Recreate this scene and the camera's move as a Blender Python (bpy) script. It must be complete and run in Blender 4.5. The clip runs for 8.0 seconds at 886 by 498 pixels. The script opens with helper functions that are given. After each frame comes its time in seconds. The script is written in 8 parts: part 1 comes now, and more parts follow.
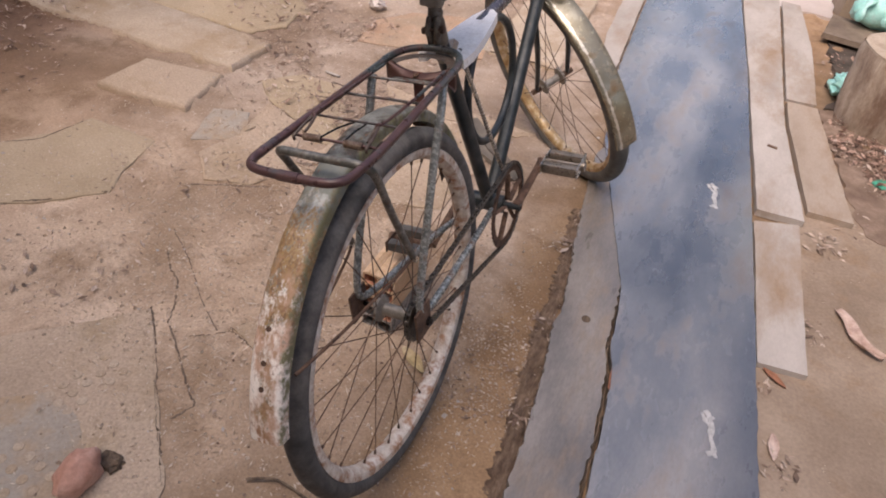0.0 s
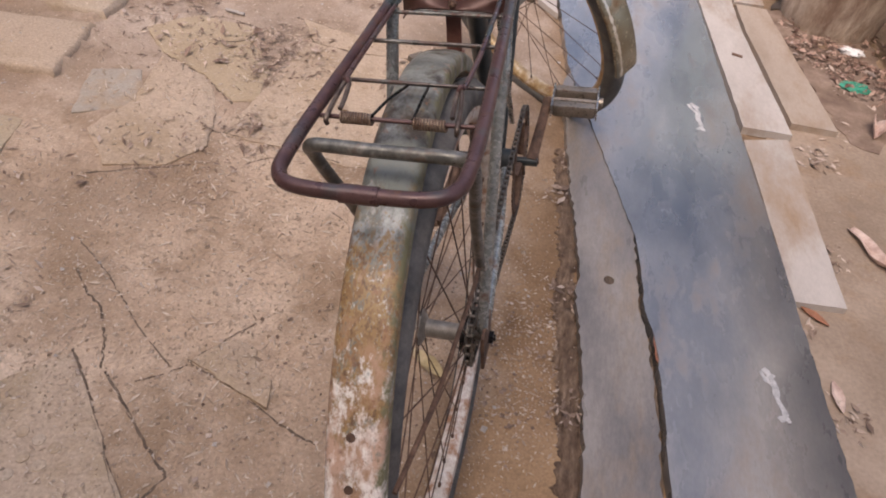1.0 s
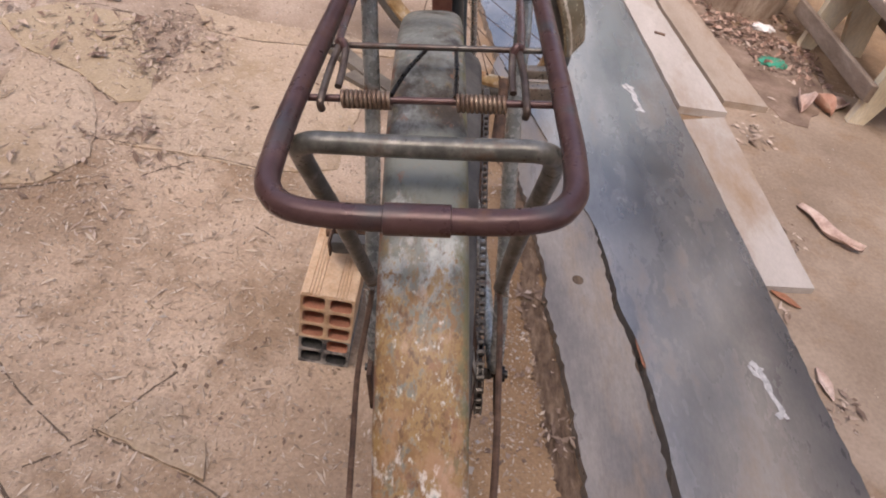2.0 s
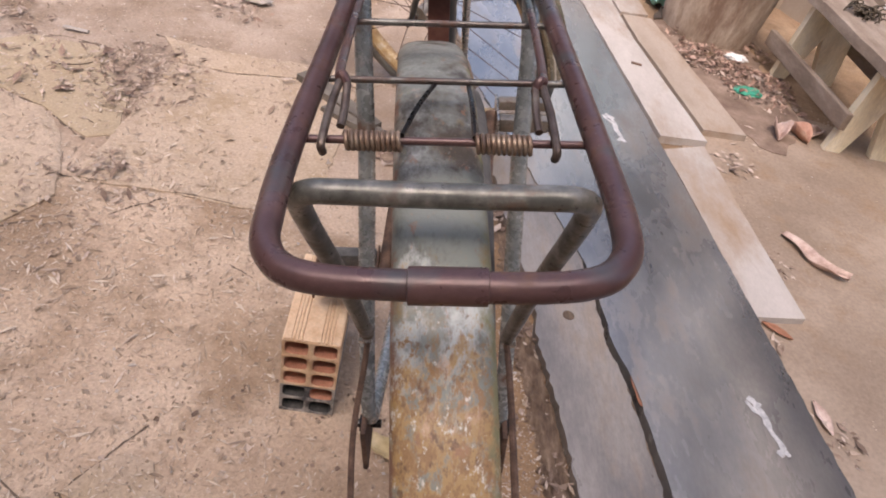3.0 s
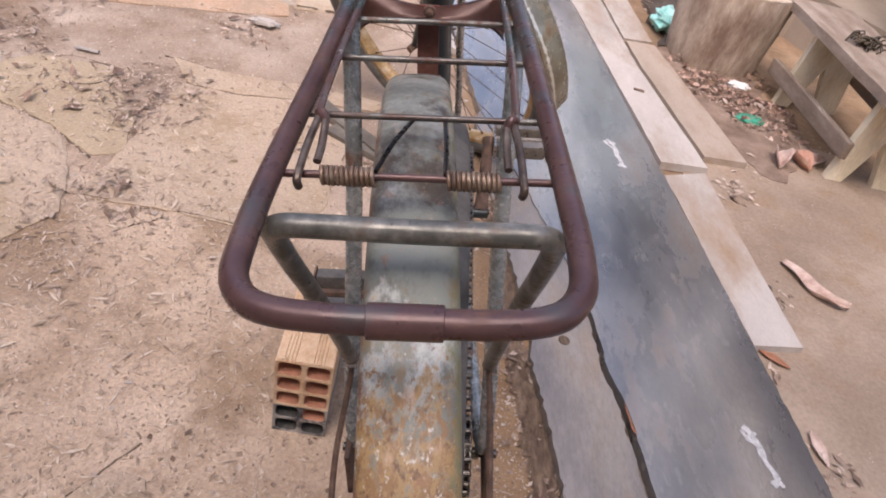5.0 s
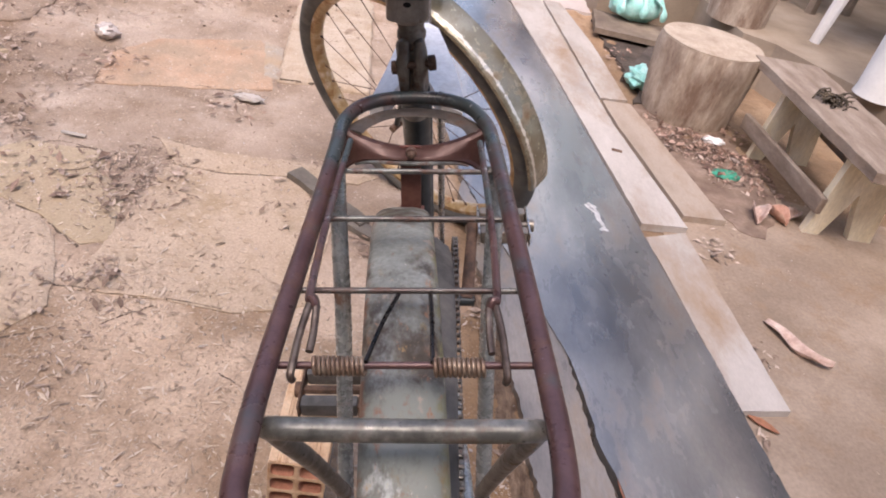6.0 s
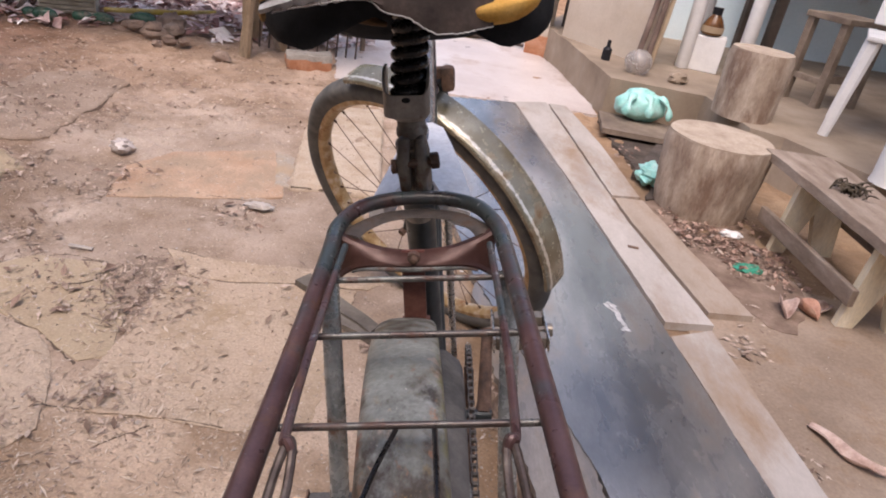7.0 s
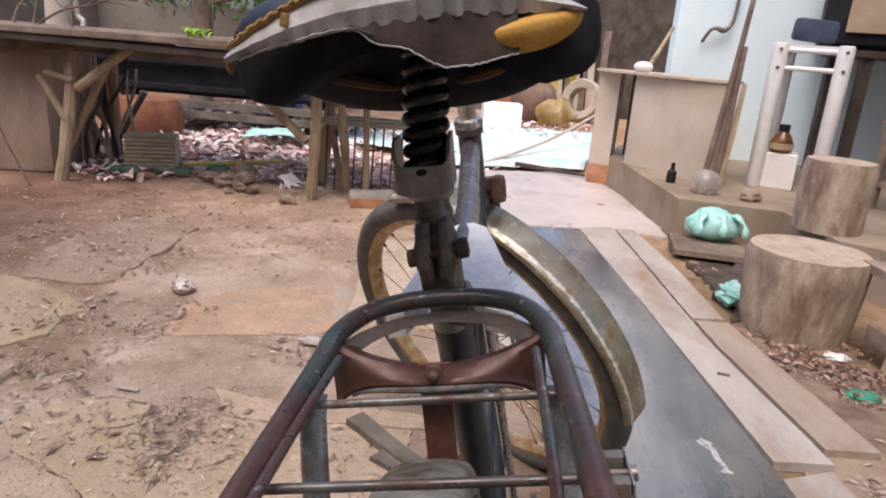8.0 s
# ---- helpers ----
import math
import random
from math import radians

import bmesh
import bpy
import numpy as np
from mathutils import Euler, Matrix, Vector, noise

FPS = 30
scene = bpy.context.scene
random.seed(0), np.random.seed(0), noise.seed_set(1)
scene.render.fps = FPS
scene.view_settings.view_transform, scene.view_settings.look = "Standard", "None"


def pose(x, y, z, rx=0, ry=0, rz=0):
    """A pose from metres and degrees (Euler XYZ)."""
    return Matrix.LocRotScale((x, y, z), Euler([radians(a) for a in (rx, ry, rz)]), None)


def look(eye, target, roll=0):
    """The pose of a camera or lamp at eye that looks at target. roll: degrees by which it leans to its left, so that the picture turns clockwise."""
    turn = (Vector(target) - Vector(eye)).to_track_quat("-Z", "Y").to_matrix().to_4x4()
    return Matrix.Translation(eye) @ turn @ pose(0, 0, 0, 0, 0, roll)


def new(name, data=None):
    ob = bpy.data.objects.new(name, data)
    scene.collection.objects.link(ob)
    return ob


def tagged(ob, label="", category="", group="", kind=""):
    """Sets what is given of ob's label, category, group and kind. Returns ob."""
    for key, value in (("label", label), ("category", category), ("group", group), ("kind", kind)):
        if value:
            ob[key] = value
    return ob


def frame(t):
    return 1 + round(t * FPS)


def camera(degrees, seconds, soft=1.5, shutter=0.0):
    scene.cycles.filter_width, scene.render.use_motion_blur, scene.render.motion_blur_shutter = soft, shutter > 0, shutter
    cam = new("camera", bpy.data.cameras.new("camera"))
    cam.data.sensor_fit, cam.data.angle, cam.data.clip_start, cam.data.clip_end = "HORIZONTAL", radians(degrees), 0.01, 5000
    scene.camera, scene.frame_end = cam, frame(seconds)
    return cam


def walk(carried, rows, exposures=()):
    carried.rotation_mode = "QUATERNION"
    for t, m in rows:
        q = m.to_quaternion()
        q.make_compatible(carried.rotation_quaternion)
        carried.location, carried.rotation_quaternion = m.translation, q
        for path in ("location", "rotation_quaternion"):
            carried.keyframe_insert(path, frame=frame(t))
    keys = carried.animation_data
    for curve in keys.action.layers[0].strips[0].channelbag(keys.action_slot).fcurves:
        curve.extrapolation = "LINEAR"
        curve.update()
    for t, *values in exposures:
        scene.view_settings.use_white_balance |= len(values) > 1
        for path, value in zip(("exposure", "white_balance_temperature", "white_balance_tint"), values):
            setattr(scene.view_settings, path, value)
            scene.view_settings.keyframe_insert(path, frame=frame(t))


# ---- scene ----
cam = camera(67.5, 8.0, 1.9)
PATH = [
    (0, (0.354, -0.685, 1.165), (-0.18, 0.717, -0.157), 7.2),
    (0.1, (0.273, -0.674, 1.125), (-0.143, 0.675, -0.199), 7.4),
    (0.25, (0.214, -0.656, 1.112), (-0.113, 0.725, -0.238), 7.8),
    (0.5, (0.186, -0.621, 1.119), (-0.074, 0.772, -0.292), 8.4),
    (0.8, (0.112, -0.550, 1.058), (-0.106, 0.834, -0.386), 9.2),
    (1, (0.06, -0.503, 1.012), (-0.103, 0.878, -0.425), 9.7),
    (1.2, (0.015, -0.454, 0.975), (-0.085, 0.929, -0.449), 10.2),
    (1.5, (-0.035, -0.409, 0.919), (-0.019, 1.001, -0.499), 10.9),
    (1.7, (-0.043, -0.396, 0.903), (0.034, 1.015, -0.513), 12.4),
    (3, (-0.071, -0.337, 0.864), (0.134, 1.145, -0.463), 14.7),
    (3.5, (-0.066, -0.337, 0.863), (0.136, 1.163, -0.445), 14.6),
    (4, (-0.053, -0.333, 0.867), (0.122, 1.185, -0.423), 14.0),
    (5.3, (-0.059, -0.34, 0.892), (0.116, 1.18, -0.396), 14.9),
    (5.5, (-0.065, -0.332, 0.914), (0.113, 1.202, -0.346), 14.1),
    (6, (-0.069, -0.306, 0.946), (0.122, 1.291, -0.243), 13.0),
    (6.5, (-0.069, -0.289, 0.943), (0.117, 1.363, -0.168), 12.3),
    (7, (-0.059, -0.251, 0.919), (0.042, 1.509, -0.025), 9.5),
    (7.5, (-0.039, -0.171, 0.858), (-0.094, 1.682, 0.108), 5.0),
    (8, (-0.028, -0.147, 0.85), (-0.187, 1.758, 0.261), 4.3),
]
walk(cam, [(t, look(eye, target, roll)) for t, eye, target, roll in PATH],
     exposures=[(0, 0.84, 6700, 16), (1.5, 0.90, 6600, 16), (3, 1.14, 6500, 16), (5.3, 1.18, 6300, 17), (6, 1.20, 6300, 17), (6.5, 0.97, 6300, 17), (7, 0.92, 6350, 17), (8, 0.82, 6400, 15)])

# ---------------------------------------------------------------- light
world = bpy.data.worlds.new("World")
scene.world = world
world.use_nodes = True
wn = world.node_tree.nodes
sky = wn.new("ShaderNodeTexSky")
sky.sky_type = "NISHITA"
sky.sun_disc = False
sky.sun_elevation, sky.sun_rotation = radians(62), radians(200)
sky.dust_density, sky.ozone_density = 5.0, 0.5
wn["Background"].inputs[1].default_value = 0.15
world.node_tree.links.new(sky.outputs[0], wn["Background"].inputs[0])
sun = new("sun", bpy.data.lights.new("sun", "SUN"))
sun.data.energy, sun.data.angle, sun.data.color = 0.5, radians(50), (1.0, 0.95, 0.88)
sun.matrix_world = look((0, 0, 10), (0.9, 4.6, 0.0))


# ---------------------------------------------------------------- materials
def mat(name, cols, scale=8.0, rough=0.8, bump=0.3, fine=120.0, metal=0.0, stretch=(1, 1, 1), stain=None, stain_scale=3.0,
        stain_at=(0.52, 0.62), rough_var=0.12, island=False, bump_dist=0.004, spec=0.5, grainy=(0.87, 1.11)):
    """Surface with broad colour patches, fine grain, optional stains or rust and relief."""
    m = bpy.data.materials.new(name)
    m.use_nodes = True
    nt = m.node_tree
    n, ln = nt.nodes, nt.links.new
    b = n["Principled BSDF"]
    tc = n.new("ShaderNodeTexCoord")
    mp = n.new("ShaderNodeMapping")
    mp.inputs["Scale"].default_value = stretch
    ln(tc.outputs["Object"], mp.inputs[0])
    oi = n.new("ShaderNodeNewGeometry") if island else n.new("ShaderNodeObjectInfo")
    rnd = oi.outputs["Random Per Island"] if island else oi.outputs["Random"]
    add = n.new("ShaderNodeVectorMath")
    add.operation = "MULTIPLY_ADD"
    add.inputs[1].default_value = (7.3, 3.1, 5.7)
    ln(rnd, add.inputs[0])
    ln(mp.outputs[0], add.inputs[2])
    vec = add.outputs[0]

    def noise_tex(s, d=6, r=0.6):
        t = n.new("ShaderNodeTexNoise")
        t.inputs["Scale"].default_value = s
        t.inputs["Detail"].default_value = d
        t.inputs["Roughness"].default_value = r
        ln(vec, t.inputs["Vector"])
        return t.outputs["Fac"]

    broad, grain = noise_tex(scale), noise_tex(fine, 3, 0.7)
    ramp = n.new("ShaderNodeValToRGB")
    el = ramp.color_ramp.elements
    while len(el) < len(cols):
        el.new(0.5)
    for i, c in enumerate(cols):
        el[i].position = 0.3 + 0.4 * i / max(1, len(cols) - 1)
        el[i].color = (*c, 1)
    if island:
        mix = n.new("ShaderNodeMath")
        mix.operation = "MULTIPLY_ADD"
        mix.inputs[1].default_value = 0.5
        ln(rnd, mix.inputs[0])
        half = n.new("ShaderNodeMath")
        half.operation = "MULTIPLY"
        half.inputs[1].default_value = 0.5
        ln(broad, half.inputs[0])
        ln(half.outputs[0], mix.inputs[2])
        ln(mix.outputs[0], ramp.inputs[0])
    else:
        ln(broad, ramp.inputs[0])
    col = ramp.outputs[0]
    gm = n.new("ShaderNodeMapRange")
    gm.inputs[1].default_value, gm.inputs[2].default_value, gm.inputs[3].default_value, gm.inputs[4].default_value = 0.3, 0.7, *grainy
    ln(grain, gm.inputs[0])
    mul = n.new("ShaderNodeVectorMath")
    mul.operation = "SCALE"
    ln(col, mul.inputs[0])
    ln(gm.outputs[0], mul.inputs[3])
    col = mul.outputs[0]
    rr = n.new("ShaderNodeMapRange")
    rr.inputs[1].default_value, rr.inputs[2].default_value = 0.3, 0.7
    rr.inputs[3].default_value, rr.inputs[4].default_value = max(0.03, rough - rough_var), min(1, rough + rough_var)
    ln(noise_tex(scale * 2.7), rr.inputs[0])
    rout = rr.outputs[0]
    if stain:
        sm = n.new("ShaderNodeMapRange")
        sm.inputs[1].default_value, sm.inputs[2].default_value = stain_at
        ln(noise_tex(stain_scale, 9, 0.68), sm.inputs[0])
        mx = n.new("ShaderNodeMix")
        mx.data_type = "RGBA"
        ln(sm.outputs[0], mx.inputs[0])
        ln(col, mx.inputs[6])
        sc = n.new("ShaderNodeVectorMath")
        sc.operation = "SCALE"
        sc.inputs[0].default_value = stain
        ln(gm.outputs[0], sc.inputs[3])
        ln(sc.outputs[0], mx.inputs[7])
        col = mx.outputs[2]
        if metal or rough < 0.6:
            mr = n.new("ShaderNodeMix")
            ln(sm.outputs[0], mr.inputs[0])
            ln(rout, mr.inputs[2])
            mr.inputs[3].default_value = 0.85
            rout = mr.outputs[0]
            mm = n.new("ShaderNodeMapRange")
            mm.inputs[3].default_value, mm.inputs[4].default_value = metal, 0.0
            ln(sm.outputs[0], mm.inputs[0])
            ln(mm.outputs[0], b.inputs["Metallic"])
    if not b.inputs["Metallic"].is_linked:
        b.inputs["Metallic"].default_value = metal
    ln(col, b.inputs["Base Color"])
    ln(rout, b.inputs["Roughness"])
    b.inputs["Specular IOR Level"].default_value = spec
    if bump:
        bsum = n.new("ShaderNodeMath")
        bsum.operation = "MULTIPLY_ADD"
        bsum.inputs[1].default_value = 0.35
        ln(grain, bsum.inputs[0])
        ln(broad, bsum.inputs[2])
        bp = n.new("ShaderNodeBump")
        bp.inputs["Strength"].default_value = bump
        bp.inputs["Distance"].default_value = bump_dist
        ln(bsum.outputs[0], bp.inputs["Height"])
        ln(bp.outputs[0], b.inputs["Normal"])
    return m


DIRT = mat("dirt", [(0.235, 0.168, 0.12), (0.38, 0.29, 0.222), (0.51, 0.412, 0.335)], 2.6, 0.95, 0.9, 170, stain=(0.262, 0.187, 0.13), stain_scale=5, stain_at=(0.46, 0.62), bump_dist=0.008, grainy=(0.79, 1.17))


def tone_zone(m, axis, lo, hi, wobble, weight, tint, grain=0.0, slant=0.0):
    """Multiplies the colour of earth or wood past a ragged border along one axis of the yard."""
    n, ln = m.node_tree.nodes, m.node_tree.links.new
    b = n["Principled BSDF"]
    col = b.inputs["Base Color"].links[0].from_socket
    tc = n.new("ShaderNodeTexCoord")
    sep = n.new("ShaderNodeSeparateXYZ")
    ln(tc.outputs["Object"], sep.inputs[0])
    t = n.new("ShaderNodeTexNoise")
    t.inputs["Scale"].default_value, t.inputs["Detail"].default_value = grain if grain else 1.4 / wobble ** 1.5, 8
    ln(tc.outputs["Object"], t.inputs["Vector"])
    wob = n.new("ShaderNodeMath")
    wob.operation = "MULTIPLY_ADD"
    wob.inputs[1].default_value = wobble
    ln(t.outputs["Fac"], wob.inputs[0])
    lean = n.new("ShaderNodeMath")
    lean.operation = "MULTIPLY_ADD"
    lean.inputs[1].default_value = slant
    ln(sep.outputs["Y"], lean.inputs[0])
    ln(sep.outputs[axis], lean.inputs[2])
    ln(lean.outputs[0], wob.inputs[2])
    r = n.new("ShaderNodeMapRange")
    r.inputs[1].default_value, r.inputs[2].default_value, r.inputs[4].default_value = lo, hi, weight
    ln(wob.outputs[0], r.inputs[0])
    x = n.new("ShaderNodeMix")
    x.data_type = "RGBA"
    x.blend_type = "MULTIPLY"
    x.clamp_result = False
    ln(r.outputs[0], x.inputs[0])
    ln(col, x.inputs[6])
    x.inputs[7].default_value = (*tint, 1)
    ln(x.outputs[2], b.inputs["Base Color"])


# damp brown strip between the bicycle and the boards, reddish clods up the yard
tone_zone(DIRT, "X", 0.16, 0.27, 0.30, 0.9, (0.68, 0.57, 0.42))
tone_zone(DIRT, "X", -0.60, -1.0, 0.9, 0.8, (0.76, 0.68, 0.61))
# paler earth in the near part of the yard
tone_zone(DIRT, "Y", 1.35, 0.85, 0.7, 1.0, (1.20, 1.16, 1.08))
# darker towards the far left
tone_zone(DIRT, "X", -1.30, -1.75, 0.7, 0.9, (0.60, 0.50, 0.46))
# brighter daylight on the far yard, put into the earth's colour in two steps
tone_zone(DIRT, "Y", 2.45, 3.15, 0.7, 1.0, (1.18, 1.14, 1.12))
tone_zone(DIRT, "Y", 3.8, 4.4, 0.7, 1.0, (1.35, 1.30, 1.30))
SCREED = mat("screed", [(0.40, 0.302, 0.218), (0.47, 0.364, 0.27), (0.525, 0.42, 0.322)], 3, 0.93, 0.7, 170, grainy=(0.78, 1.18), stain=(0.36, 0.265, 0.17), stain_scale=6, stain_at=(0.48, 0.68), bump_dist=0.006)
SCREEDORANGE = mat("orange_sheet", [(0.39, 0.245, 0.155), (0.46, 0.31, 0.21), (0.49, 0.355, 0.255)], 6, 0.9, 0.5, 140, grainy=(0.82, 1.15), stain=(0.36, 0.265, 0.185), stain_scale=7, stain_at=(0.44, 0.62))
SCREEDGREY = mat("grey_sheet", [(0.30, 0.255, 0.205), (0.365, 0.315, 0.26), (0.41, 0.36, 0.305)], 5, 0.85, 0.4, 140, grainy=(0.86, 1.12), stain=(0.40, 0.29, 0.19), stain_scale=7, stain_at=(0.44, 0.6))
SCREEDLIGHT = mat("pale_sheet", [(0.41, 0.32, 0.235), (0.47, 0.378, 0.288), (0.52, 0.43, 0.345)], 4, 0.92, 0.6, 160, grainy=(0.80, 1.16), stain=(0.38, 0.28, 0.185), stain_scale=6, stain_at=(0.48, 0.66), bump_dist=0.005)
SCREEDOLIVE = mat("olive_stained_screed", [(0.355, 0.27, 0.175), (0.42, 0.328, 0.222), (0.47, 0.372, 0.265)], 3.5, 0.92, 0.6, 160, grainy=(0.82, 1.15), stain=(0.43, 0.33, 0.23), stain_scale=5, stain_at=(0.5, 0.68), bump_dist=0.005)
SCREEDBROWN = mat("brown_dusty_screed", [(0.255, 0.182, 0.132), (0.335, 0.25, 0.188), (0.42, 0.325, 0.25)], 4, 0.93, 0.7, 170, grainy=(0.78, 1.18), stain=(0.25, 0.172, 0.118), stain_scale=6, stain_at=(0.46, 0.66), bump_dist=0.006)
CRACKDARK = mat("dark_crack_shade", [(0.075, 0.052, 0.037), (0.12, 0.085, 0.06), (0.18, 0.13, 0.092)], 30, 0.95, 0.5, 200)
GRIT = mat("dirt_grit", [(0.34, 0.255, 0.19), (0.43, 0.335, 0.258), (0.57, 0.47, 0.385)], 30, 0.95, 0, island=True)
CHIPS = mat("wood_chips", [(0.33, 0.248, 0.182), (0.43, 0.335, 0.255), (0.60, 0.50, 0.405)], 30, 0.9, 0, island=True)
LITTER = mat("litter", [(0.165, 0.108, 0.078), (0.30, 0.215, 0.162), (0.52, 0.415, 0.34)], 30, 0.85, 0.2, island=True)
SLATE = mat("dark_board", [(0.024, 0.026, 0.031), (0.168, 0.166, 0.166), (0.35, 0.32, 0.288)], 2.4, 0.27, 0.12, 110, stretch=(1.6, 0.6, 1), grainy=(0.86, 1.12), stain=(0.27, 0.21, 0.16), stain_scale=5, stain_at=(0.53, 0.72), rough_var=0.14, spec=0.7)
SLATE.node_tree.nodes["Principled BSDF"].inputs["Coat Weight"].default_value = 1.0
SLATE.node_tree.nodes["Principled BSDF"].inputs["Coat Roughness"].default_value = 0.2
SLATE.node_tree.nodes["Principled BSDF"].inputs["Coat IOR"].default_value = 1.95
tone_zone(SLATE, "X", 0.72, 0.84, 0.30, 0.75, (0.42, 0.43, 0.46), 5.0, 0.115)
STRIPWOOD = mat("worn_strip_board", [(0.12, 0.108, 0.10), (0.21, 0.185, 0.165), (0.33, 0.285, 0.245)], 5, 0.36, 0.25, 130, stretch=(1.6, 0.5, 1), grainy=(0.84, 1.13), stain=(0.27, 0.20, 0.14), stain_scale=7, stain_at=(0.5, 0.72), rough_var=0.14, spec=0.7)
STRIPWOOD.node_tree.nodes["Principled BSDF"].inputs["Coat Weight"].default_value = 0.45
STRIPWOOD.node_tree.nodes["Principled BSDF"].inputs["Coat Roughness"].default_value = 0.25
PALE = mat("pale_board", [(0.335, 0.293, 0.258), (0.42, 0.375, 0.338), (0.495, 0.45, 0.412)], 6, 0.7, 0.15, 150, grainy=(0.93, 1.06), stretch=(1, 0.4, 1), stain=(0.30, 0.21, 0.14), stain_scale=4.5, stain_at=(0.50, 0.70))
STAINEDPLANK = mat("water_stained_board", [(0.30, 0.235, 0.18), (0.39, 0.32, 0.26), (0.48, 0.415, 0.36)], 5, 0.75, 0.2, 150, grainy=(0.92, 1.07), stretch=(1, 0.4, 1), stain=(0.25, 0.165, 0.10), stain_scale=5, stain_at=(0.46, 0.64))
CRUMBLE = mat("crumbled_wood", [(0.095, 0.058, 0.038), (0.185, 0.122, 0.080), (0.32, 0.225, 0.155)], 45, 0.95, 1.0, 220, stretch=(2, 0.6, 2), bump_dist=0.012)
ROTTEN = mat("rotten_wood", [(0.06, 0.042, 0.03), (0.15, 0.105, 0.072), (0.26, 0.19, 0.135)], 30, 0.95, 1.0, 200, stretch=(2, 0.4, 2), bump_dist=0.01)
STEELGREEN = mat("worn_green_steel", [(0.19, 0.205, 0.20), (0.30, 0.315, 0.305), (0.46, 0.47, 0.45)], 55, 0.26, 0.25, 400, metal=0.45, stain=(0.15, 0.085, 0.055), stain_scale=30, stain_at=(0.56, 0.66), bump_dist=0.0006)
FRAMEPAINT = mat("frame_paint", [(0.018, 0.024, 0.026), (0.04, 0.048, 0.05), (0.075, 0.08, 0.08)], 25, 0.38, 0.2, 300, metal=0.2, stain=(0.15, 0.085, 0.05), stain_scale=26, stain_at=(0.6, 0.72), bump_dist=0.0006)
HEADPAINT = mat("purple_grey_paint", [(0.075, 0.062, 0.07), (0.12, 0.10, 0.11), (0.18, 0.155, 0.165)], 25, 0.25, 0.2, 300, metal=0.4, stain=(0.13, 0.08, 0.05), stain_scale=30, stain_at=(0.6, 0.72), bump_dist=0.0006)
# grey plating coloured white, with the sky's reflection painted in
GLAREWHITE = mat("glare_white_plating", [(0.84, 0.80, 0.76), (0.93, 0.90, 0.87), (0.95, 0.93, 0.91)], 60, 0.6, 0.5, 150, metal=0.0, spec=0.4, stain=(0.60, 0.54, 0.50), stain_scale=40, stain_at=(0.62, 0.72), bump_dist=0.001)
RUST = mat("rust", [(0.045, 0.028, 0.02), (0.11, 0.062, 0.04), (0.19, 0.115, 0.075)], 50, 0.85, 0.7, 400, bump_dist=0.001)
PLATERUST = mat("rusty_pressed_plate", [(0.05, 0.02, 0.016), (0.085, 0.038, 0.030), (0.12, 0.066, 0.052)], 34, 0.42, 0.4, 300, metal=0.25, stain=(0.085, 0.095, 0.088), stain_scale=26, stain_at=(0.54, 0.64), bump_dist=0.0008)
DUSTSTEEL = mat("dusty_steel", [(0.05, 0.04, 0.034), (0.095, 0.078, 0.067), (0.16, 0.138, 0.12)], 40, 0.6, 0.3, 300, metal=0.2, stain=(0.10, 0.06, 0.04), stain_scale=40, stain_at=(0.52, 0.64), bump_dist=0.0008)
BARSTEEL = mat("worn_cross_bar", [(0.07, 0.035, 0.03), (0.12, 0.11, 0.10), (0.26, 0.27, 0.25)], 24, 0.32, 0.2, 300, metal=0.4, stain=(0.12, 0.06, 0.04), stain_scale=30, stain_at=(0.52, 0.62), bump_dist=0.0006)
HOOKSTEEL = mat("dark_hook_steel", [(0.05, 0.036, 0.028), (0.10, 0.07, 0.055), (0.20, 0.16, 0.125)], 70, 0.38, 0.3, 300, metal=0.45, bump_dist=0.0006)
SPRINGRUST = mat("rusty_spring", [(0.12, 0.07, 0.045), (0.22, 0.145, 0.10), (0.38, 0.30, 0.22)], 90, 0.40, 0.3, 300, metal=0.4, bump_dist=0.0006)
HOOPSTEEL = mat("worn_hoop_steel", [(0.075, 0.075, 0.064), (0.145, 0.14, 0.122), (0.30, 0.285, 0.255)], 80, 0.36, 0.25, 400, metal=0.35, stain=(0.15, 0.085, 0.05), stain_scale=26, stain_at=(0.54, 0.66), bump_dist=0.0006)
MUD = mat("packed_mud", [(0.21, 0.152, 0.107), (0.29, 0.218, 0.16), (0.38, 0.293, 0.222)], 3.5, 0.9, 0.5, 110, grainy=(0.85, 1.12), stain=(0.26, 0.175, 0.11), stain_scale=9, stain_at=(0.5, 0.68))
CHAINSTEEL = mat("greasy_chain_steel", [(0.05, 0.043, 0.036), (0.11, 0.095, 0.08), (0.22, 0.19, 0.16)], 120, 0.35, 0.2, 300, metal=0.5, bump_dist=0.0004)
SOOTBLACK = mat("soot", [(0.035, 0.034, 0.034), (0.07, 0.067, 0.065), (0.16, 0.15, 0.14)], 40, 0.95, 0.4, 200)
REDSTRAP = mat("red_brown_strap", [(0.09, 0.03, 0.025), (0.16, 0.06, 0.045), (0.22, 0.10, 0.07)], 40, 0.6, 0.3, 300, bump_dist=0.0008)
GREYSTEEL = mat("grey_steel", [(0.20, 0.18, 0.155), (0.31, 0.28, 0.24), (0.41, 0.375, 0.33)], 40, 0.5, 0.3, 300, metal=0.35, stain=(0.14, 0.085, 0.05), stain_scale=45, stain_at=(0.56, 0.68), bump_dist=0.0008)
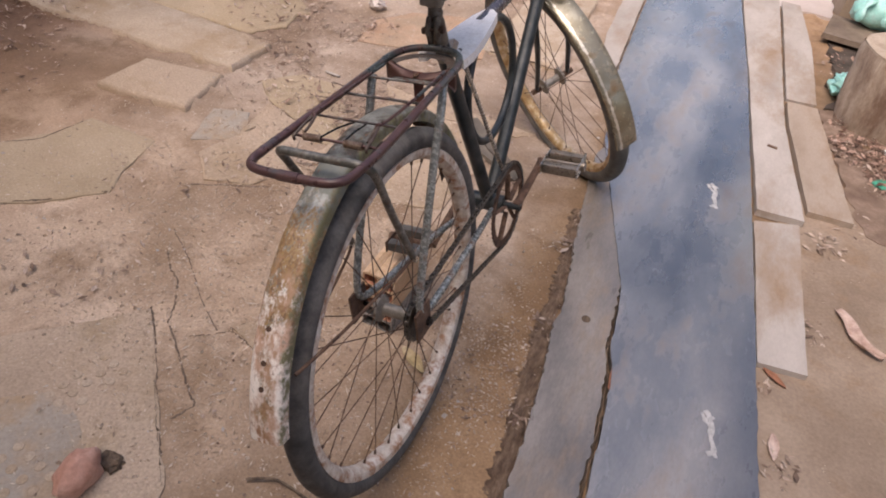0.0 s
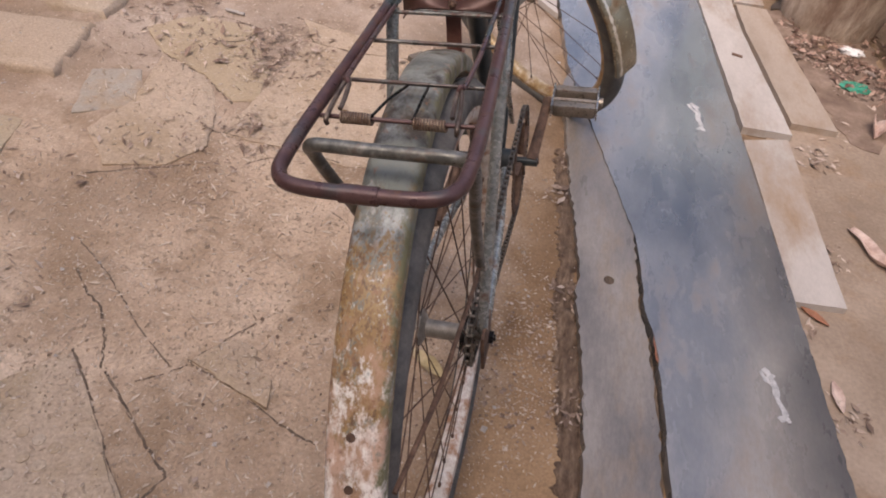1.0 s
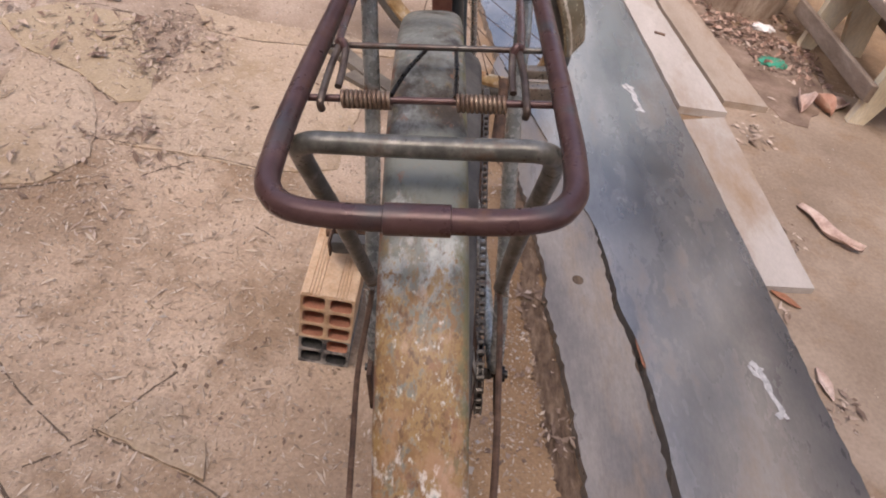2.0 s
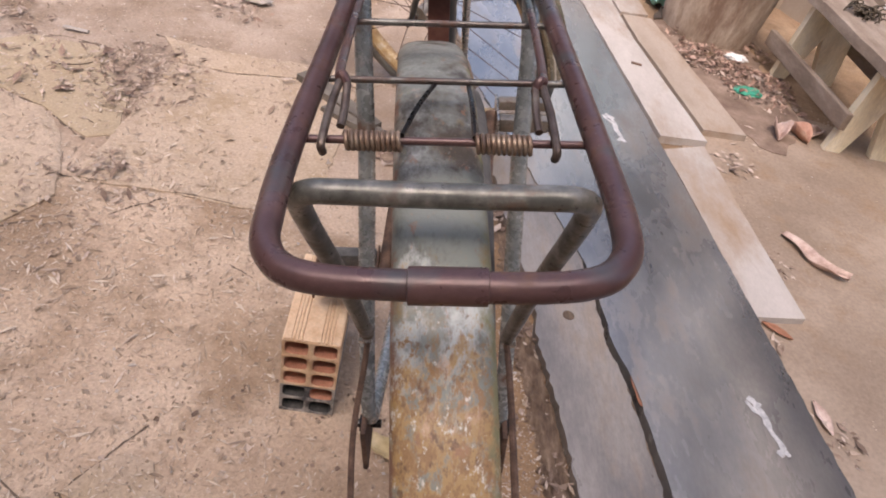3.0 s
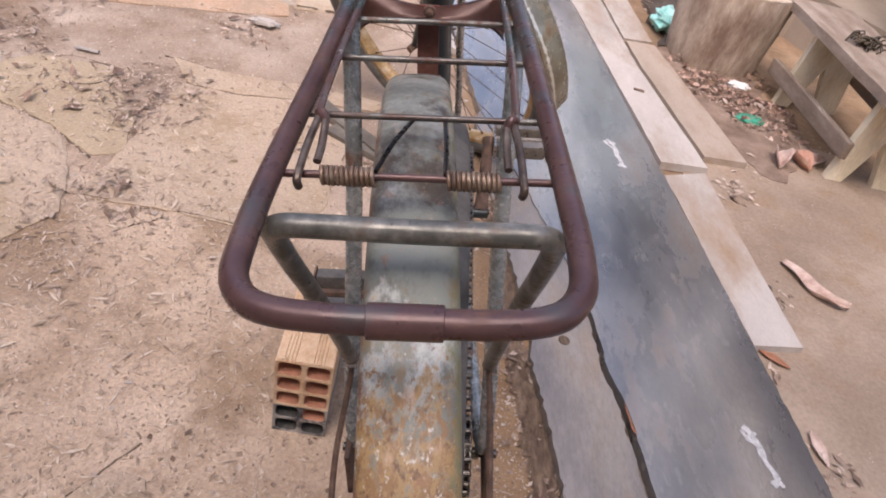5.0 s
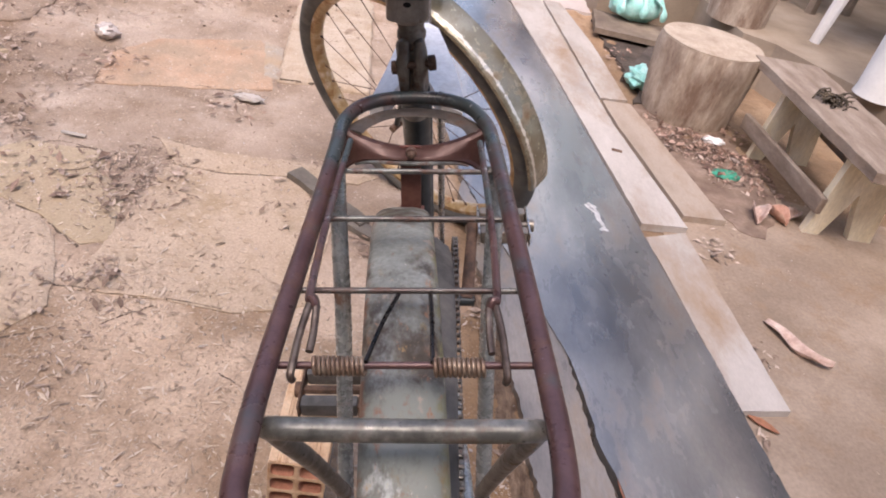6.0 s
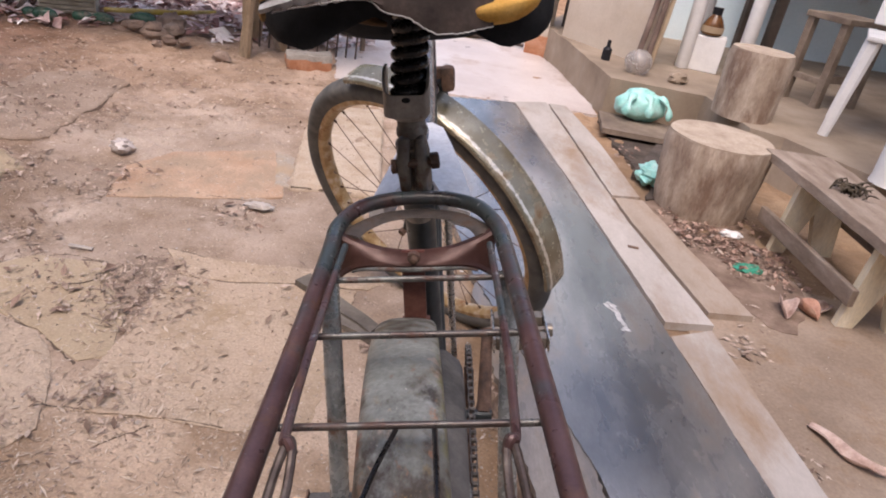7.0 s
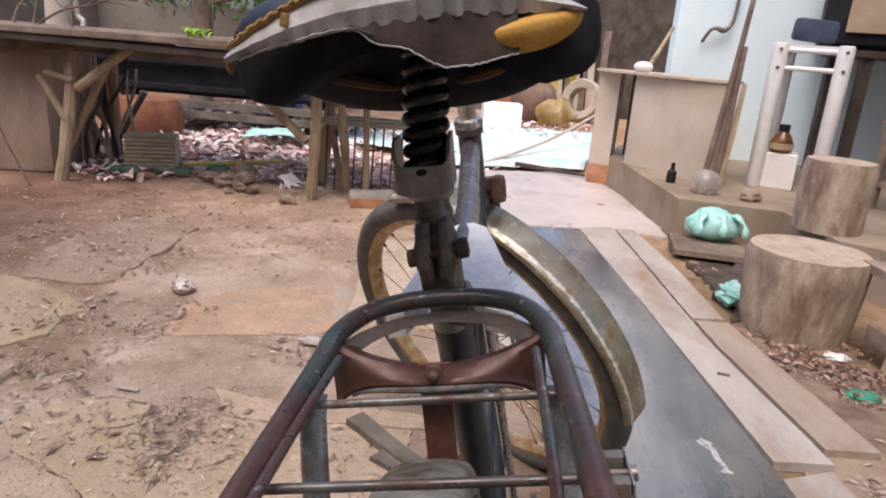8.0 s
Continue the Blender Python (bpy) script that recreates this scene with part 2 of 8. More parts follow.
CHROME = mat("dull_chrome", [(0.42, 0.40, 0.36), (0.58, 0.55, 0.50), (0.66, 0.63, 0.58)], 60, 0.28, 0.1, 300, metal=0.9, stain=(0.20, 0.14, 0.09), stain_scale=60, stain_at=(0.66, 0.76), bump_dist=0.0005)
BLACKSTEEL = mat("black_steel", [(0.008, 0.008, 0.008), (0.018, 0.016, 0.015), (0.035, 0.03, 0.028)], 50, 0.3, 0.2, 300, metal=0.5, stain=(0.07, 0.045, 0.03), stain_scale=60, stain_at=(0.6, 0.7), bump_dist=0.0005)
PEDALSTEEL = mat("brown_pedal_steel", [(0.16, 0.13, 0.105), (0.27, 0.235, 0.195), (0.42, 0.385, 0.33)], 40, 0.34, 0.2, 300, metal=0.6, stain=(0.14, 0.085, 0.055), stain_scale=40, stain_at=(0.5, 0.64), bump_dist=0.0006)
TYRE = mat("tyre_rubber", [(0.045, 0.043, 0.042), (0.08, 0.077, 0.074), (0.13, 0.124, 0.118)], 30, 0.75, 0.4, 350, stain=(0.25, 0.225, 0.20), stain_scale=12, stain_at=(0.48, 0.80), bump_dist=0.0008)
TYREGREY = mat("dusty_tyre", [(0.07, 0.07, 0.068), (0.12, 0.118, 0.11), (0.18, 0.17, 0.155)], 22, 0.8, 0.4, 350, stain=(0.24, 0.20, 0.15), stain_scale=12, stain_at=(0.58, 0.8), bump_dist=0.0008)
RIMWHITE = mat("rusty_pale_rim", [(0.52, 0.43, 0.34), (0.70, 0.62, 0.53), (0.84, 0.79, 0.73)], 60, 0.5, 0.4, 300, metal=0.1, stain=(0.40, 0.21, 0.12), stain_scale=34, stain_at=(0.48, 0.62), bump_dist=0.0008)
RIMGOLD = mat("gold_brown_rim", [(0.32, 0.19, 0.08), (0.48, 0.33, 0.16), (0.68, 0.58, 0.44)], 40, 0.40, 0.3, 300, metal=0.3, stain=(0.28, 0.13, 0.05), stain_scale=30, stain_at=(0.55, 0.68), bump_dist=0.0008)
FRONTGUARD = mat("front_guard_paint", [(0.20, 0.175, 0.12), (0.265, 0.24, 0.175), (0.36, 0.335, 0.265)], 24, 0.20, 0.2, 260, metal=0.45, stain=(0.17, 0.095, 0.04), stain_scale=14, stain_at=(0.54, 0.7), bump_dist=0.0008)
VINYL = mat("black_vinyl", [(0.012, 0.012, 0.013), (0.020, 0.020, 0.021), (0.033, 0.032, 0.033)], 30, 0.75, 0.3, 500, bump_dist=0.0006, spec=0.18)
BLUEVINYL = mat("navy_vinyl", [(0.014, 0.02, 0.04), (0.026, 0.034, 0.062), (0.05, 0.058, 0.09)], 30, 0.48, 0.3, 500, bump_dist=0.0006)
FOAM = mat("yellow_foam", [(0.42, 0.20, 0.03), (0.62, 0.33, 0.06), (0.72, 0.44, 0.12)], 40, 0.95, 0.8, 500, bump_dist=0.001)
LINING = mat("grey_lining", [(0.34, 0.33, 0.32), (0.48, 0.47, 0.46), (0.58, 0.57, 0.56)], 60, 0.9, 0.6, 600, bump_dist=0.001)
CLAMPSTEEL = mat("dark_brown_steel", [(0.085, 0.073, 0.06), (0.16, 0.14, 0.118), (0.26, 0.235, 0.20)], 45, 0.42, 0.3, 300, metal=0.5, stain=(0.10, 0.055, 0.032), stain_scale=50, stain_at=(0.52, 0.64), bump_dist=0.0008)
BROWNFOAM = mat("brown_foam", [(0.06, 0.03, 0.015), (0.11, 0.06, 0.028), (0.16, 0.09, 0.04)], 40, 0.95, 0.6, 400, bump_dist=0.001)
SPRINGSTEEL = mat("greasy_spring_steel", [(0.02, 0.018, 0.017), (0.04, 0.036, 0.033), (0.075, 0.068, 0.062)], 50, 0.24, 0.15, 300, metal=0.6, bump_dist=0.0004)
DARKLINING = mat("dark_lining", [(0.03, 0.022, 0.020), (0.065, 0.048, 0.042), (0.125, 0.092, 0.078)], 40, 0.9, 0.5, 400, bump_dist=0.001)
CLAY = mat("clay_block", [(0.62, 0.42, 0.26), (0.71, 0.515, 0.34), (0.77, 0.60, 0.43)], 30, 0.9, 0.5, 250, stain=(0.46, 0.24, 0.11), stain_scale=14, stain_at=(0.55, 0.75), bump_dist=0.001)
CLAYRED = mat("clay_inside", [(0.38, 0.165, 0.10), (0.50, 0.235, 0.15), (0.58, 0.30, 0.20)], 30, 0.9, 0.5, 250)
CLAYSOOT = mat("clay_soot", [(0.27, 0.25, 0.235), (0.38, 0.355, 0.33), (0.48, 0.445, 0.41)], 40, 0.9, 0.5, 250, stain=(0.06, 0.06, 0.065), stain_scale=25, stain_at=(0.48, 0.6))


def guard_material():
    """Rear mudguard: worn grey-green paint on the crown, flaking to rust and bare white towards the tail, where the
    white also holds painted sky glare.
    """
    m = mat("rear_guard_paint", [(0.14, 0.145, 0.13), (0.215, 0.222, 0.20), (0.31, 0.315, 0.29)], 30, 0.44, 0.6, 320, metal=0.0, grainy=(0.74, 1.22),
            stain=(0.085, 0.065, 0.045), stain_scale=20, stain_at=(0.50, 0.62), bump_dist=0.0008)
    nt = m.node_tree
    n, ln = nt.nodes, nt.links.new
    b = n["Principled BSDF"]
    base = b.inputs["Base Color"].links[0].from_socket
    tc = n.new("ShaderNodeTexCoord")
    sep = n.new("ShaderNodeSeparateXYZ")
    ln(tc.outputs["Object"], sep.inputs[0])

    shear = n.new("ShaderNodeMath")
    shear.operation = "MULTIPLY_ADD"
    shear.inputs[1].default_value = 0.0524
    ln(sep.outputs["Y"], shear.inputs[0])
    ln(sep.outputs["X"], shear.inputs[2])
    along, across = sep.outputs["Y"], shear.outputs[0]
    flake = n.new("ShaderNodeMapping")
    flake.inputs["Scale"].default_value = (1.25, 0.75, 0.75)
    ln(tc.outputs["Object"], flake.inputs[0])

    def blotch(scale, colour, at, axis_from, axis_to, weight, prev, detail=8, axis=None):
        t = n.new("ShaderNodeTexNoise")
        t.inputs["Scale"].default_value, t.inputs["Detail"].default_value, t.inputs["Roughness"].default_value = scale, detail, 0.7
        ln(flake.outputs[0], t.inputs["Vector"])
        g = n.new("ShaderNodeMapRange")
        g.inputs[1].default_value, g.inputs[2].default_value, g.inputs[3].default_value, g.inputs[4].default_value = axis_from, axis_to, 0, weight
        ln(axis if axis else along, g.inputs[0])
        a = n.new("ShaderNodeMath")
        ln(t.outputs["Fac"], a.inputs[0])
        ln(g.outputs[0], a.inputs[1])
        r = n.new("ShaderNodeMapRange")
        r.inputs[1].default_value, r.inputs[2].default_value = at
        ln(a.outputs[0], r.inputs[0])
        x = n.new("ShaderNodeMix")
        x.data_type = "RGBA"
        ln(r.outputs[0], x.inputs[0])
        ln(prev, x.inputs[6])
        x.inputs[7].default_value = (*colour, 1)
        return x.outputs[2]

    c = blotch(30, (0.055, 0.042, 0.030), (0.62, 0.74), 0.075, 0.035, 0.16, base)
    c = blotch(26, (0.195, 0.205, 0.175), (0.55, 0.70), -0.045, -0.075, 0.2, c)
    c = blotch(50, (0.20, 0.145, 0.07), (0.60, 0.74), -0.06, -0.11, 0.08, c, 10)
    c = blotch(60, (0.16, 0.095, 0.05), (0.66, 0.74), -0.06, -0.10, 0.08, c, 8)
    c = blotch(45, (0.44, 0.45, 0.42), (0.64, 0.76), -0.095, -0.145, 0.20, c, 8)
    c = blotch(90, (0.34, 0.215, 0.09), (0.65, 0.75), -0.105, -0.185, 0.25, c, 10)
    c = blotch(230, (0.25, 0.14, 0.06), (0.66, 0.75), -0.110, -0.170, 0.19, c, 8)
    c = blotch(150, (0.15, 0.085, 0.045), (0.66, 0.74), -0.11, -0.17, 0.115, c, 8)
    c = blotch(210, (0.58, 0.54, 0.46), (0.67, 0.75), -0.12, -0.17, 0.09, c, 6)
    c = blotch(55, (0.40, 0.24, 0.135), (0.66, 0.80), -0.180, -0.235, 0.21, c, 10)
    c = blotch(60, (0.80, 0.755, 0.69), (0.66, 0.74), -0.175, -0.255, 0.17, c, 9)
    c = blotch(28, (0.56, 0.37, 0.27), (0.60, 0.74), -0.225, -0.275, 0.20, c, 9)
    # broad white at the tail: bare flakes and the sky's glare in one colour
    c = blotch(26, (0.90, 0.83, 0.76), (0.66, 0.76), -0.225, -0.285, 0.22, c, 8)
    c = blotch(190, (0.30, 0.17, 0.095), (0.63, 0.74), -0.17, -0.26, 0.065, c, 8)
    c = blotch(110, (0.34, 0.19, 0.11), (0.64, 0.74), -0.20, -0.27, 0.05, c, 8)
    c = blotch(40, (0.36, 0.19, 0.10), (0.62, 0.70), -0.322, -0.338, 0.18, c, 12)
    c = blotch(70, (0.175, 0.165, 0.085), (0.60, 0.74), 0.010, 0.021, 0.22, c, 8, across)
    c = blotch(60, (0.20, 0.215, 0.18), (0.60, 0.70), 0.0205, 0.0225, 0.30, c, 8, across)
    c = blotch(80, (0.20, 0.10, 0.06), (0.60, 0.72), -0.024, -0.030, 0.22, c, 8, across)
    ln(c, b.inputs["Base Color"])
    return m


REARGUARD = guard_material()


def pale_line(m, centre, half, colour, scale, at):
    """Line of another colour along an edge, broken up unevenly."""
    n, ln = m.node_tree.nodes, m.node_tree.links.new
    b = n["Principled BSDF"]
    col = b.inputs["Base Color"].links[0].from_socket
    tc = n.new("ShaderNodeTexCoord")
    sep = n.new("ShaderNodeSeparateXYZ")
    ln(tc.outputs["Object"], sep.inputs[0])
    d = n.new("ShaderNodeMath")
    d.operation = "SUBTRACT"
    d.inputs[1].default_value = centre
    ln(sep.outputs["X"], d.inputs[0])
    a = n.new("ShaderNodeMath")
    a.operation = "ABSOLUTE"
    ln(d.outputs[0], a.inputs[0])
    near = n.new("ShaderNodeMapRange")
    near.inputs[1].default_value, near.inputs[2].default_value, near.inputs[3].default_value, near.inputs[4].default_value = 0.0, half, 0.35, -0.35
    ln(a.outputs[0], near.inputs[0])
    t = n.new("ShaderNodeTexNoise")
    t.inputs["Scale"].default_value, t.inputs["Detail"].default_value = scale, 8
    ln(tc.outputs["Object"], t.inputs["Vector"])
    s = n.new("ShaderNodeMath")
    ln(near.outputs[0], s.inputs[0])
    ln(t.outputs["Fac"], s.inputs[1])
    r = n.new("ShaderNodeMapRange")
    r.inputs[1].default_value, r.inputs[2].default_value = at
    ln(s.outputs[0], r.inputs[0])
    x = n.new("ShaderNodeMix")
    x.data_type = "RGBA"
    ln(r.outputs[0], x.inputs[0])
    ln(col, x.inputs[6])
    x.inputs[7].default_value = (*colour, 1)
    ln(x.outputs[2], b.inputs["Base Color"])


pale_line(FRONTGUARD, -0.019, 0.010, (0.66, 0.62, 0.54), 60, (0.62, 0.72))


def rack_material():
    """Rack tubes: red-brown paint at the rear, worn to dark green-grey metal with pale chips towards the front."""
    m = mat("rack_paint_worn", [(0.062, 0.032, 0.032), (0.105, 0.055, 0.052), (0.15, 0.082, 0.072)], 30, 0.33, 0.25, 400, metal=0.25,
            stain=(0.15, 0.075, 0.045), stain_scale=28, stain_at=(0.56, 0.68), bump_dist=0.0006)
    nt = m.node_tree
    n, ln = nt.nodes, nt.links.new
    b = n["Principled BSDF"]
    col = b.inputs["Base Color"].links[0].from_socket
    tc = n.new("ShaderNodeTexCoord")
    sep = n.new("ShaderNodeSeparateXYZ")
    ln(tc.outputs["Object"], sep.inputs[0])
    for scale, colour, at, y0, y1, w in ((22, (0.066, 0.078, 0.078), (0.55, 0.70), 0.02, 0.19, 0.22), (190, (0.34, 0.33, 0.33), (0.72, 0.80), -0.12, 0.10, 0.07)):
        t = n.new("ShaderNodeTexNoise")
        t.inputs["Scale"].default_value, t.inputs["Detail"].default_value = scale, 8
        ln(tc.outputs["Object"], t.inputs["Vector"])
        g = n.new("ShaderNodeMapRange")
        g.inputs[1].default_value, g.inputs[2].default_value, g.inputs[3].default_value, g.inputs[4].default_value = y0, y1, 0, w
        ln(sep.outputs["Y"], g.inputs[0])
        a = n.new("ShaderNodeMath")
        ln(t.outputs["Fac"], a.inputs[0])
        ln(g.outputs[0], a.inputs[1])
        r = n.new("ShaderNodeMapRange")
        r.inputs[1].default_value, r.inputs[2].default_value = at
        ln(a.outputs[0], r.inputs[0])
        x = n.new("ShaderNodeMix")
        x.data_type = "RGBA"
        ln(r.outputs[0], x.inputs[0])
        ln(col, x.inputs[6])
        x.inputs[7].default_value = (*colour, 1)
        col = x.outputs[2]
    ln(col, b.inputs["Base Color"])
    return m


RACKPAINT = rack_material()


# ---------------------------------------------------------------- mesh helpers
def part(name, bm, material, parent=None, label="", smooth=True):
    """Links a bmesh as one mesh object, under a thing or part if given."""
    me = bpy.data.meshes.new(name)
    if smooth:
        for f in bm.faces:
            f.smooth = True
    bm.to_mesh(me)
    bm.free()
    if smooth:
        me.set_sharp_from_angle(angle=radians(38))
    for mt in material if isinstance(material, (list, tuple)) else [material]:
        me.materials.append(mt)
    ob = new(name, me)
    if parent:
        ob.parent = parent
    if label:
        ob["label"] = label
    return ob


def thing(name, m, label, category, group="", kind=""):
    ob = new(name)
    ob.empty_display_size = 0.1
    ob.matrix_world = m
    return tagged(ob, label, category, group, kind)


def curve_points(ctrl, n=8, closed=False):
    """Catmull-Rom points through the control points."""
    p = [Vector(c) for c in ctrl]
    k = len(p)
    out = []
    for i in range(k if closed else k - 1):
        if closed:
            a, b, c, d = p[(i - 1) % k], p[i], p[(i + 1) % k], p[(i + 2) % k]
        else:
            a, b, c, d = p[max(i - 1, 0)], p[i], p[i + 1], p[min(i + 2, k - 1)]
        for j in range(n):
            t = j / n
            out.append(0.5 * ((2 * b) + (c - a) * t + (2 * a - 5 * b + 4 * c - d) * t * t + (3 * b - a - 3 * c + d) * t ** 3))
    if not closed:
        out.append(p[-1])
    return out


def tube(bm, pts, r, segs=10, closed=False, flat=1.0, caps=True):
    """Sweeps a round (or flattened) section along the points. r: radius, or one per point."""
    pts = [Vector(p) for p in pts]
    k = len(pts)
    rs = r if isinstance(r, (list, tuple)) else [r] * k
    tang = []
    for i in range(k):
        a = pts[(i - 1) % k] if closed or i else pts[0]
        b = pts[(i + 1) % k] if closed or i < k - 1 else pts[-1]
        tang.append((b - a).normalized())
    up = Vector((0, 0, 1)) if abs(tang[0].z) < 0.9 else Vector((0, 1, 0))
    nrm = (up - tang[0] * up.dot(tang[0])).normalized()
    rings = []
    for i in range(k):
        nrm = (nrm - tang[i] * nrm.dot(tang[i])).normalized()
        bi = tang[i].cross(nrm)
        rings.append([bm.verts.new(pts[i] + rs[i] * (math.cos(2 * math.pi * j / segs) * bi + math.sin(2 * math.pi * j / segs) * nrm * flat)) for j in range(segs)])
    for i in range(k if closed else k - 1):
        a, b = rings[i], rings[(i + 1) % k]
        for j in range(segs):
            bm.faces.new((a[j], a[(j + 1) % segs], b[(j + 1) % segs], b[j]))
    if caps and not closed:
        bm.faces.new(list(reversed(rings[0])))
        bm.faces.new(rings[-1])
    return bm


def rod(a, b, r, segs=8, r2=None):
    return tube(bmesh.new(), [a, b], [r, r if r2 is None else r2], segs)


def box(bm, size, at=(0, 0, 0), bevel=0.0, turn=None):
    """A bevelled box of that size about its centre."""
    m = Matrix.Translation(at) @ (turn if turn else Matrix()) @ Matrix.Diagonal((*size, 1))
    made = bmesh.ops.create_cube(bm, size=1.0, matrix=m)
    if bevel:
        es = list({e for v in made["verts"] for e in v.link_edges})
        bmesh.ops.bevel(bm, geom=es, offset=bevel, segments=2, affect="EDGES", profile=0.6)
    return bm


def revolve(bm, profile, n=64, closed=True, a0=0.0, a1=2 * math.pi, m=None):
    """Turns a profile of (radius, x) about the x axis; angle 0 points along y, 90 degrees up."""
    full = abs(a1 - a0 - 2 * math.pi) < 1e-6
    steps = n if full else n + 1
    rings = []
    for i in range(steps):
        a = a0 + (a1 - a0) * i / n
        ring = []
        for r, x in profile:
            v = Vector((x, r * math.cos(a), r * math.sin(a)))
            ring.append(bm.verts.new(m @ v if m else v))
        rings.append(ring)
    k = len(profile)
    for i in range(n):
        a, b = rings[i], rings[(i + 1) % steps]
        for j in range(k if closed else k - 1):
            bm.faces.new((a[j], b[j], b[(j + 1) % k], a[(j + 1) % k]))
    if not full and closed:
        bm.faces.new(rings[0])
        bm.faces.new(list(reversed(rings[-1])))
    return bm


def prism(bm, outline, z0, z1, inset=0.0):
    """Extrudes an outline of (x, y) from z0 up to z1; the top edge may draw in a little."""
    c = sum((Vector(p) for p in outline), Vector((0, 0))) / len(outline)
    low = [bm.verts.new((x, y, z0)) for x, y in outline]
    top = []
    for x, y in outline:
        d = c - Vector((x, y))
        d = d.normalized() * inset if d.length > 0 else d
        top.append(bm.verts.new((x + d.x, y + d.y, z1)))
    k = len(outline)
    for i in range(k):
        bm.faces.new((low[i], low[(i + 1) % k], top[(i + 1) % k], top[i]))
    bm.faces.new(top)
    bm.faces.new(list(reversed(low)))
    return bm


def rough_outline(corners, step=0.03, jitter=0.004, seed=1):
    """Outline through the corners with a slightly broken edge."""
    rng = random.Random(seed)
    out = []
    k = len(corners)
    for i in range(k):
        a, b = Vector(corners[i]), Vector(corners[(i + 1) % k])
        n = max(1, int((b - a).length / step))
        side = Vector((-(b - a).y, (b - a).x)).normalized()
        for j in range(n):
            p = a.lerp(b, j / n) + side * (rng.uniform(-jitter, jitter) if j else 0)
            out.append((p.x, p.y))
    return out


# ---------------------------------------------------------------- ground and boards
SLABS = [
    ([(-2.5, 1.0), (-1.98, 0.984), (-1.76, 0.992), (-1.458, 0.984), (-1.176, 1.012), (-1.178, 1.24), (-1.35, 1.262), (-1.81, 1.275), (-2.5, 1.27)], 0.022, SCREEDLIGHT),
    ([(-1.46, 0.68), (-1.30, 0.688), (-1.125, 0.714), (-1.172, 0.955), (-1.46, 0.90)], 0.018, SCREED),
    ([(-1.0, 0.60), (-0.89, 0.665), (-0.905, 0.74), (-0.955, 0.82), (-1.06, 0.775)], 0.003, SCREEDGREY),
    ([(-0.94, 0.905), (-0.80, 0.856), (-0.745, 0.80), (-0.70, 0.72), (-0.66, 0.60), (-0.71, 0.51), (-0.83, 0.46), (-0.93, 0.56), (-0.90, 0.70)], 0.0048, SCREED),
    ([(-0.95, 0.925), (-0.80, 0.868), (-0.68, 0.787), (-0.635, 0.81), (-0.66, 0.95), (-0.72, 1.03), (-0.765, 1.055), (-0.765, 1.11), (-0.80, 1.14), (-0.96, 1.14), (-1.05, 1.02)], 0.0036, SCREEDOLIVE),
    ([(-0.645, 0.655), (-0.507, 0.664), (-0.337, 0.652), (-0.20, 0.70), (-0.18, 1.17), (-0.332, 1.163), (-0.491, 1.13), (-0.615, 1.135)], 0.0024, SCREED),
    ([(-0.60, 1.145), (-0.49, 1.142), (-0.33, 1.176), (-0.15, 1.19), (-0.10, 1.24), (-0.32, 1.246), (-0.547, 1.229), (-0.68, 1.256)], 0.0018, SCREED),
    ([(-1.42, 0.285), (-1.34, 0.41), (-1.32, 0.52), (-1.08, 0.53), (-1.04, 0.36), (-1.0, 0.275), (-1.13, 0.14), (-1.25, 0.07), (-1.55, 0.0)], 0.0048, SCREEDOLIVE),
    ([(-0.70, -0.33), (-0.60, -0.255), (-0.52, -0.27), (-0.43, -0.33), (-0.40, -0.40), (-0.45, -0.56), (-0.72, -0.60)], 0.0046, SCREEDGREY),
    ([(-0.60, 0.008), (-0.486, -0.100), (-0.382, -0.203), (-0.273, -0.306), (-0.2, -0.6), (-0.7, -0.9), (-1.1, -0.5), (-0.81, -0.215), (-0.69, -0.092)], 0.0030, SCREED),
    ([(-0.405, 0.058), (-0.378, 0.098), (-0.35, 0.118), (-0.315, 0.112), (-0.30, 0.075), (-0.265, 0.060), (-0.250, 0.014), (-0.284, 0.024)], 0.0030, SCREED),
    ([(-1.62, 1.815), (-1.40, 1.800), (-1.35, 1.820), (-1.312, 1.862), (-1.322, 1.94), (-1.317, 2.03), (-1.330, 2.12), (-1.316, 2.21), (-1.335, 2.38), (-1.341, 2.55), (-1.52, 2.66), (-1.70, 2.5), (-1.72, 2.1)], 0.0085, SCREEDBROWN),
    ([(-1.85, 1.30), (-1.330, 1.292), (-1.275, 1.388), (-1.245, 1.425), (-1.262, 1.50), (-1.275, 1.563), (-1.240, 1.595), (-1.36, 1.70), (-1.62, 1.79), (-1.90, 1.76)], 0.0100, SCREEDOLIVE),
    ([(-0.95, 1.50), (-0.99, 1.72), (-0.90, 1.885), (-0.60, 2.03), (-0.525, 1.85), (-0.48, 1.655), (-0.66, 1.588)], 0.003, SCREEDORANGE),
    ([(-0.580, 2.02), (-0.508, 1.985), (-0.476, 1.735), (-0.522, 1.74)], 0.0054, SCREEDGREY),
    ([(-0.470, 1.715), (-0.500, 1.985), (-0.560, 2.60), (-0.26, 2.68), (-0.18, 1.74)], 0.014, SCREEDLIGHT),
    ([(-0.42, 2.74), (-0.12, 2.70), (-0.08, 2.95), (-0.34, 3.05)], 0.0066, SCREEDLIGHT),
]
MUDPATCH = [(0.62, -0.8), (0.60, 0.2), (0.62, 0.56), (0.66, 0.95), (0.72, 1.40), (1.10, 1.52), (1.75, 1.40), (1.9, 0.8), (1.95, -0.8)]
BOXES = [(min(x for x, _ in c), max(x for x, _ in c), min(y for _, y in c), max(y for _, y in c)) for c, _, _ in SLABS]


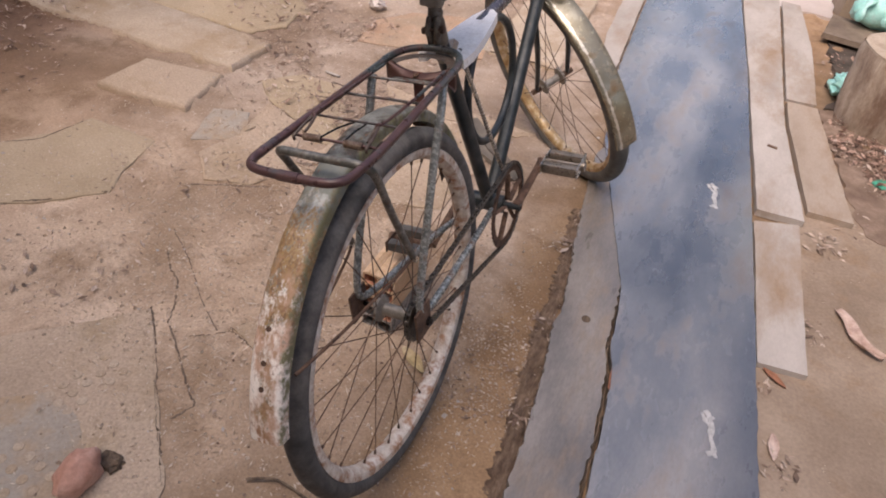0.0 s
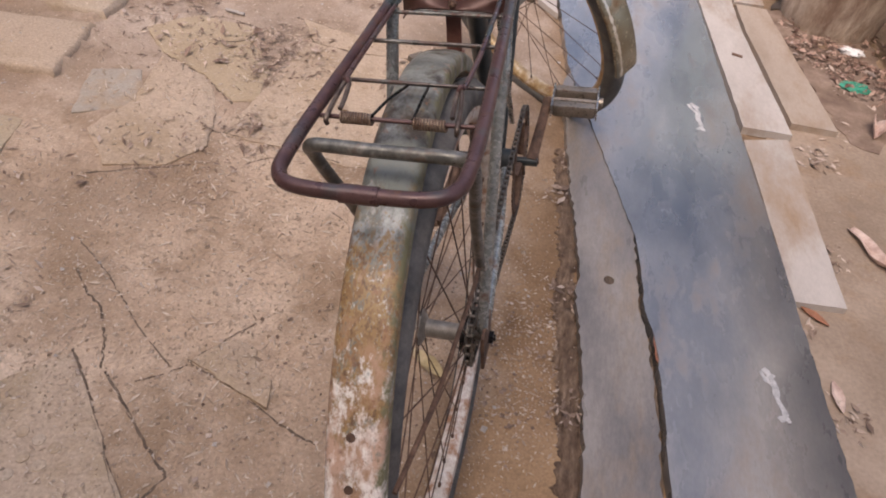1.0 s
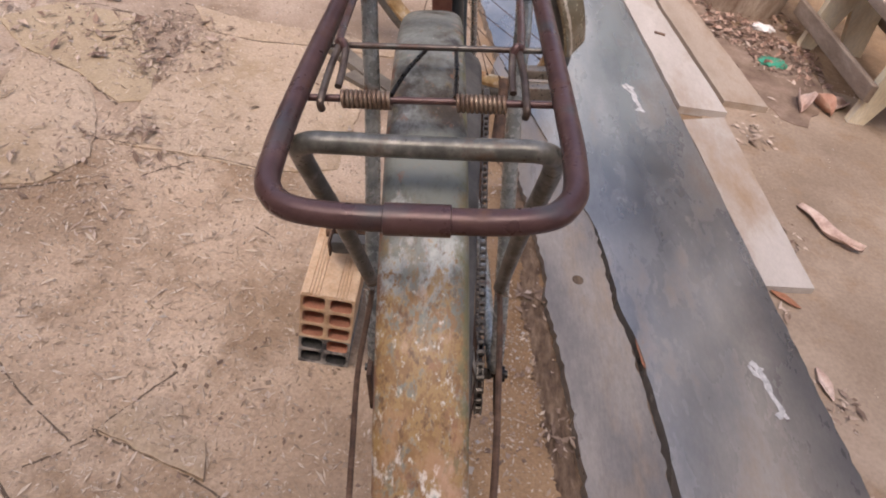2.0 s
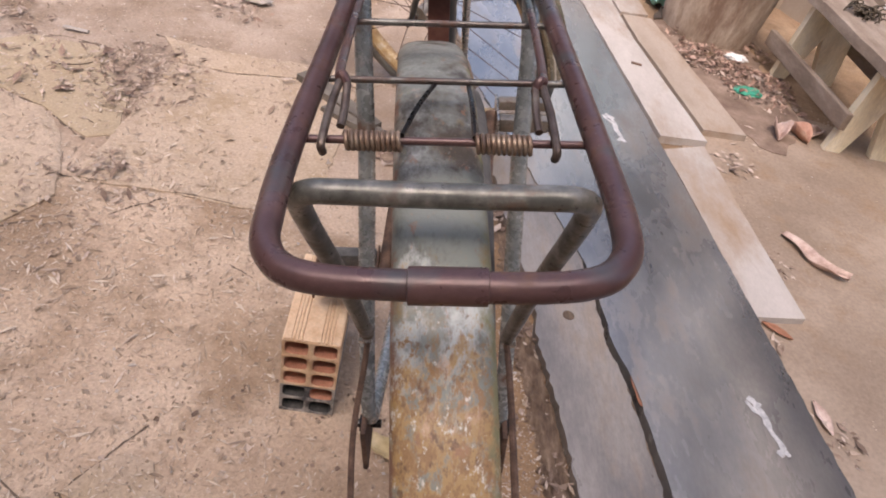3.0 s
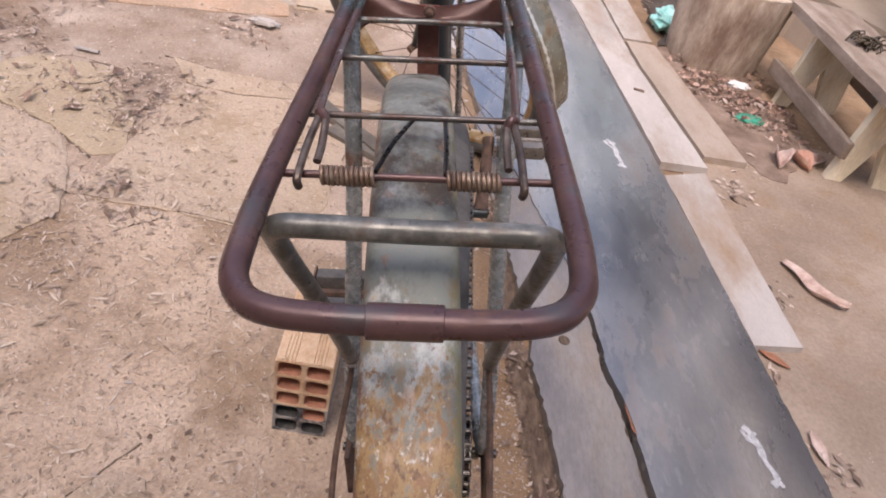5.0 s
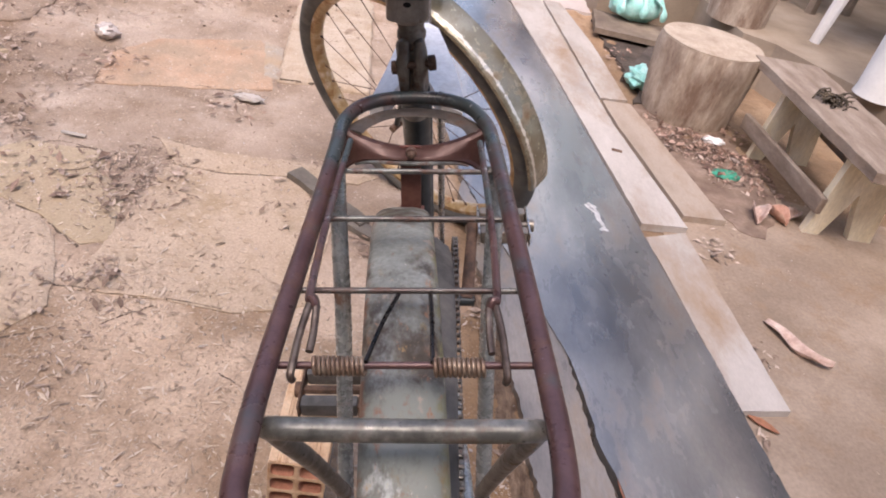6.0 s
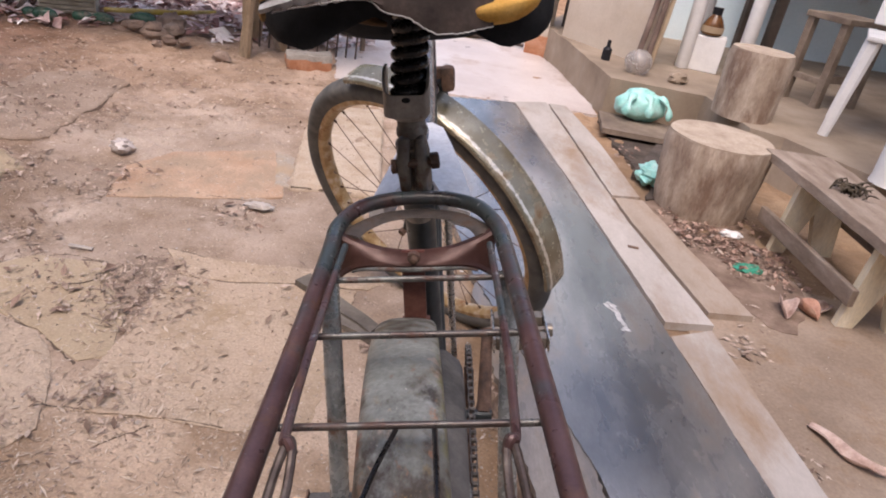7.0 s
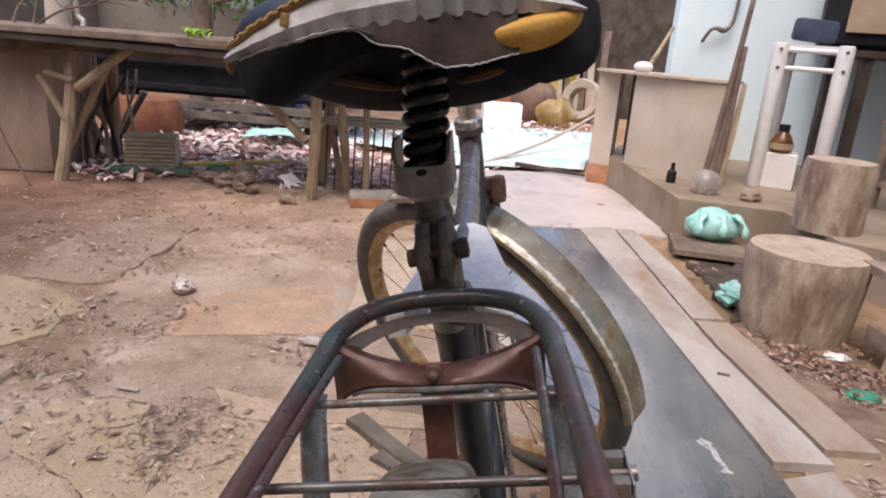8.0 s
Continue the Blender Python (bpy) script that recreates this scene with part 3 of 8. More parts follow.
def inside(c, x, y):
    hit = False
    k = len(c)
    for i in range(k):
        (xa, ya), (xb, yb) = c[i], c[(i + 1) % k]
        if (ya > y) != (yb > y) and x < (xb - xa) * (y - ya) / (yb - ya) + xa:
            hit = not hit
    return hit


def slab_top(x, y):
    """Height of the slab over that point, or None."""
    for (c, h, _), (x0, x1, y0, y1) in zip(SLABS, BOXES):
        if x0 <= x <= x1 and y0 <= y <= y1 and inside(c, x, y):
            return h
    return None


def earth_z(x, y):
    """Lie of the bare earth, trodden flat near the bicycle and cloddy further up the yard."""
    far = min(1.0, max(0.0, (y - 1.2) / 0.9))
    z = 0.016 * far * noise.noise(Vector((x * 6, y * 6, 11))) + 0.012 * far * noise.noise(Vector((x * 17, y * 17, 5))) + 0.005 * noise.noise(Vector((x * 2.2, y * 2.2, 0))) + 0.004 * noise.noise(Vector((x * 9, y * 9, 3)))
    z += 0.0035 * noise.noise(Vector((x * 24, y * 24, 7))) + 0.0022 * abs(noise.noise(Vector((x * 46, y * 46, 2))))
    return z - 0.003


def lie(x, y):
    """Ground height with the slabs: dust drifts lie over parts of them."""
    if not (-2.5 < x < 1.9 and -1.1 < y < 4.2):
        return -0.003
    z = earth_z(x, y)
    h = slab_top(x, y)
    if h is not None:
        drift = noise.noise(Vector((x * 5, y * 5, 21))) + 0.6 * noise.noise(Vector((x * 15, y * 15, 4)))
        z = h - 0.004 + 0.35 * z + (max(0.0, 0.010 * (drift - 0.30)) if h < 0.015 else 0.0)
    return z


def top_z(x, y):
    h = slab_top(x, y)
    return max(lie(x, y), h if h is not None else -1.0)


def build_ground():
    dense_x = np.arange(-2.4, 1.81, 0.0175)
    dense_y = np.arange(-1.0, 4.01, 0.0175)
    xs = np.concatenate([[-300, -80, -30, -12, -7, -4.5, -3.2], dense_x, [2.3, 3.2, 4.5, 7, 12, 30, 80, 300]])
    ys = np.concatenate([[-300, -80, -30, -12, -6, -3, -1.6], dense_y, [4.4, 5, 6, 7.5, 9, 12, 20, 40, 100, 300]])
    verts = [(x, y, lie(x, y)) for y in ys for x in xs]
    nx = len(xs)
    faces = [(j * nx + i, j * nx + i + 1, (j + 1) * nx + i + 1, (j + 1) * nx + i) for j in range(len(ys) - 1) for i in range(nx - 1)]
    me = bpy.data.meshes.new("ground")
    me.from_pydata(verts, [], faces)
    me.materials.append(DIRT)
    for p in me.polygons:
        p.use_smooth = True
    tagged(new("ground", me), "bare light brown dirt yard strewn with chips", "ground", kind="structure")


build_ground()


def slab(name, corners, z1, z0=-0.03, material=SCREED, seed=1, jitter=0.005, inset=0.006, parent=None, step=0.03):
    return part(name, prism(bmesh.new(), rough_outline(corners, step, jitter, seed), z0, z1, inset), material, parent, smooth=False)


def worn_slab(corners, z1, material, seed, parent):
    """Cement slab with a crumbled, rounded edge."""
    rim = rough_outline(corners, 0.02, 0.003, seed)
    k = len(rim)
    bm = bmesh.new()
    rings = []
    for off, z in ((0.004, -0.02), (0.003, z1 * 0.35), (-0.002, z1 * 0.8), (-0.008, z1)):
        ring = []
        for i, (x, y) in enumerate(rim):
            (xa, ya), (xb, yb) = rim[i - 1], rim[(i + 1) % k]
            d = Vector((yb - ya, xa - xb)).normalized()
            w = off * (1 + 0.9 * noise.noise(Vector((x * 40, y * 40, seed))))
            ring.append(bm.verts.new((x + d.x * w, y + d.y * w, z + (0.0012 * noise.noise(Vector((x * 12, y * 12, seed))) if z > 0 else 0))))
        rings.append(ring)
    for a, b in zip(rings, rings[1:]):
        for i in range(k):
            bm.faces.new((a[i], a[(i + 1) % k], b[(i + 1) % k], b[i]))
    bm.faces.new(rings[-1])
    bmesh.ops.recalc_face_normals(bm, faces=bm.faces)
    return part("slab", bm, material, parent)


def ccw(c):
    area = sum(c[i - 1][0] * c[i][1] - c[i][0] * c[i - 1][1] for i in range(len(c)))
    return c if area > 0 else list(reversed(c))


pavement = tagged(new("pavement"), "broken patches of worn cement screed in the dirt yard", "pavement", kind="structure")
slab("slab", [(0.775, 2.06), (0.80, 1.92), (0.86, 1.62), (0.915, 1.33), (0.945, 1.26), (1.02, 1.24), (1.10, 1.36), (1.16, 1.52), (1.14, 1.98), (0.98, 2.12)], 0.005, seed=78, parent=pavement, material=mat("dark_litter_soil", [(0.14, 0.09, 0.064), (0.205, 0.142, 0.104), (0.30, 0.22, 0.168)], 14, 0.95, 0.8, 120), jitter=0.012, step=0.03)
slab("slab", MUDPATCH, 0.0025, seed=2, parent=pavement, material=MUD, jitter=0.004, step=0.03)
for i, (c, h, mt) in enumerate(SLABS):
    worn_slab(ccw(c), h, mt, i + 3, pavement)


def crack(line, width, seed, lift=0.0006):
    """Thin joint of uneven width that follows the ground: a flush ribbon with the gap's shade in its dark colour."""
    pts = curve_points([(x, y, 0) for x, y in line], 9)
    bm = bmesh.new()
    prev = None
    for i, p in enumerate(pts):
        d = (pts[min(i + 1, len(pts) - 1)] - pts[max(i - 1, 0)]).normalized()
        side = Vector((-d.y, d.x, 0))
        p = p + side * 0.003 * noise.noise(Vector((i * 0.45, seed, 1)))
        w = width * 0.42 * max(0.35, 0.9 + 0.8 * noise.noise(Vector((i * 0.33, seed, 5))) + 0.5 * noise.noise(Vector((i * 0.9, seed, 9))))
        row = []
        for q in (p - side * w, p, p + side * w):
            row.append(bm.verts.new((q.x, q.y, max(top_z(q.x, q.y), top_z(p.x, p.y) - 0.002) + lift)))
        if prev:
            for j in range(2):
                bm.faces.new((prev[j], row[j], row[j + 1], prev[j + 1]))
        prev = row
    bmesh.ops.recalc_face_normals(bm, faces=bm.faces)
    part("joint", bm, CRACKDARK, pavement)


CRACKS = [
    ([(-1.45, 0.27), (-1.357, 0.344), (-1.336, 0.414), (-1.326, 0.499)], 0.006),
    ([(-0.97, 0.93), (-0.90, 0.895), (-0.80, 0.862), (-0.745, 0.822), (-0.68, 0.776)], 0.006),
    ([(-0.705, 1.261), (-0.62, 1.245), (-0.547, 1.234), (-0.43, 1.243), (-0.32, 1.250)], 0.004),
    ([(-0.621, 1.14), (-0.555, 1.137), (-0.491, 1.136), (-0.41, 1.155), (-0.332, 1.169)], 0.005),
    ([(-0.554, 0.576), (-0.515, 0.612), (-0.478, 0.644)], 0.004),
    ([(-0.85, 0.425), (-0.78, 0.463), (-0.709, 0.501), (-0.662, 0.531)], 0.006),
    ([(-0.749, 0.248), (-0.69, 0.213), (-0.643, 0.182), (-0.59, 0.143), (-0.548, 0.108), (-0.486, 0.067), (-0.437, 0.037)], 0.0035),
    ([(-0.703, 0.177), (-0.654, 0.133), (-0.616, 0.113), (-0.585, 0.075), (-0.564, 0.045), (-0.541, -0.002)], 0.0055),
    ([(-0.605, 0.018), (-0.541, -0.040), (-0.486, -0.097), (-0.435, -0.149), (-0.382, -0.202), (-0.325, -0.255), (-0.273, -0.305)], 0.006),
    ([(-0.531, -0.005), (-0.466, -0.052), (-0.415, -0.092), (-0.365, -0.128), (-0.347, -0.141), (-0.364, -0.189)], 0.006),
    ([(-0.415, 0.060), (-0.398, 0.050), (-0.338, 0.035), (-0.284, 0.019), (-0.208, -0.011), (-0.149, -0.025)], 0.005),
    ([(-0.408, 0.060), (-0.372, 0.115), (-0.338, 0.168)], 0.004),
    ([(-0.475, -0.008), (-0.439, 0.018), (-0.410, 0.050)], 0.004),
    ([(-0.316, 0.498), (-0.295, 0.487), (-0.270, 0.473)], 0.0035),
    ([(-0.69, 1.590), (-0.58, 1.598), (-0.483, 1.610)], 0.006),
    ([(-0.475, 1.715), (-0.40, 1.72), (-0.27, 1.733)], 0.006),
    ([(-0.70, 0.66), (-0.58, 0.656), (-0.43, 0.660), (-0.33, 0.650)], 0.003),
    ([(-0.95, 1.15), (-0.88, 1.165), (-0.80, 1.15)], 0.004),
    ([(-1.19, 0.099), (-1.136, 0.139), (-1.06, 0.205), (-1.0, 0.275)], 0.006),
]
for i, (c, w) in enumerate(CRACKS):
    crack(c, w, i + 1)


def dots(x0, y0, nx, ny, pitch, turn, z, material):
    """Raised studs of a worn studded sheet."""
    me = None
    rng = random.Random(nx)
    for j in range(ny):
        for i in range(nx):
            if rng.random() < 0.22:
                continue
            p = Matrix.Rotation(radians(turn), 4, "Z") @ Vector((i * pitch, j * pitch, 0)) + Vector((x0, y0, z))
            if me is None:
                ob = part("stud", tube(bmesh.new(), [(0, 0, -0.002), (0, 0, 0.0008), (0, 0, 0.0016)], [0.0105, 0.0098, 0.006], 12), material, pavement)
                me = ob.data
            else:
                ob = new("stud", me)
                ob.parent = pavement
            ob.matrix_world = Matrix.Translation(p)


dots(-0.520, -0.150, 3, 5, 0.031, 171, 0.0034, SCREEDLIGHT)
dots(-0.455, -0.385, 6, 5, 0.033, 171, 0.0048, SCREEDLIGHT)
dots(-0.595, 0.69, 8, 12, 0.035, 3, 0.0026, SCREED)


def board(name, corners, z1, z0, material, seed, label, jitter=0.0015, inset=0.002, step=0.045):
    ob = slab(name, corners, z1, z0, material, seed, jitter, inset, None, step)
    return tagged(ob, label, "board", "boards of the path")


EDGE_L = [(0.281, 0.048), (0.278, 0.10), (0.272, 0.14), (0.264, 0.215), (0.256, 0.27), (0.251, 0.307), (0.243, 0.367), (0.229, 0.43), (0.236, 0.477), (0.219, 0.566), (0.205, 0.66), (0.178, 0.80), (0.150, 0.98), (0.118, 1.20)]
board("wooden_board", [(0.345, 0.63), (0.361, 0.519), (0.372, 0.421), (0.394, 0.348), (0.405, 0.267), (0.415, 0.174), (0.422, 0.073), (0.47, -0.7), (0.80, -0.6), (0.735, 0.12), (0.686, 0.568), (0.62, 1.14), (0.50, 2.14), (0.365, 3.1), (-0.07, 3.0), (0.03, 1.8), (0.12, 1.3)], 0.024, -0.01, SLATE, 5, "wide dark grey weathered board with a bluish sheen", 0.0022, step=0.02)
board("wooden_board", [(0.341, 0.66), (0.353, 0.537), (0.364, 0.415), (0.380, 0.361), (0.394, 0.268), (0.405, 0.174), (0.410, 0.072), (0.44, -0.7), (0.34, -0.7)] + EDGE_L + [(0.13, 1.27)], 0.020, -0.01, STRIPWOOD, 9, "split-off strip of brownish grey board with a ragged edge", 0.0036, step=0.012)
board("wooden_board", [(0.691, 0.56), (0.803, 0.578), (0.752, 1.19), (0.626, 1.135)], 0.018, 0.0, PALE, 11, "short pale grey plank with a chipped end")
board("wooden_board", [(0.628, 1.19), (0.765, 1.205), (0.668, 1.80), (0.548, 3.2), (0.372, 3.12), (0.505, 2.14)], 0.0225, 0.0, PALE, 12, "long pale grey plank lying beside the dark board")
board("wooden_board", [(0.772, 1.27), (0.905, 1.282), (0.775, 2.02), (0.664, 2.01), (0.683, 1.80)], 0.021, 0.0, STAINEDPLANK, 13, "pale plank with brown water stains")
board("wooden_board", [(0.661, 2.03), (0.772, 2.05), (0.735, 2.62), (0.655, 3.2), (0.564, 3.2)], 0.019, 0.0, PALE, 14, "pale plank running up to the concrete path")
board("wooden_board", [(0.055, 1.62), (0.022, 1.80), (-0.078, 2.95), (-0.17, 2.95), (-0.11, 2.2), (-0.02, 1.70)], 0.018, 0.0, PALE, 15, "narrow pale strip of wood against the dark board")


def crumbling(line, width, height, seed, label, soft=True):
    """Lumpy strip of rotten wood along a line on the ground, with a ragged outline."""
    pts = curve_points([(x, y, 0) for x, y in line], 26)
    bm = bmesh.new()
    k = 12
    rows = []
    for i, p in enumerate(pts):
        d = (pts[min(i + 1, len(pts) - 1)] - pts[max(i - 1, 0)]).normalized()
        side = Vector((-d.y, d.x, 0))
        wl = width * (0.75 + 0.5 * noise.noise(Vector((i * 0.31, seed, 0))) + 0.25 * noise.noise(Vector((i * 0.9, seed, 3))))
        wr = width * (0.75 + 0.4 * noise.noise(Vector((i * 0.27, seed, 7))))
        row = []
        for j in range(k + 1):
            v = -1 + 2 * j / k
            q = p + side * (v * (wl if v > 0 else wr))
            ridge = (1 - v * v) ** 0.5 if abs(v) < 1 else 0.0
            z = height * ridge * (0.75 + 0.9 * noise.noise(Vector((q.x * 45, q.y * 18, seed))) + 0.5 * noise.noise(Vector((q.x * 130, q.y * 70, seed))))
            row.append(bm.verts.new((q.x, q.y, z - 0.004 * (1 - ridge) - 0.001)))
        rows.append(row)
    for a, b in zip(rows, rows[1:]):
        for j in range(k):
            bm.faces.new((a[j], b[j], b[j + 1], a[j + 1]))
    bmesh.ops.recalc_face_normals(bm, faces=bm.faces)
    return tagged(part("rotten_strip", bm, CRUMBLE if soft else ROTTEN), label, "rotten wood", kind="stuff")


crumbling([(0.272, -0.05), (0.262, 0.05), (0.252, 0.15), (0.238, 0.25), (0.226, 0.33), (0.214, 0.42), (0.212, 0.50), (0.206, 0.57), (0.190, 0.68), (0.176, 0.78), (0.160, 0.92)], 0.036, 0.009, 4, "crumbling brown rotten wood along the board's edge")
crumbling([(0.452, -0.70), (0.415, 0.073), (0.399, 0.268), (0.387, 0.355), (0.368, 0.418), (0.357, 0.53), (0.343, 0.645)], 0.006, 0.011, 9, "dark rotten crumbs in the gap between the boards", False)


# ---------------------------------------------------------------- bicycle
BIKE = Matrix(((0.98652, -0.0170, -0.16275, 0.0657), (0.01677, 0.99986, -0.00277, 0.0009), (0.16278, 0.0, 0.98666, 0.0044), (0, 0, 0, 1)))
bicycle = thing("bicycle", BIKE, "old rusty bicycle with luggage rack, propped on a clay block", "bicycle")
R_TYRE = 0.33


def make_wheel(name, m, tyre_mat, rim_mat, spokes=36, hub_w=0.055, missing=(), fat=0.0195, drum=1.0):
    bm = bmesh.new()
    w = hub_w
    revolve(bm, [(0.006, -w), (0.006, -w + 0.012), (0.024 * drum, -w + 0.014), (0.024 * drum, -w + 0.018), (0.011 * drum * drum, -w + 0.024), (0.0105 * drum * drum, w - 0.024), (0.026 * drum, w - 0.020), (0.026 * drum, w - 0.014), (0.006, w - 0.012), (0.006, w)], 20, False)
    hub = part(name, bm, GREYSTEEL, bicycle)
    hub.matrix_basis = m
    section = [(0.311 + fat * math.cos(a), (fat + 0.002) * math.sin(a)) for a in [2 * math.pi * i / 18 for i in range(18)]]
    section = [(r - (0.002 if i in (2, 16) else 0.0), x) for i, (r, x) in enumerate(section)]
    part("tyre", revolve(bmesh.new(), section, 96), tyre_mat, hub)
    rim = [(0.294, -0.017), (0.297, -0.0165), (0.297, -0.013), (0.289, -0.0125), (0.281, -0.006), (0.279, 0.0), (0.281, 0.006), (0.289, 0.0125), (0.297, 0.013), (0.297, 0.0165), (0.294, 0.017), (0.284, 0.0155), (0.277, 0.007), (0.2755, 0.0), (0.277, -0.007), (0.284, -0.0155)]
    part("rim", revolve(bmesh.new(), rim, 96), rim_mat, hub)
    for i in range(spokes):
        if i in missing:
            continue
        side = 1 if i % 2 else -1
        a = 2 * math.pi * i / spokes
        lead = radians(38) * (1 if (i // 2) % 2 else -1)
        p0 = Vector((side * (w - 0.016), 0.021 * drum * math.cos(a + lead), 0.021 * drum * math.sin(a + lead)))
        p1 = Vector((side * 0.002, 0.268 * math.cos(a), 0.268 * math.sin(a)))
        p2 = Vector((side * 0.001, 0.279 * math.cos(a), 0.279 * math.sin(a)))
        bm = tube(bmesh.new(), [p0, p1, p1.lerp(p2, 0.05), p2], [0.0010, 0.0010, 0.0026, 0.0026], 5)
        part("spoke", bm, RUST, hub)
    return hub


AXLE = Vector((0.0, 0.016, 0.325))
REAR_SIZE = 0.962
rear = make_wheel("rear_wheel", Matrix.Translation(AXLE + Vector((0.008, 0, 0))) @ Matrix.Rotation(radians(0.2), 4, "Z") @ Matrix.Rotation(radians(0.4), 4, "Y") @ Matrix.Scale(REAR_SIZE, 4), TYRE, RIMWHITE, hub_w=0.05, missing=(8, 13, 22, 31), drum=1.06)
FD, FU, FN = Vector((-0.7721, 0.6225, 0.1274)), Vector((-0.1087, -0.3269, 0.9388)), Vector((0.6261, 0.7110, 0.3201))
FC = Vector((-0.0430, 1.0652, 0.2985))
FRONT = Matrix(((FN.x, FD.x, FU.x, FC.x), (FN.y, FD.y, FU.y, FC.y), (FN.z, FD.z, FU.z, FC.z), (0, 0, 0, 1)))
front = make_wheel("front_wheel", FRONT, TYREGREY, RIMGOLD, hub_w=0.045, missing=[i for i in range(36) if i % 5 in (1, 3)], fat=0.0235)


def guard_section(half, depth, r, thick=0.0012):
    arc = [math.pi * (1 - i / 14) for i in range(15)]
    outer = [(r - depth, -half)] + [(r - depth * 0.55 + depth * 0.58 * math.sin(a) ** 0.6, half * math.copysign(abs(math.cos(a)) ** 0.75, math.cos(a))) for a in arc] + [(r - depth, half)]
    inner = [(a - thick, x * (1 - thick / half)) for a, x in reversed(outer)]
    return outer + inner


GUARD = Matrix.Translation((-0.0050, 0, R_TYRE)) @ Matrix.Rotation(radians(3.0), 4, "Z")
bm = revolve(bmesh.new(), guard_section(0.0240, 0.021, 0.349), 90, True, radians(12), radians(166), GUARD)
rear_guard = part("rear_mudguard", bm, REARGUARD, bicycle, "steel mudguard, grey-green on top, flaking to rust and white with painted glare at the tail")
for ang in (141, 148, 153.5):
    a = radians(ang)
    c = GUARD @ Vector((-0.002, 0.3502 * math.cos(a), 0.3502 * math.sin(a)))
    o = Vector((0, math.cos(a), math.sin(a)))
    part("bolt_hole", rod(c - o * 0.001, c + o * 0.0006, 0.0036, 12), RUST, rear_guard)
bm = revolve(bmesh.new(), guard_section(0.030, 0.010, 0.348), 80, True, radians(72), radians(181))
front_guard = part("front_mudguard", bm, FRONTGUARD, bicycle, "worn grey-green front mudguard with rust at its tip")
front_guard.matrix_basis = FRONT

# frame tubes
BB = Vector((0, 0.457, 0.275))
SEAT_TOP = Vector((-0.006, 0.272, 0.70))
HEAD_LOW, HEAD_TOP = Vector((-0.016, 0.885, 0.62)), Vector((-0.017, 0.85, 0.745))
part("seat_tube", rod(BB, SEAT_TOP, 0.0138, 20), FRAMEPAINT, bicycle)
part("down_tube", rod(BB + Vector((0, 0.005, 0)), HEAD_LOW + Vector((0, -0.01, 0.05)), 0.0150, 16), FRAMEPAINT, bicycle)
top_front = HEAD_TOP + Vector((0, 0.004, -0.03))
part("top_tube", tube(bmesh.new(), [(-0.008, 0.44, 0.674), (-0.010, 0.6, 0.680), top_front], [0.013, 0.0135, 0.0135], 14), HEADPAINT, bicycle)
ring = [Vector((-0.004, 0.492 + 0.125 * math.cos(a), 0.545 + 0.122 * math.sin(a))) for a in [2 * math.pi * i / 48 for i in range(48)]]
part("ring_tube", tube(bmesh.new(), ring, 0.0085, 10, True), FRAMEPAINT, bicycle, "round tube welded inside the main frame")
bm = bmesh.new()
tube(bm, [HEAD_LOW, HEAD_LOW.lerp(HEAD_TOP, 0.06), HEAD_LOW.lerp(HEAD_TOP, 0.1), HEAD_LOW.lerp(HEAD_TOP, 0.9), HEAD_LOW.lerp(HEAD_TOP, 0.93), HEAD_TOP], [0.021, 0.021, 0.0175, 0.0175, 0.021, 0.021], 20)
part("head_tube", bm, HEADPAINT, bicycle)
up = (HEAD_TOP - HEAD_LOW).normalized()
bm = bmesh.new()
tube(bm, [HEAD_TOP, HEAD_TOP + up * 0.004, HEAD_TOP + up * 0.006, HEAD_TOP + up * 0.012, HEAD_TOP + up * 0.014, HEAD_TOP + up * 0.075], [0.020, 0.022, 0.022, 0.019, 0.0135, 0.0135], 20)
part("steerer", bm, CHROME, bicycle, "dull steel steerer with its lock nut")
bm = bmesh.new()
box(bm, (0.024, 0.030, 0.044), HEAD_LOW + Vector((0.036, 0.0, 0.02)), 0.010)
box(bm, (0.03, 0.02, 0.02), HEAD_LOW + Vector((0.02, 0.0, 0.03)), 0.006)
part("lamp_bracket", bm, RUST, bicycle, "rusty lump of a bracket on the head tube")
part("pump_rod", rod(BB + Vector((0.024, 0.03, 0.06)), SEAT_TOP + Vector((0.024, 0.020, -0.015)), 0.0042, 12), CHROME, bicycle, "thin bright rod beside the seat tube")
# wishbone plate at the rear of the top tube; its white colour stands for sky glare
bm = bmesh.new()
outline = [(0.038, 0.262), (0.040, 0.300), (0.033, 0.365), (0.024, 0.425), (0.0145, 0.478), (0.002, 0.490), (-0.014, 0.486), (-0.026, 0.455), (-0.0325, 0.415), (-0.0395, 0.355), (-0.0475, 0.300), (-0.049, 0.270), (-0.036, 0.270), (-0.030, 0.292), (-0.0215, 0.318), (-0.008, 0.328), (0.006, 0.318), (0.0135, 0.292), (0.019, 0.270)]
k = len(outline)
lo = [bm.verts.new((x, y, 0.672 - 0.006 * abs(x + 0.006) / 0.04)) for x, y in outline]
hi = [bm.verts.new((x, y, 0.690 - 0.008 * abs(x + 0.006) / 0.04)) for x, y in outline]
for i in range(k):
    bm.faces.new((lo[i], lo[(i + 1) % k], hi[(i + 1) % k], hi[i]))
bm.faces.new(hi)
bm.faces.new(list(reversed(lo)))
bmesh.ops.recalc_face_normals(bm, faces=bm.faces)
bmesh.ops.triangulate(bm, faces=[f for f in bm.faces if len(f.verts) > 4])
part("wishbone_plate", bm, GLAREWHITE, bicycle, "forked plate joining the top tube to the seat tube, sky glare painted in white", smooth=False)

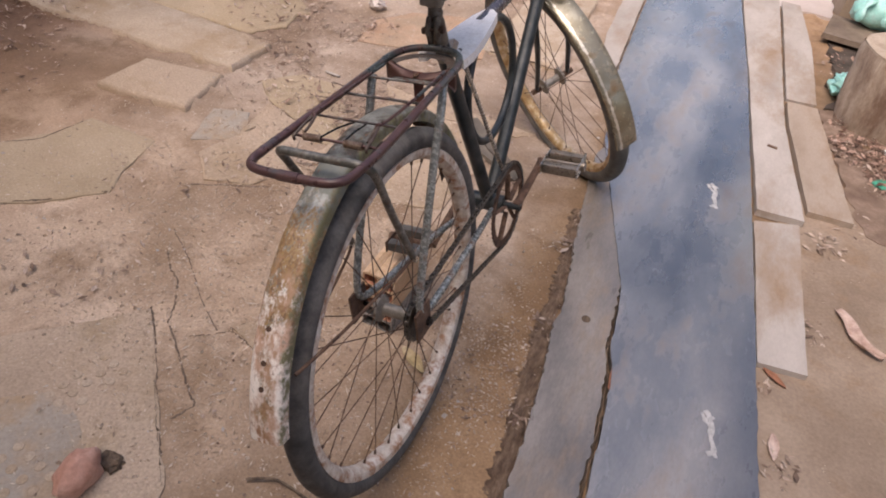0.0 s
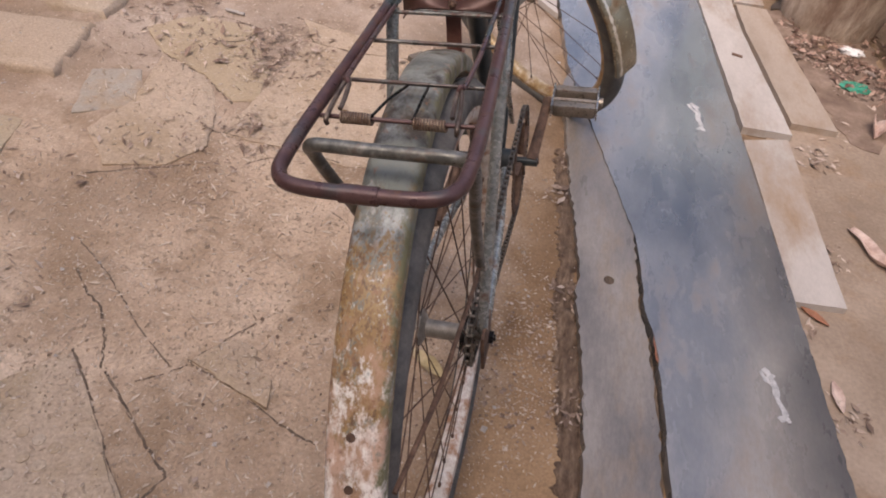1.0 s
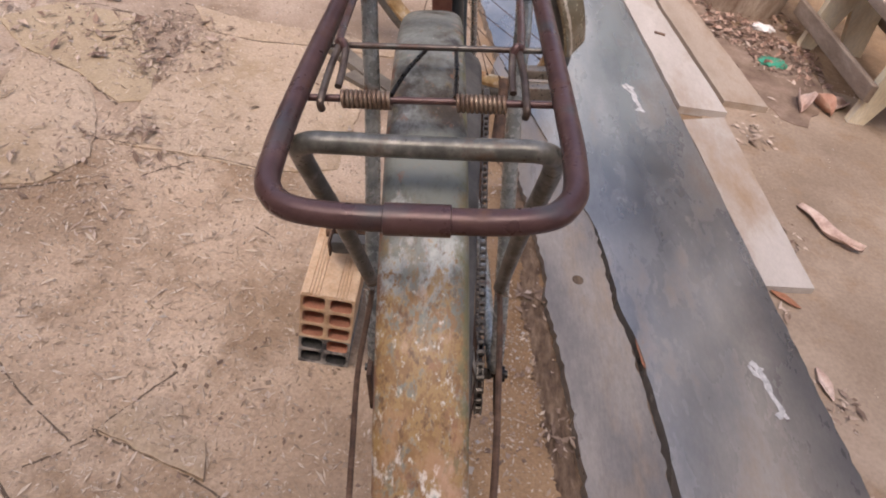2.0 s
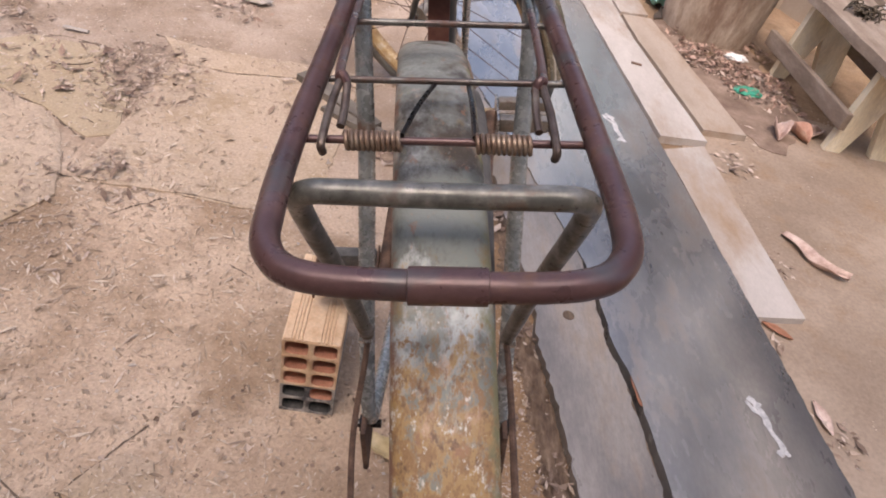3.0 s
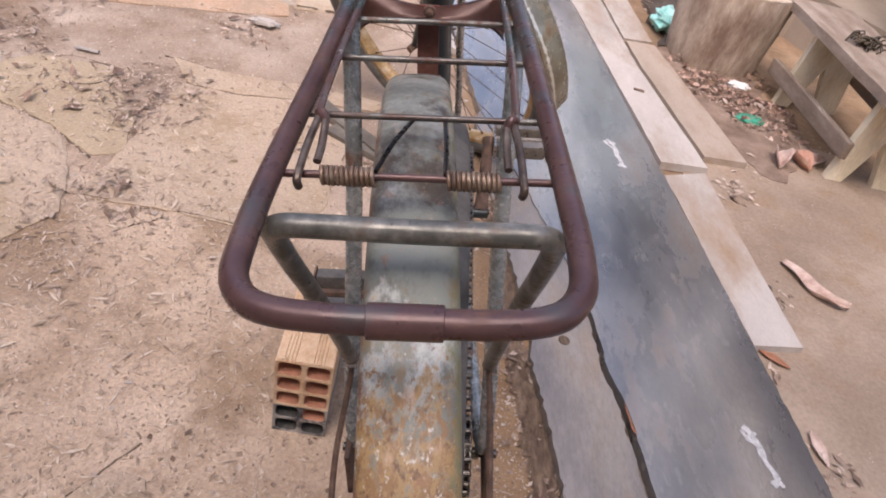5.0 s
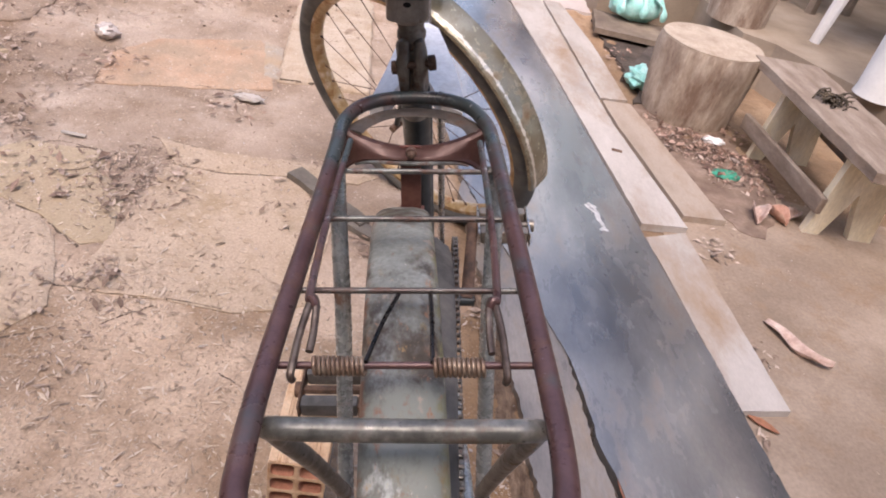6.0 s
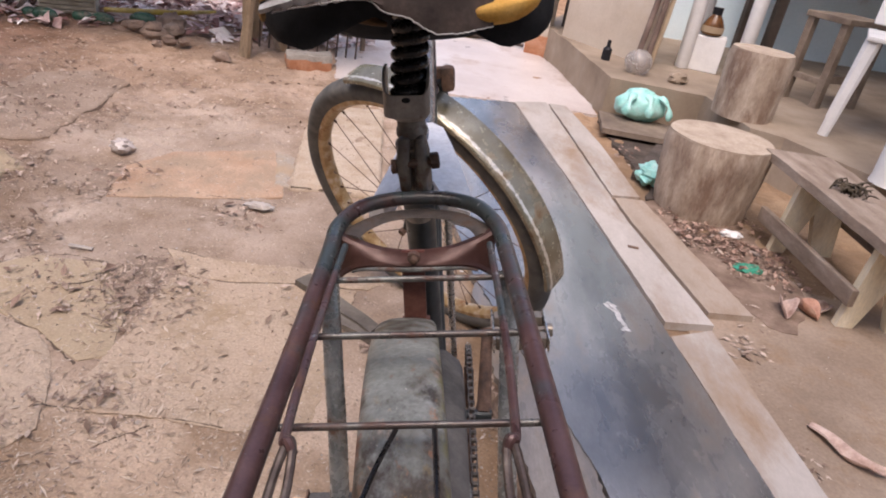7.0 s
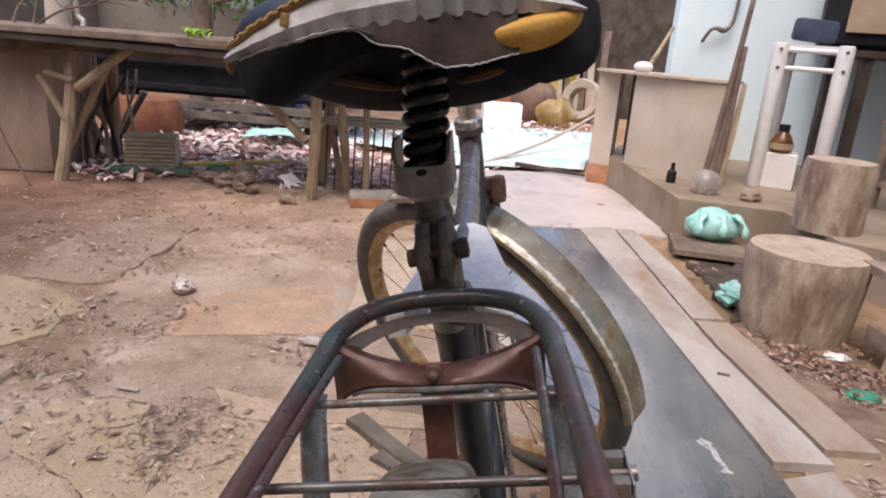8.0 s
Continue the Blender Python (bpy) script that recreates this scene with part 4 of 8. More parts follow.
# stays, one bent tube a side for chain stay and rack leg
for s in (-1, 1):
    pts = curve_points([(s * 0.0600 - 0.0015, 0.1405, 0.695), (s * 0.0605 - 0.001, 0.132, 0.680), (s * 0.0605, 0.120, 0.655), (s * 0.0600, 0.110, 0.632), (s * 0.0585, 0.0855, 0.576), (s * 0.059, 0.03, 0.45), (s * 0.059, 0.006, 0.385), (s * 0.058, 0.004, 0.355), (s * 0.057, 0.025, 0.338), (s * 0.053, 0.09, 0.325), (s * 0.04, 0.26, 0.305), (s * 0.022, 0.42, 0.28)], 8)
    part("frame_stay", tube(bmesh.new(), pts, 0.0067, 14), STEELGREEN, bicycle)
    bm = box(bmesh.new(), (0.005, 0.05, 0.06), (s * 0.062, 0.004, 0.335), 0.002)
    part("dropout", bm, RUST, bicycle)
    bm = rod((s * 0.050, AXLE.y, AXLE.z), (s * 0.073, AXLE.y, AXLE.z), 0.0042)
    tube(bm, [(s * 0.064, AXLE.y, AXLE.z), (s * 0.070, AXLE.y, AXLE.z)], 0.0090, 6)
    part("axle_nut", bm, BLACKSTEEL, bicycle)
    if s < 0:
        pts = [(-0.0545, 0.004, 0.466), (-0.0570, -0.012, 0.448), (-0.0625, -0.05, 0.420), (-0.0600, -0.10, 0.408), (-0.0500, -0.20, 0.400), (-0.0270, -0.318, 0.398)]
    else:
        pts = [(0.0545, 0.004, 0.466), (0.0550, -0.03, 0.4680), (0.0530, -0.10, 0.4755), (0.0490, -0.19, 0.4835), (0.0385, -0.281, 0.491)]
    part("mudguard_stay", tube(bmesh.new(), curve_points(pts, 5), 0.0025, 8), RUST, bicycle)
    part("stay_bolt", tube(bmesh.new(), [(s * 0.052, 0.004, 0.464), (s * 0.062, 0.004, 0.466)], 0.0050, 8), CHROME, bicycle)

# fork
for s in (-1, 1):
    c = HEAD_LOW
    pts = curve_points([c + FN * s * 0.012 + Vector((0, 0, 0.005)), c + FN * s * 0.042 + Vector((0.0, 0.015, -0.02)), (c + FN * s * 0.046).lerp(FC + FN * s * 0.05, 0.55) + Vector((0.012, -0.012, 0)), FC + FN * s * 0.052], 8)
    n = len(pts)
    part("fork_blade", tube(bmesh.new(), pts, [0.011 - 0.005 * i / n for i in range(n)], 10), FRAMEPAINT, bicycle)
    part("axle_nut", rod(FC + FN * s * 0.04, FC + FN * s * 0.068, 0.008, 6), RUST, bicycle)

# crank, chain
RING_X = 0.044
bm = bmesh.new()
revolve(bm, [(0.078, RING_X - 0.0015), (0.093, RING_X - 0.0015), (0.093, RING_X + 0.0015), (0.078, RING_X + 0.0015)], 46, True, m=Matrix.Translation(BB))
for i in range(5):
    a = 2 * math.pi * i / 5 + 0.3
    tube(bm, [BB + Vector((RING_X, 0.015 * math.cos(a), 0.015 * math.sin(a))), BB + Vector((RING_X, 0.08 * math.cos(a), 0.08 * math.sin(a)))], 0.006, 6, flat=0.4)
for i in range(46):
    a = 2 * math.pi * i / 46
    box(bm, (0.002, 0.005, 0.005), BB + Vector((RING_X, 0.0945 * math.cos(a), 0.0945 * math.sin(a))), 0, Matrix.Rotation(a, 4, "X"))
chainring = part("chainring", bm, RUST, bicycle)
bm = rod(BB + Vector((-0.036, 0, 0)), BB + Vector((0.036, 0, 0)), 0.02, 20)
tube(bm, [BB + Vector((-0.075, 0, 0)), BB + Vector((0.075, 0, 0))], 0.008, 10)
part("bottom_bracket", bm, FRAMEPAINT, bicycle)
ARM = Vector((0, 0.143, 0.042))
for s in (-1, 1):
    a, b = BB + Vector((s * 0.064, 0, 0)), BB + Vector((s * 0.076, 0, 0)) + ARM * s
    bm = tube(bmesh.new(), [a, a.lerp(b, 0.12), a.lerp(b, 0.9), b], [0.014, 0.010, 0.0085, 0.011], 10, flat=0.75)
    part("crank_arm", bm, RUST, bicycle)
    c = b + Vector((s * 0.05, 0, 0))
    bm = rod(b, b + Vector((s * 0.10, 0, 0)), 0.006, 8)
    tube(bm, [b + Vector((s * 0.093, 0, 0)), b + Vector((s * 0.101, 0, 0))], 0.011, 10)
    pedal = part("pedal", bm, PEDALSTEEL if s > 0 else RUST, bicycle, "worn steel pedal")
    for d in (-1, 1):
        bm = box(bmesh.new(), (0.078, 0.020, 0.024), c + Vector((0, d * 0.028, 0)), 0.005)
        part("tread_block", bm, PEDALSTEEL if s > 0 else TYRE, pedal)
    for e in (-1, 1):
        bm = box(bmesh.new(), (0.003, 0.082, 0.026), c + Vector((e * 0.041, 0, 0)), 0.001)
        part("end_plate", bm, CHROME if s > 0 else RUST, pedal)

SPR = 0.036
bm = bmesh.new()
HUB = AXLE.copy()
revolve(bm, [(0.012, RING_X - 0.002), (SPR, RING_X - 0.002), (SPR, RING_X + 0.002), (0.012, RING_X + 0.002)], 20, True, m=Matrix.Translation(HUB))
revolve(bm, [(0.01, 0.03), (0.024, 0.03), (0.024, RING_X - 0.004), (0.01, RING_X - 0.004)], 20, True, m=Matrix.Translation(HUB))
part("sprocket", bm, BLACKSTEEL, bicycle)
# chain path round both sprockets
d = BB - HUB
base = math.atan2(d.z, d.y)
off = math.asin((0.094 - SPR) / d.length)
path = []
for i in range(41):
    a = base + math.pi / 2 + off - (math.pi + 2 * off) * i / 40
    path.append(BB + 0.095 * Vector((0, math.cos(a), math.sin(a))))
for i in range(21):
    a = base - math.pi / 2 - off - (math.pi - 2 * off) * i / 20
    path.append(HUB + (SPR + 0.001) * Vector((0, math.cos(a), math.sin(a))))
path.append(path[0])
bm = bmesh.new()
carry, flip = 0.0, 0
for a, b in zip(path, path[1:]):
    seg = b - a
    at = carry
    while at < seg.length:
        p = a + seg * (at / seg.length) + Vector((RING_X, 0, 0))
        turn = Matrix.Rotation(math.atan2(seg.z, seg.y), 4, "X")
        wide = 0.0034 if flip % 2 else 0.0025
        for side in (-1, 1):
            box(bm, (0.0010, 0.0150, 0.0078), p + Vector((side * wide, 0, 0)), 0, turn)
        tube(bm, [p + seg.normalized() * 0.0062 + Vector((-0.0041, 0, 0)), p + seg.normalized() * 0.0062 + Vector((0.0041, 0, 0))], 0.0030, 8)
        flip += 1
        at += 0.0125
    carry = at - seg.length
part("chain", bm, CHAINSTEEL, bicycle, "greasy dark roller chain", smooth=False)

# luggage rack
loop = curve_points([(0.0, -0.1715, 0.704), (0.05, -0.169, 0.704), (0.0685, -0.155, 0.703), (0.0730, -0.128, 0.702), (0.072, -0.07, 0.70), (0.066, 0.05, 0.70), (0.060, 0.16, 0.70), (0.056, 0.20, 0.70), (0.042, 0.232, 0.701), (0.015, 0.2455, 0.702), (-0.022, 0.2455, 0.702), (-0.050, 0.232, 0.701), (-0.064, 0.20, 0.70), (-0.064, 0.16, 0.70), (-0.066, 0.05, 0.70), (-0.070, -0.07, 0.70), (-0.0688, -0.128, 0.702), (-0.0645, -0.155, 0.703), (-0.047, -0.169, 0.704)], 6, True)
rack = part("luggage_rack", tube(bmesh.new(), loop, 0.0060, 12, True), RACKPAINT, bicycle, "tubular luggage rack in worn dark red-brown paint")
bm = tube(bmesh.new(), [(-0.0115, -0.1717, 0.704), (-0.0112, -0.1717, 0.704), (0.017, -0.1713, 0.704), (0.0173, -0.1713, 0.704)], [0.0062, 0.0071, 0.0071, 0.0062], 14)
part("sleeve", bm, RACKPAINT, rack)
leg = curve_points([(-0.055, 0.004, 0.47), (-0.060, -0.05, 0.585), (-0.0655, -0.078, 0.645), (-0.0672, -0.090, 0.671), (-0.0650, -0.1005, 0.6865), (-0.0575, -0.1065, 0.6940), (-0.045, -0.1080, 0.6955), (0.0, -0.108, 0.695), (0.047, -0.1080, 0.6955), (0.0590, -0.1065, 0.6940), (0.0665, -0.1005, 0.6865), (0.0687, -0.090, 0.671), (0.0668, -0.078, 0.645), (0.061, -0.05, 0.585), (0.055, 0.004, 0.47)], 7)
part("leg_hoop", tube(bmesh.new(), leg, 0.0058, 14), HOOPSTEEL, rack, "bent grey-green tube crossing the rack and running down to the axle")
for y, x0, x1, r, mt in ((-0.069, -0.067, 0.068, 0.0020, RACKPAINT), (-0.010, -0.064, 0.066, 0.0019, BARSTEEL), (0.064, -0.062, 0.062, 0.0021, BARSTEEL), (0.127, -0.061, 0.058, 0.0021, BARSTEEL)):
    bm = rod((x0, y, 0.6965), (x1, y + 0.002, 0.6965), r, 14)
    part("cross_bar", bm, mt, rack)
for x0, x1 in ((-0.047, -0.020), (0.015, 0.042)):
    turns = 11
    pts = [(x0 + (x1 - x0) * i / (turns * 10), -0.069 + 0.0043 * math.cos(2 * math.pi * i / 10), 0.6965 + 0.0043 * math.sin(2 * math.pi * i / 10)) for i in range(turns * 10 + 1)]
    part("coil_spring", tube(bmesh.new(), pts, 0.00115, 7), SPRINGRUST, rack)
part("spring_tail", tube(bmesh.new(), curve_points([(-0.020, -0.069, 0.700), (-0.014, -0.041, 0.699), (-0.006, -0.009, 0.6945)], 4), 0.0014, 6), BLACKSTEEL, rack)
part("spring_tail", tube(bmesh.new(), curve_points([(0.0145, -0.069, 0.700), (0.014, -0.041, 0.699), (0.0125, -0.009, 0.6945)], 4), 0.0014, 6), BLACKSTEEL, rack)
for s, x in ((-1, -0.0545), (1, 0.050)):
    pts = curve_points([(x + s * 0.0020, -0.077, 0.6945), (x + s * 0.0024, -0.078, 0.6990), (x + s * 0.0020, -0.071, 0.7015), (x + s * 0.0012, -0.055, 0.7045), (x - s * 0.0010, -0.040, 0.7085), (x - s * 0.0030, -0.032, 0.7105), (x - s * 0.0052, -0.036, 0.7090), (x - s * 0.0054, -0.050, 0.7030), (x - s * 0.0046, -0.062, 0.6995)], 5)
    part("clip_hook", tube(bmesh.new(), pts, 0.0021, 9), HOOKSTEEL, rack)
    pts = curve_points([(x - s * 0.0055, -0.037, 0.7065), (x - s * 0.0030, -0.0345, 0.7125), (x - s * 0.0006, -0.028, 0.7095), (x + s * 0.001, 0.03, 0.706), (x + s * 0.0005, 0.10, 0.704), (x - s * 0.001, 0.165, 0.702)], 5)
    part("clip_arm", tube(bmesh.new(), pts, 0.0024, 9), RACKPAINT, rack)
# pressed plate with bolt
bm = bmesh.new()
rows = []
for i in range(33):
    u = -1 + 2 * i / 32
    x = -0.0055 + 0.0600 * u
    y = 0.186 - 0.008 * (1 - u * u) + 0.004 * abs(u) ** 3
    top = 0.6865 + 0.0135 * abs(u) ** 2.0
    low = 0.6800 - 0.018 * abs(u) ** 5
    bow = 0.0035 * (1 - abs(u) ** 4)
    rows.append([bm.verts.new((x, y - 0.006, low - 0.0012)), bm.verts.new((x, y - 0.0065, low + 0.0012)), bm.verts.new((x, y - 0.002 - bow, low + 0.003)), bm.verts.new((x, y - 0.001 - bow, (low + top) / 2)), bm.verts.new((x, y, top - 0.002)), bm.verts.new((x, y + 0.003, top)), bm.verts.new((x, y + 0.010, top - 0.0005)), bm.verts.new((x, y + 0.010, top - 0.003)), bm.verts.new((x, y + 0.004, low - 0.001))])
for a, b in zip(rows, rows[1:]):
    for j in range(9):
        bm.faces.new((a[j], b[j], b[(j + 1) % 9], a[(j + 1) % 9]))
bm.faces.new(list(reversed(rows[0])))
bm.faces.new(rows[-1])
plate = part("pressed_plate", bm, PLATERUST, rack, "pressed steel cross plate rubbed to rust")
pts = []
for i in range(17):
    u = -0.78 + 1.56 * i / 16
    pts.append((-0.0055 + 0.0600 * u, 0.186 - 0.008 * (1 - u * u) + 0.004 * abs(u) ** 3 - 0.0085, 0.6793 - 0.018 * abs(u) ** 5))
part("folded_lip", tube(bmesh.new(), pts, [0.0008 + 0.0011 * math.sin(math.pi * (i + 0.5) / 17) for i in range(17)], 8), BARSTEEL, plate, "rubbed bright folded lip")
bm = tube(bmesh.new(), [(-0.006, 0.1785, 0.6862), (-0.006, 0.1740, 0.6858), (-0.006, 0.1735, 0.6858)], [0.0045, 0.0047, 0.0042], 18)
part("washer", bm, BARSTEEL, rack)
bm = tube(bmesh.new(), [(-0.006, 0.1745, 0.6860), (-0.006, 0.1712, 0.6857), (-0.006, 0.1695, 0.6855), (-0.006, 0.1688, 0.6855)], [0.0031, 0.0031, 0.0024, 0.0009], 14)
part("bolt", bm, RUST, rack)
bm = tube(bmesh.new(), curve_points([(-0.055, 0.193, 0.695), (-0.048, 0.209, 0.6945), (-0.03, 0.228, 0.694), (-0.004, 0.2345, 0.694), (0.024, 0.228, 0.694), (0.042, 0.209, 0.6945), (0.048, 0.193, 0.695)], 5), 0.0085, 10, flat=0.22)
part("inner_strip", bm, DUSTSTEEL, rack, "dusty grey strip inside the rack's front loop")
bm = bmesh.new()
box(bm, (0.0175, 0.003, 0.064), (-0.0070, 0.184, 0.656), 0.001)
box(bm, (0.022, 0.024, 0.003), (-0.0065, 0.176, 0.6255), 0.001)
part("strap", bm, REDSTRAP, rack, "flat red-brown strap down to the mudguard")

# saddle
saddle_post = part("seat_post", rod(SEAT_TOP + Vector((0, 0.01, -0.03)), (-0.010, 0.262, 0.745), 0.0125, 16), GREYSTEEL, bicycle)
bm = bmesh.new()
tube(bm, [(-0.0065, 0.278, 0.690), (-0.0072, 0.273, 0.704), (-0.0078, 0.269, 0.722), (-0.0080, 0.266, 0.738), (-0.0080, 0.265, 0.746)], [0.0132, 0.0138, 0.0140, 0.0130, 0.0112], 22)
clamp = part("seat_clamp", bm, CLAMPSTEEL, saddle_post)
for s, x in ((-1, -0.0143), (1, -0.0017)):
    bm = bmesh.new()
    tube(bm, [(x, 0.254, 0.704), (x, 0.2515, 0.708), (x + s * 0.0004, 0.2500, 0.720), (x + s * 0.0022, 0.2490, 0.729), (x + s * 0.0008, 0.2500, 0.738), (x, 0.2530, 0.749), (x, 0.258, 0.752)], [0.0030, 0.0048, 0.0054, 0.0068, 0.0056, 0.0050, 0.0030], 12)
    part("clamp_lug", bm, CLAMPSTEEL, clamp)
bm = rod((-0.024, 0.2475, 0.7295), (0.012, 0.2475, 0.7345), 0.0032, 8)
tube(bm, [(-0.0255, 0.2475, 0.7293), (-0.025, 0.2475, 0.7293), (-0.0215, 0.2475, 0.7297), (-0.021, 0.2475, 0.7298)], [0.0035, 0.0058, 0.0060, 0.0045], 12)
tube(bm, [(0.0062, 0.2475, 0.7338), (0.0068, 0.2475, 0.7339), (0.0125, 0.2475, 0.7346), (0.0132, 0.2475, 0.7347)], [0.0048, 0.0068, 0.0066, 0.0045], 6)
part("clamp_bolt", bm, RUST, saddle_post)
bm = tube(bmesh.new(), [(-0.0080, 0.2645, 0.742), (-0.0082, 0.264, 0.7500), (-0.0085, 0.2635, 0.7515), (-0.0085, 0.2635, 0.7565), (-0.0086, 0.2630, 0.7580), (-0.0090, 0.2630, 0.7660)], [0.0112, 0.0112, 0.0126, 0.0126, 0.0113, 0.0113], 22)
part("bracket_neck", bm, CLAMPSTEEL, saddle_post)
# folded sheet: plan of the fold, height of its upper and lower edge
FOLD = [(-0.0168, 0.0360, 0.0340), (-0.0170, 0.0200, 0.0340), (-0.0170, 0.0080, 0.0315), (-0.0163, 0.0030, 0.0240), (-0.0135, 0.0006, 0.0185), (-0.0080, 0.0, 0.0180), (0.0, -0.0004, 0.0180), (0.0080, 0.0, 0.0180), (0.0135, 0.0006, 0.0185), (0.0163, 0.0030, 0.0240), (0.0170, 0.0080, 0.0315), (0.0170, 0.0200, 0.0340), (0.0168, 0.0360, 0.0340)]
bm = bmesh.new()
fold = curve_points(FOLD, 4)
rows = []
for i, p in enumerate(fold):
    a, b = fold[max(0, i - 1)], fold[min(len(fold) - 1, i + 1)]
    side = Vector((-(b - a).y, (b - a).x, 0)).normalized() * 0.0010
    c, up = Vector((-0.0112, 0.2465, 0.7690)), Vector((0.0, 0.0, p.z))
    low = Vector((0, 0, 0.0022 * (abs(p.x) / 0.0170) ** 6))
    plan = Vector((p.x, p.y, 0))
    rows.append([bm.verts.new(c + plan + side + low), bm.verts.new(c + plan + side + up), bm.verts.new(c + plan - side + up), bm.verts.new(c + plan - side + low)])
for a, b in zip(rows, rows[1:]):
    for j in range(4):
        bm.faces.new((a[j], b[j], b[(j + 1) % 4], a[(j + 1) % 4]))
bm.faces.new(list(reversed(rows[0])))
bm.faces.new(rows[-1])
bmesh.ops.recalc_face_normals(bm, faces=bm.faces)
cup = part("spring_bracket", bm, GREYSTEEL, bicycle, "grey folded steel bracket that holds the saddle spring")
bm = bmesh.new()
tube(bm, [(0, 0, -0.0062), (0, 0, -0.0058), (0, 0, -0.0035), (0, 0, -0.0008), (0, 0, 0.0022), (0, 0, 0.0035)], [0.0108, 0.0128, 0.0154, 0.0166, 0.0170, 0.0164], 32)
for v in bm.verts:
    v.co = Vector((-0.0112 + 0.002 * min(0, v.co.z) / 0.006 * -1 + v.co.x, 0.2650 + v.co.y * 0.98, 0.7695 + v.co.z))
part("bowl", bm, GREYSTEEL, cup)
bm = tube(bmesh.new(), [(-0.0112, 0.2448, 0.7835), (-0.0112, 0.2453, 0.7835)], 0.0034, 16)
for v in bm.verts:
    v.co.z = 0.7835 + (v.co.z - 0.7835) * 0.62
part("bracket_hole", bm, BLACKSTEEL, cup)
turns, steps = 8, 20
pts = []
for i in range(steps * turns + 1):
    u, a = i / (steps * turns), 2 * math.pi * i / steps
    pts.append((-0.0102 + 0.0055 * u + 0.0104 * math.cos(a), 0.264 + 0.002 * u + 0.0104 * math.sin(a), 0.7795 + 0.078 * u))
bm = tube(bmesh.new(), pts, 0.0048, 10)
part("saddle_spring", bm, SPRINGSTEEL, bicycle, "heavy black coil spring")
part("spring_core", rod((-0.0102, 0.264, 0.773), (-0.005, 0.266, 0.858), 0.0090, 14), BLACKSTEEL, bicycle)


def saddle_body():
    """Padded saddle, lofted from the wide rear to the nose, with a bowl-shaped underside."""
    bm = bmesh.new()
    n, k = 26, 40
    rings = []
    for i in range(n + 1):
        u = i / n
        y = 0.186 + 0.262 * u
        w = 0.100 * (1 - 0.80 * max(0.0, (u - 0.40) / 0.60) ** 0.95)
        if u < 0.12:
            w *= 0.80 + 0.20 * math.sin(u / 0.12 * math.pi / 2)
        grow = min(1.0, 0.62 + u * 4.5) if u < 0.1 else (1.0 if u < 0.9 else math.sqrt(max(0.0, 1 - ((u - 0.9) / 0.1) ** 2 * 0.8)))
        ring = []
        for j in range(k):
            a = 2 * math.pi * j / k
            c, s = math.cos(a), math.sin(a)
            x = -0.006 + w * math.copysign(abs(c) ** 0.75, c)
            if s >= 0:
                z = 0.856 + 0.036 * grow * s ** 0.7 - 0.006 * math.exp(-(c * 3.5) ** 2)
            else:
                solid = min(1.0, max(0.0, (u - 0.36) / 0.08))
                z = 0.856 - 0.046 * (1 - 0.4 * u) / 0.83 * (-s) ** 0.8 * (solid + (1 - solid) * 0.95 * abs(c) ** 1.6)
            back = 0.020 * (abs(c) ** 2.5) * max(0.0, 1 - u * 5)
            ring.append(bm.verts.new((x, y + back, z + 0.010 * u)))
        rings.append(ring)
    for a, b in zip(rings, rings[1:]):
        for j in range(k):
            f = bm.faces.new((a[j], a[(j + 1) % k], b[(j + 1) % k], b[j]))
            f.material_index = 0 if math.sin(2 * math.pi * (j + 0.5) / k) > 0.25 else 1
    for ring, flip in ((rings[0], False), (rings[-1], True)):
        f = bm.faces.new(ring if flip else list(reversed(ring)))
        f.material_index = 2
    return bm


def rear_y(x):
    return 0.1835 + 0.020 * (abs(x + 0.006) / 0.1) ** 2.5


saddle = part("saddle", saddle_body(), [BLUEVINYL, VINYL, VINYL], bicycle, "torn black and navy vinyl saddle with its foam showing")
STRIP = [(-0.100, 0.8560, 0.8600), (-0.080, 0.8590, 0.8690), (-0.060, 0.8620, 0.8765), (-0.035, 0.8650, 0.8830), (-0.005, 0.8665, 0.8860), (0.030, 0.8665, 0.8850), (0.055, 0.8655, 0.8780), (0.076, 0.8645, 0.8690), (0.084, 0.8640, 0.8650)]


def strip_at(x):
    for (xa, la, ha), (xb, lb, hb) in zip(STRIP, STRIP[1:]):
        if x <= xb:
            t = (x - xa) / (xb - xa)
            return la + (lb - la) * t, ha + (hb - ha) * t
    return STRIP[-1][1:]


bm = bmesh.new()
rows = []
rng = random.Random(4)
for i in range(61):
    x = -0.099 + 0.182 * i / 60
    lo_z, hi_z = strip_at(x)
    crimp = 0.0012 * math.sin(i * 1.7) + rng.uniform(-0.0006, 0.0006)
    y = rear_y(x) - 0.004
    col = [(x, y - 0.001 + crimp, lo_z + rng.uniform(-0.001, 0.001)), (x, y - 0.0035 + crimp * 0.6, lo_z * 0.55 + hi_z * 0.45), (x, y + 0.002, hi_z), (x, y + 0.006, hi_z), (x, y + 0.003, lo_z)]
    rows.append([bm.verts.new(c) for c in col])
for a, b in zip(rows, rows[1:]):
    for j in range(5):
        bm.faces.new((a[j], b[j], b[(j + 1) % 5], a[(j + 1) % 5]))
part("lining_strip", bm, LINING, saddle, "frayed grey-white lining along the torn edge")
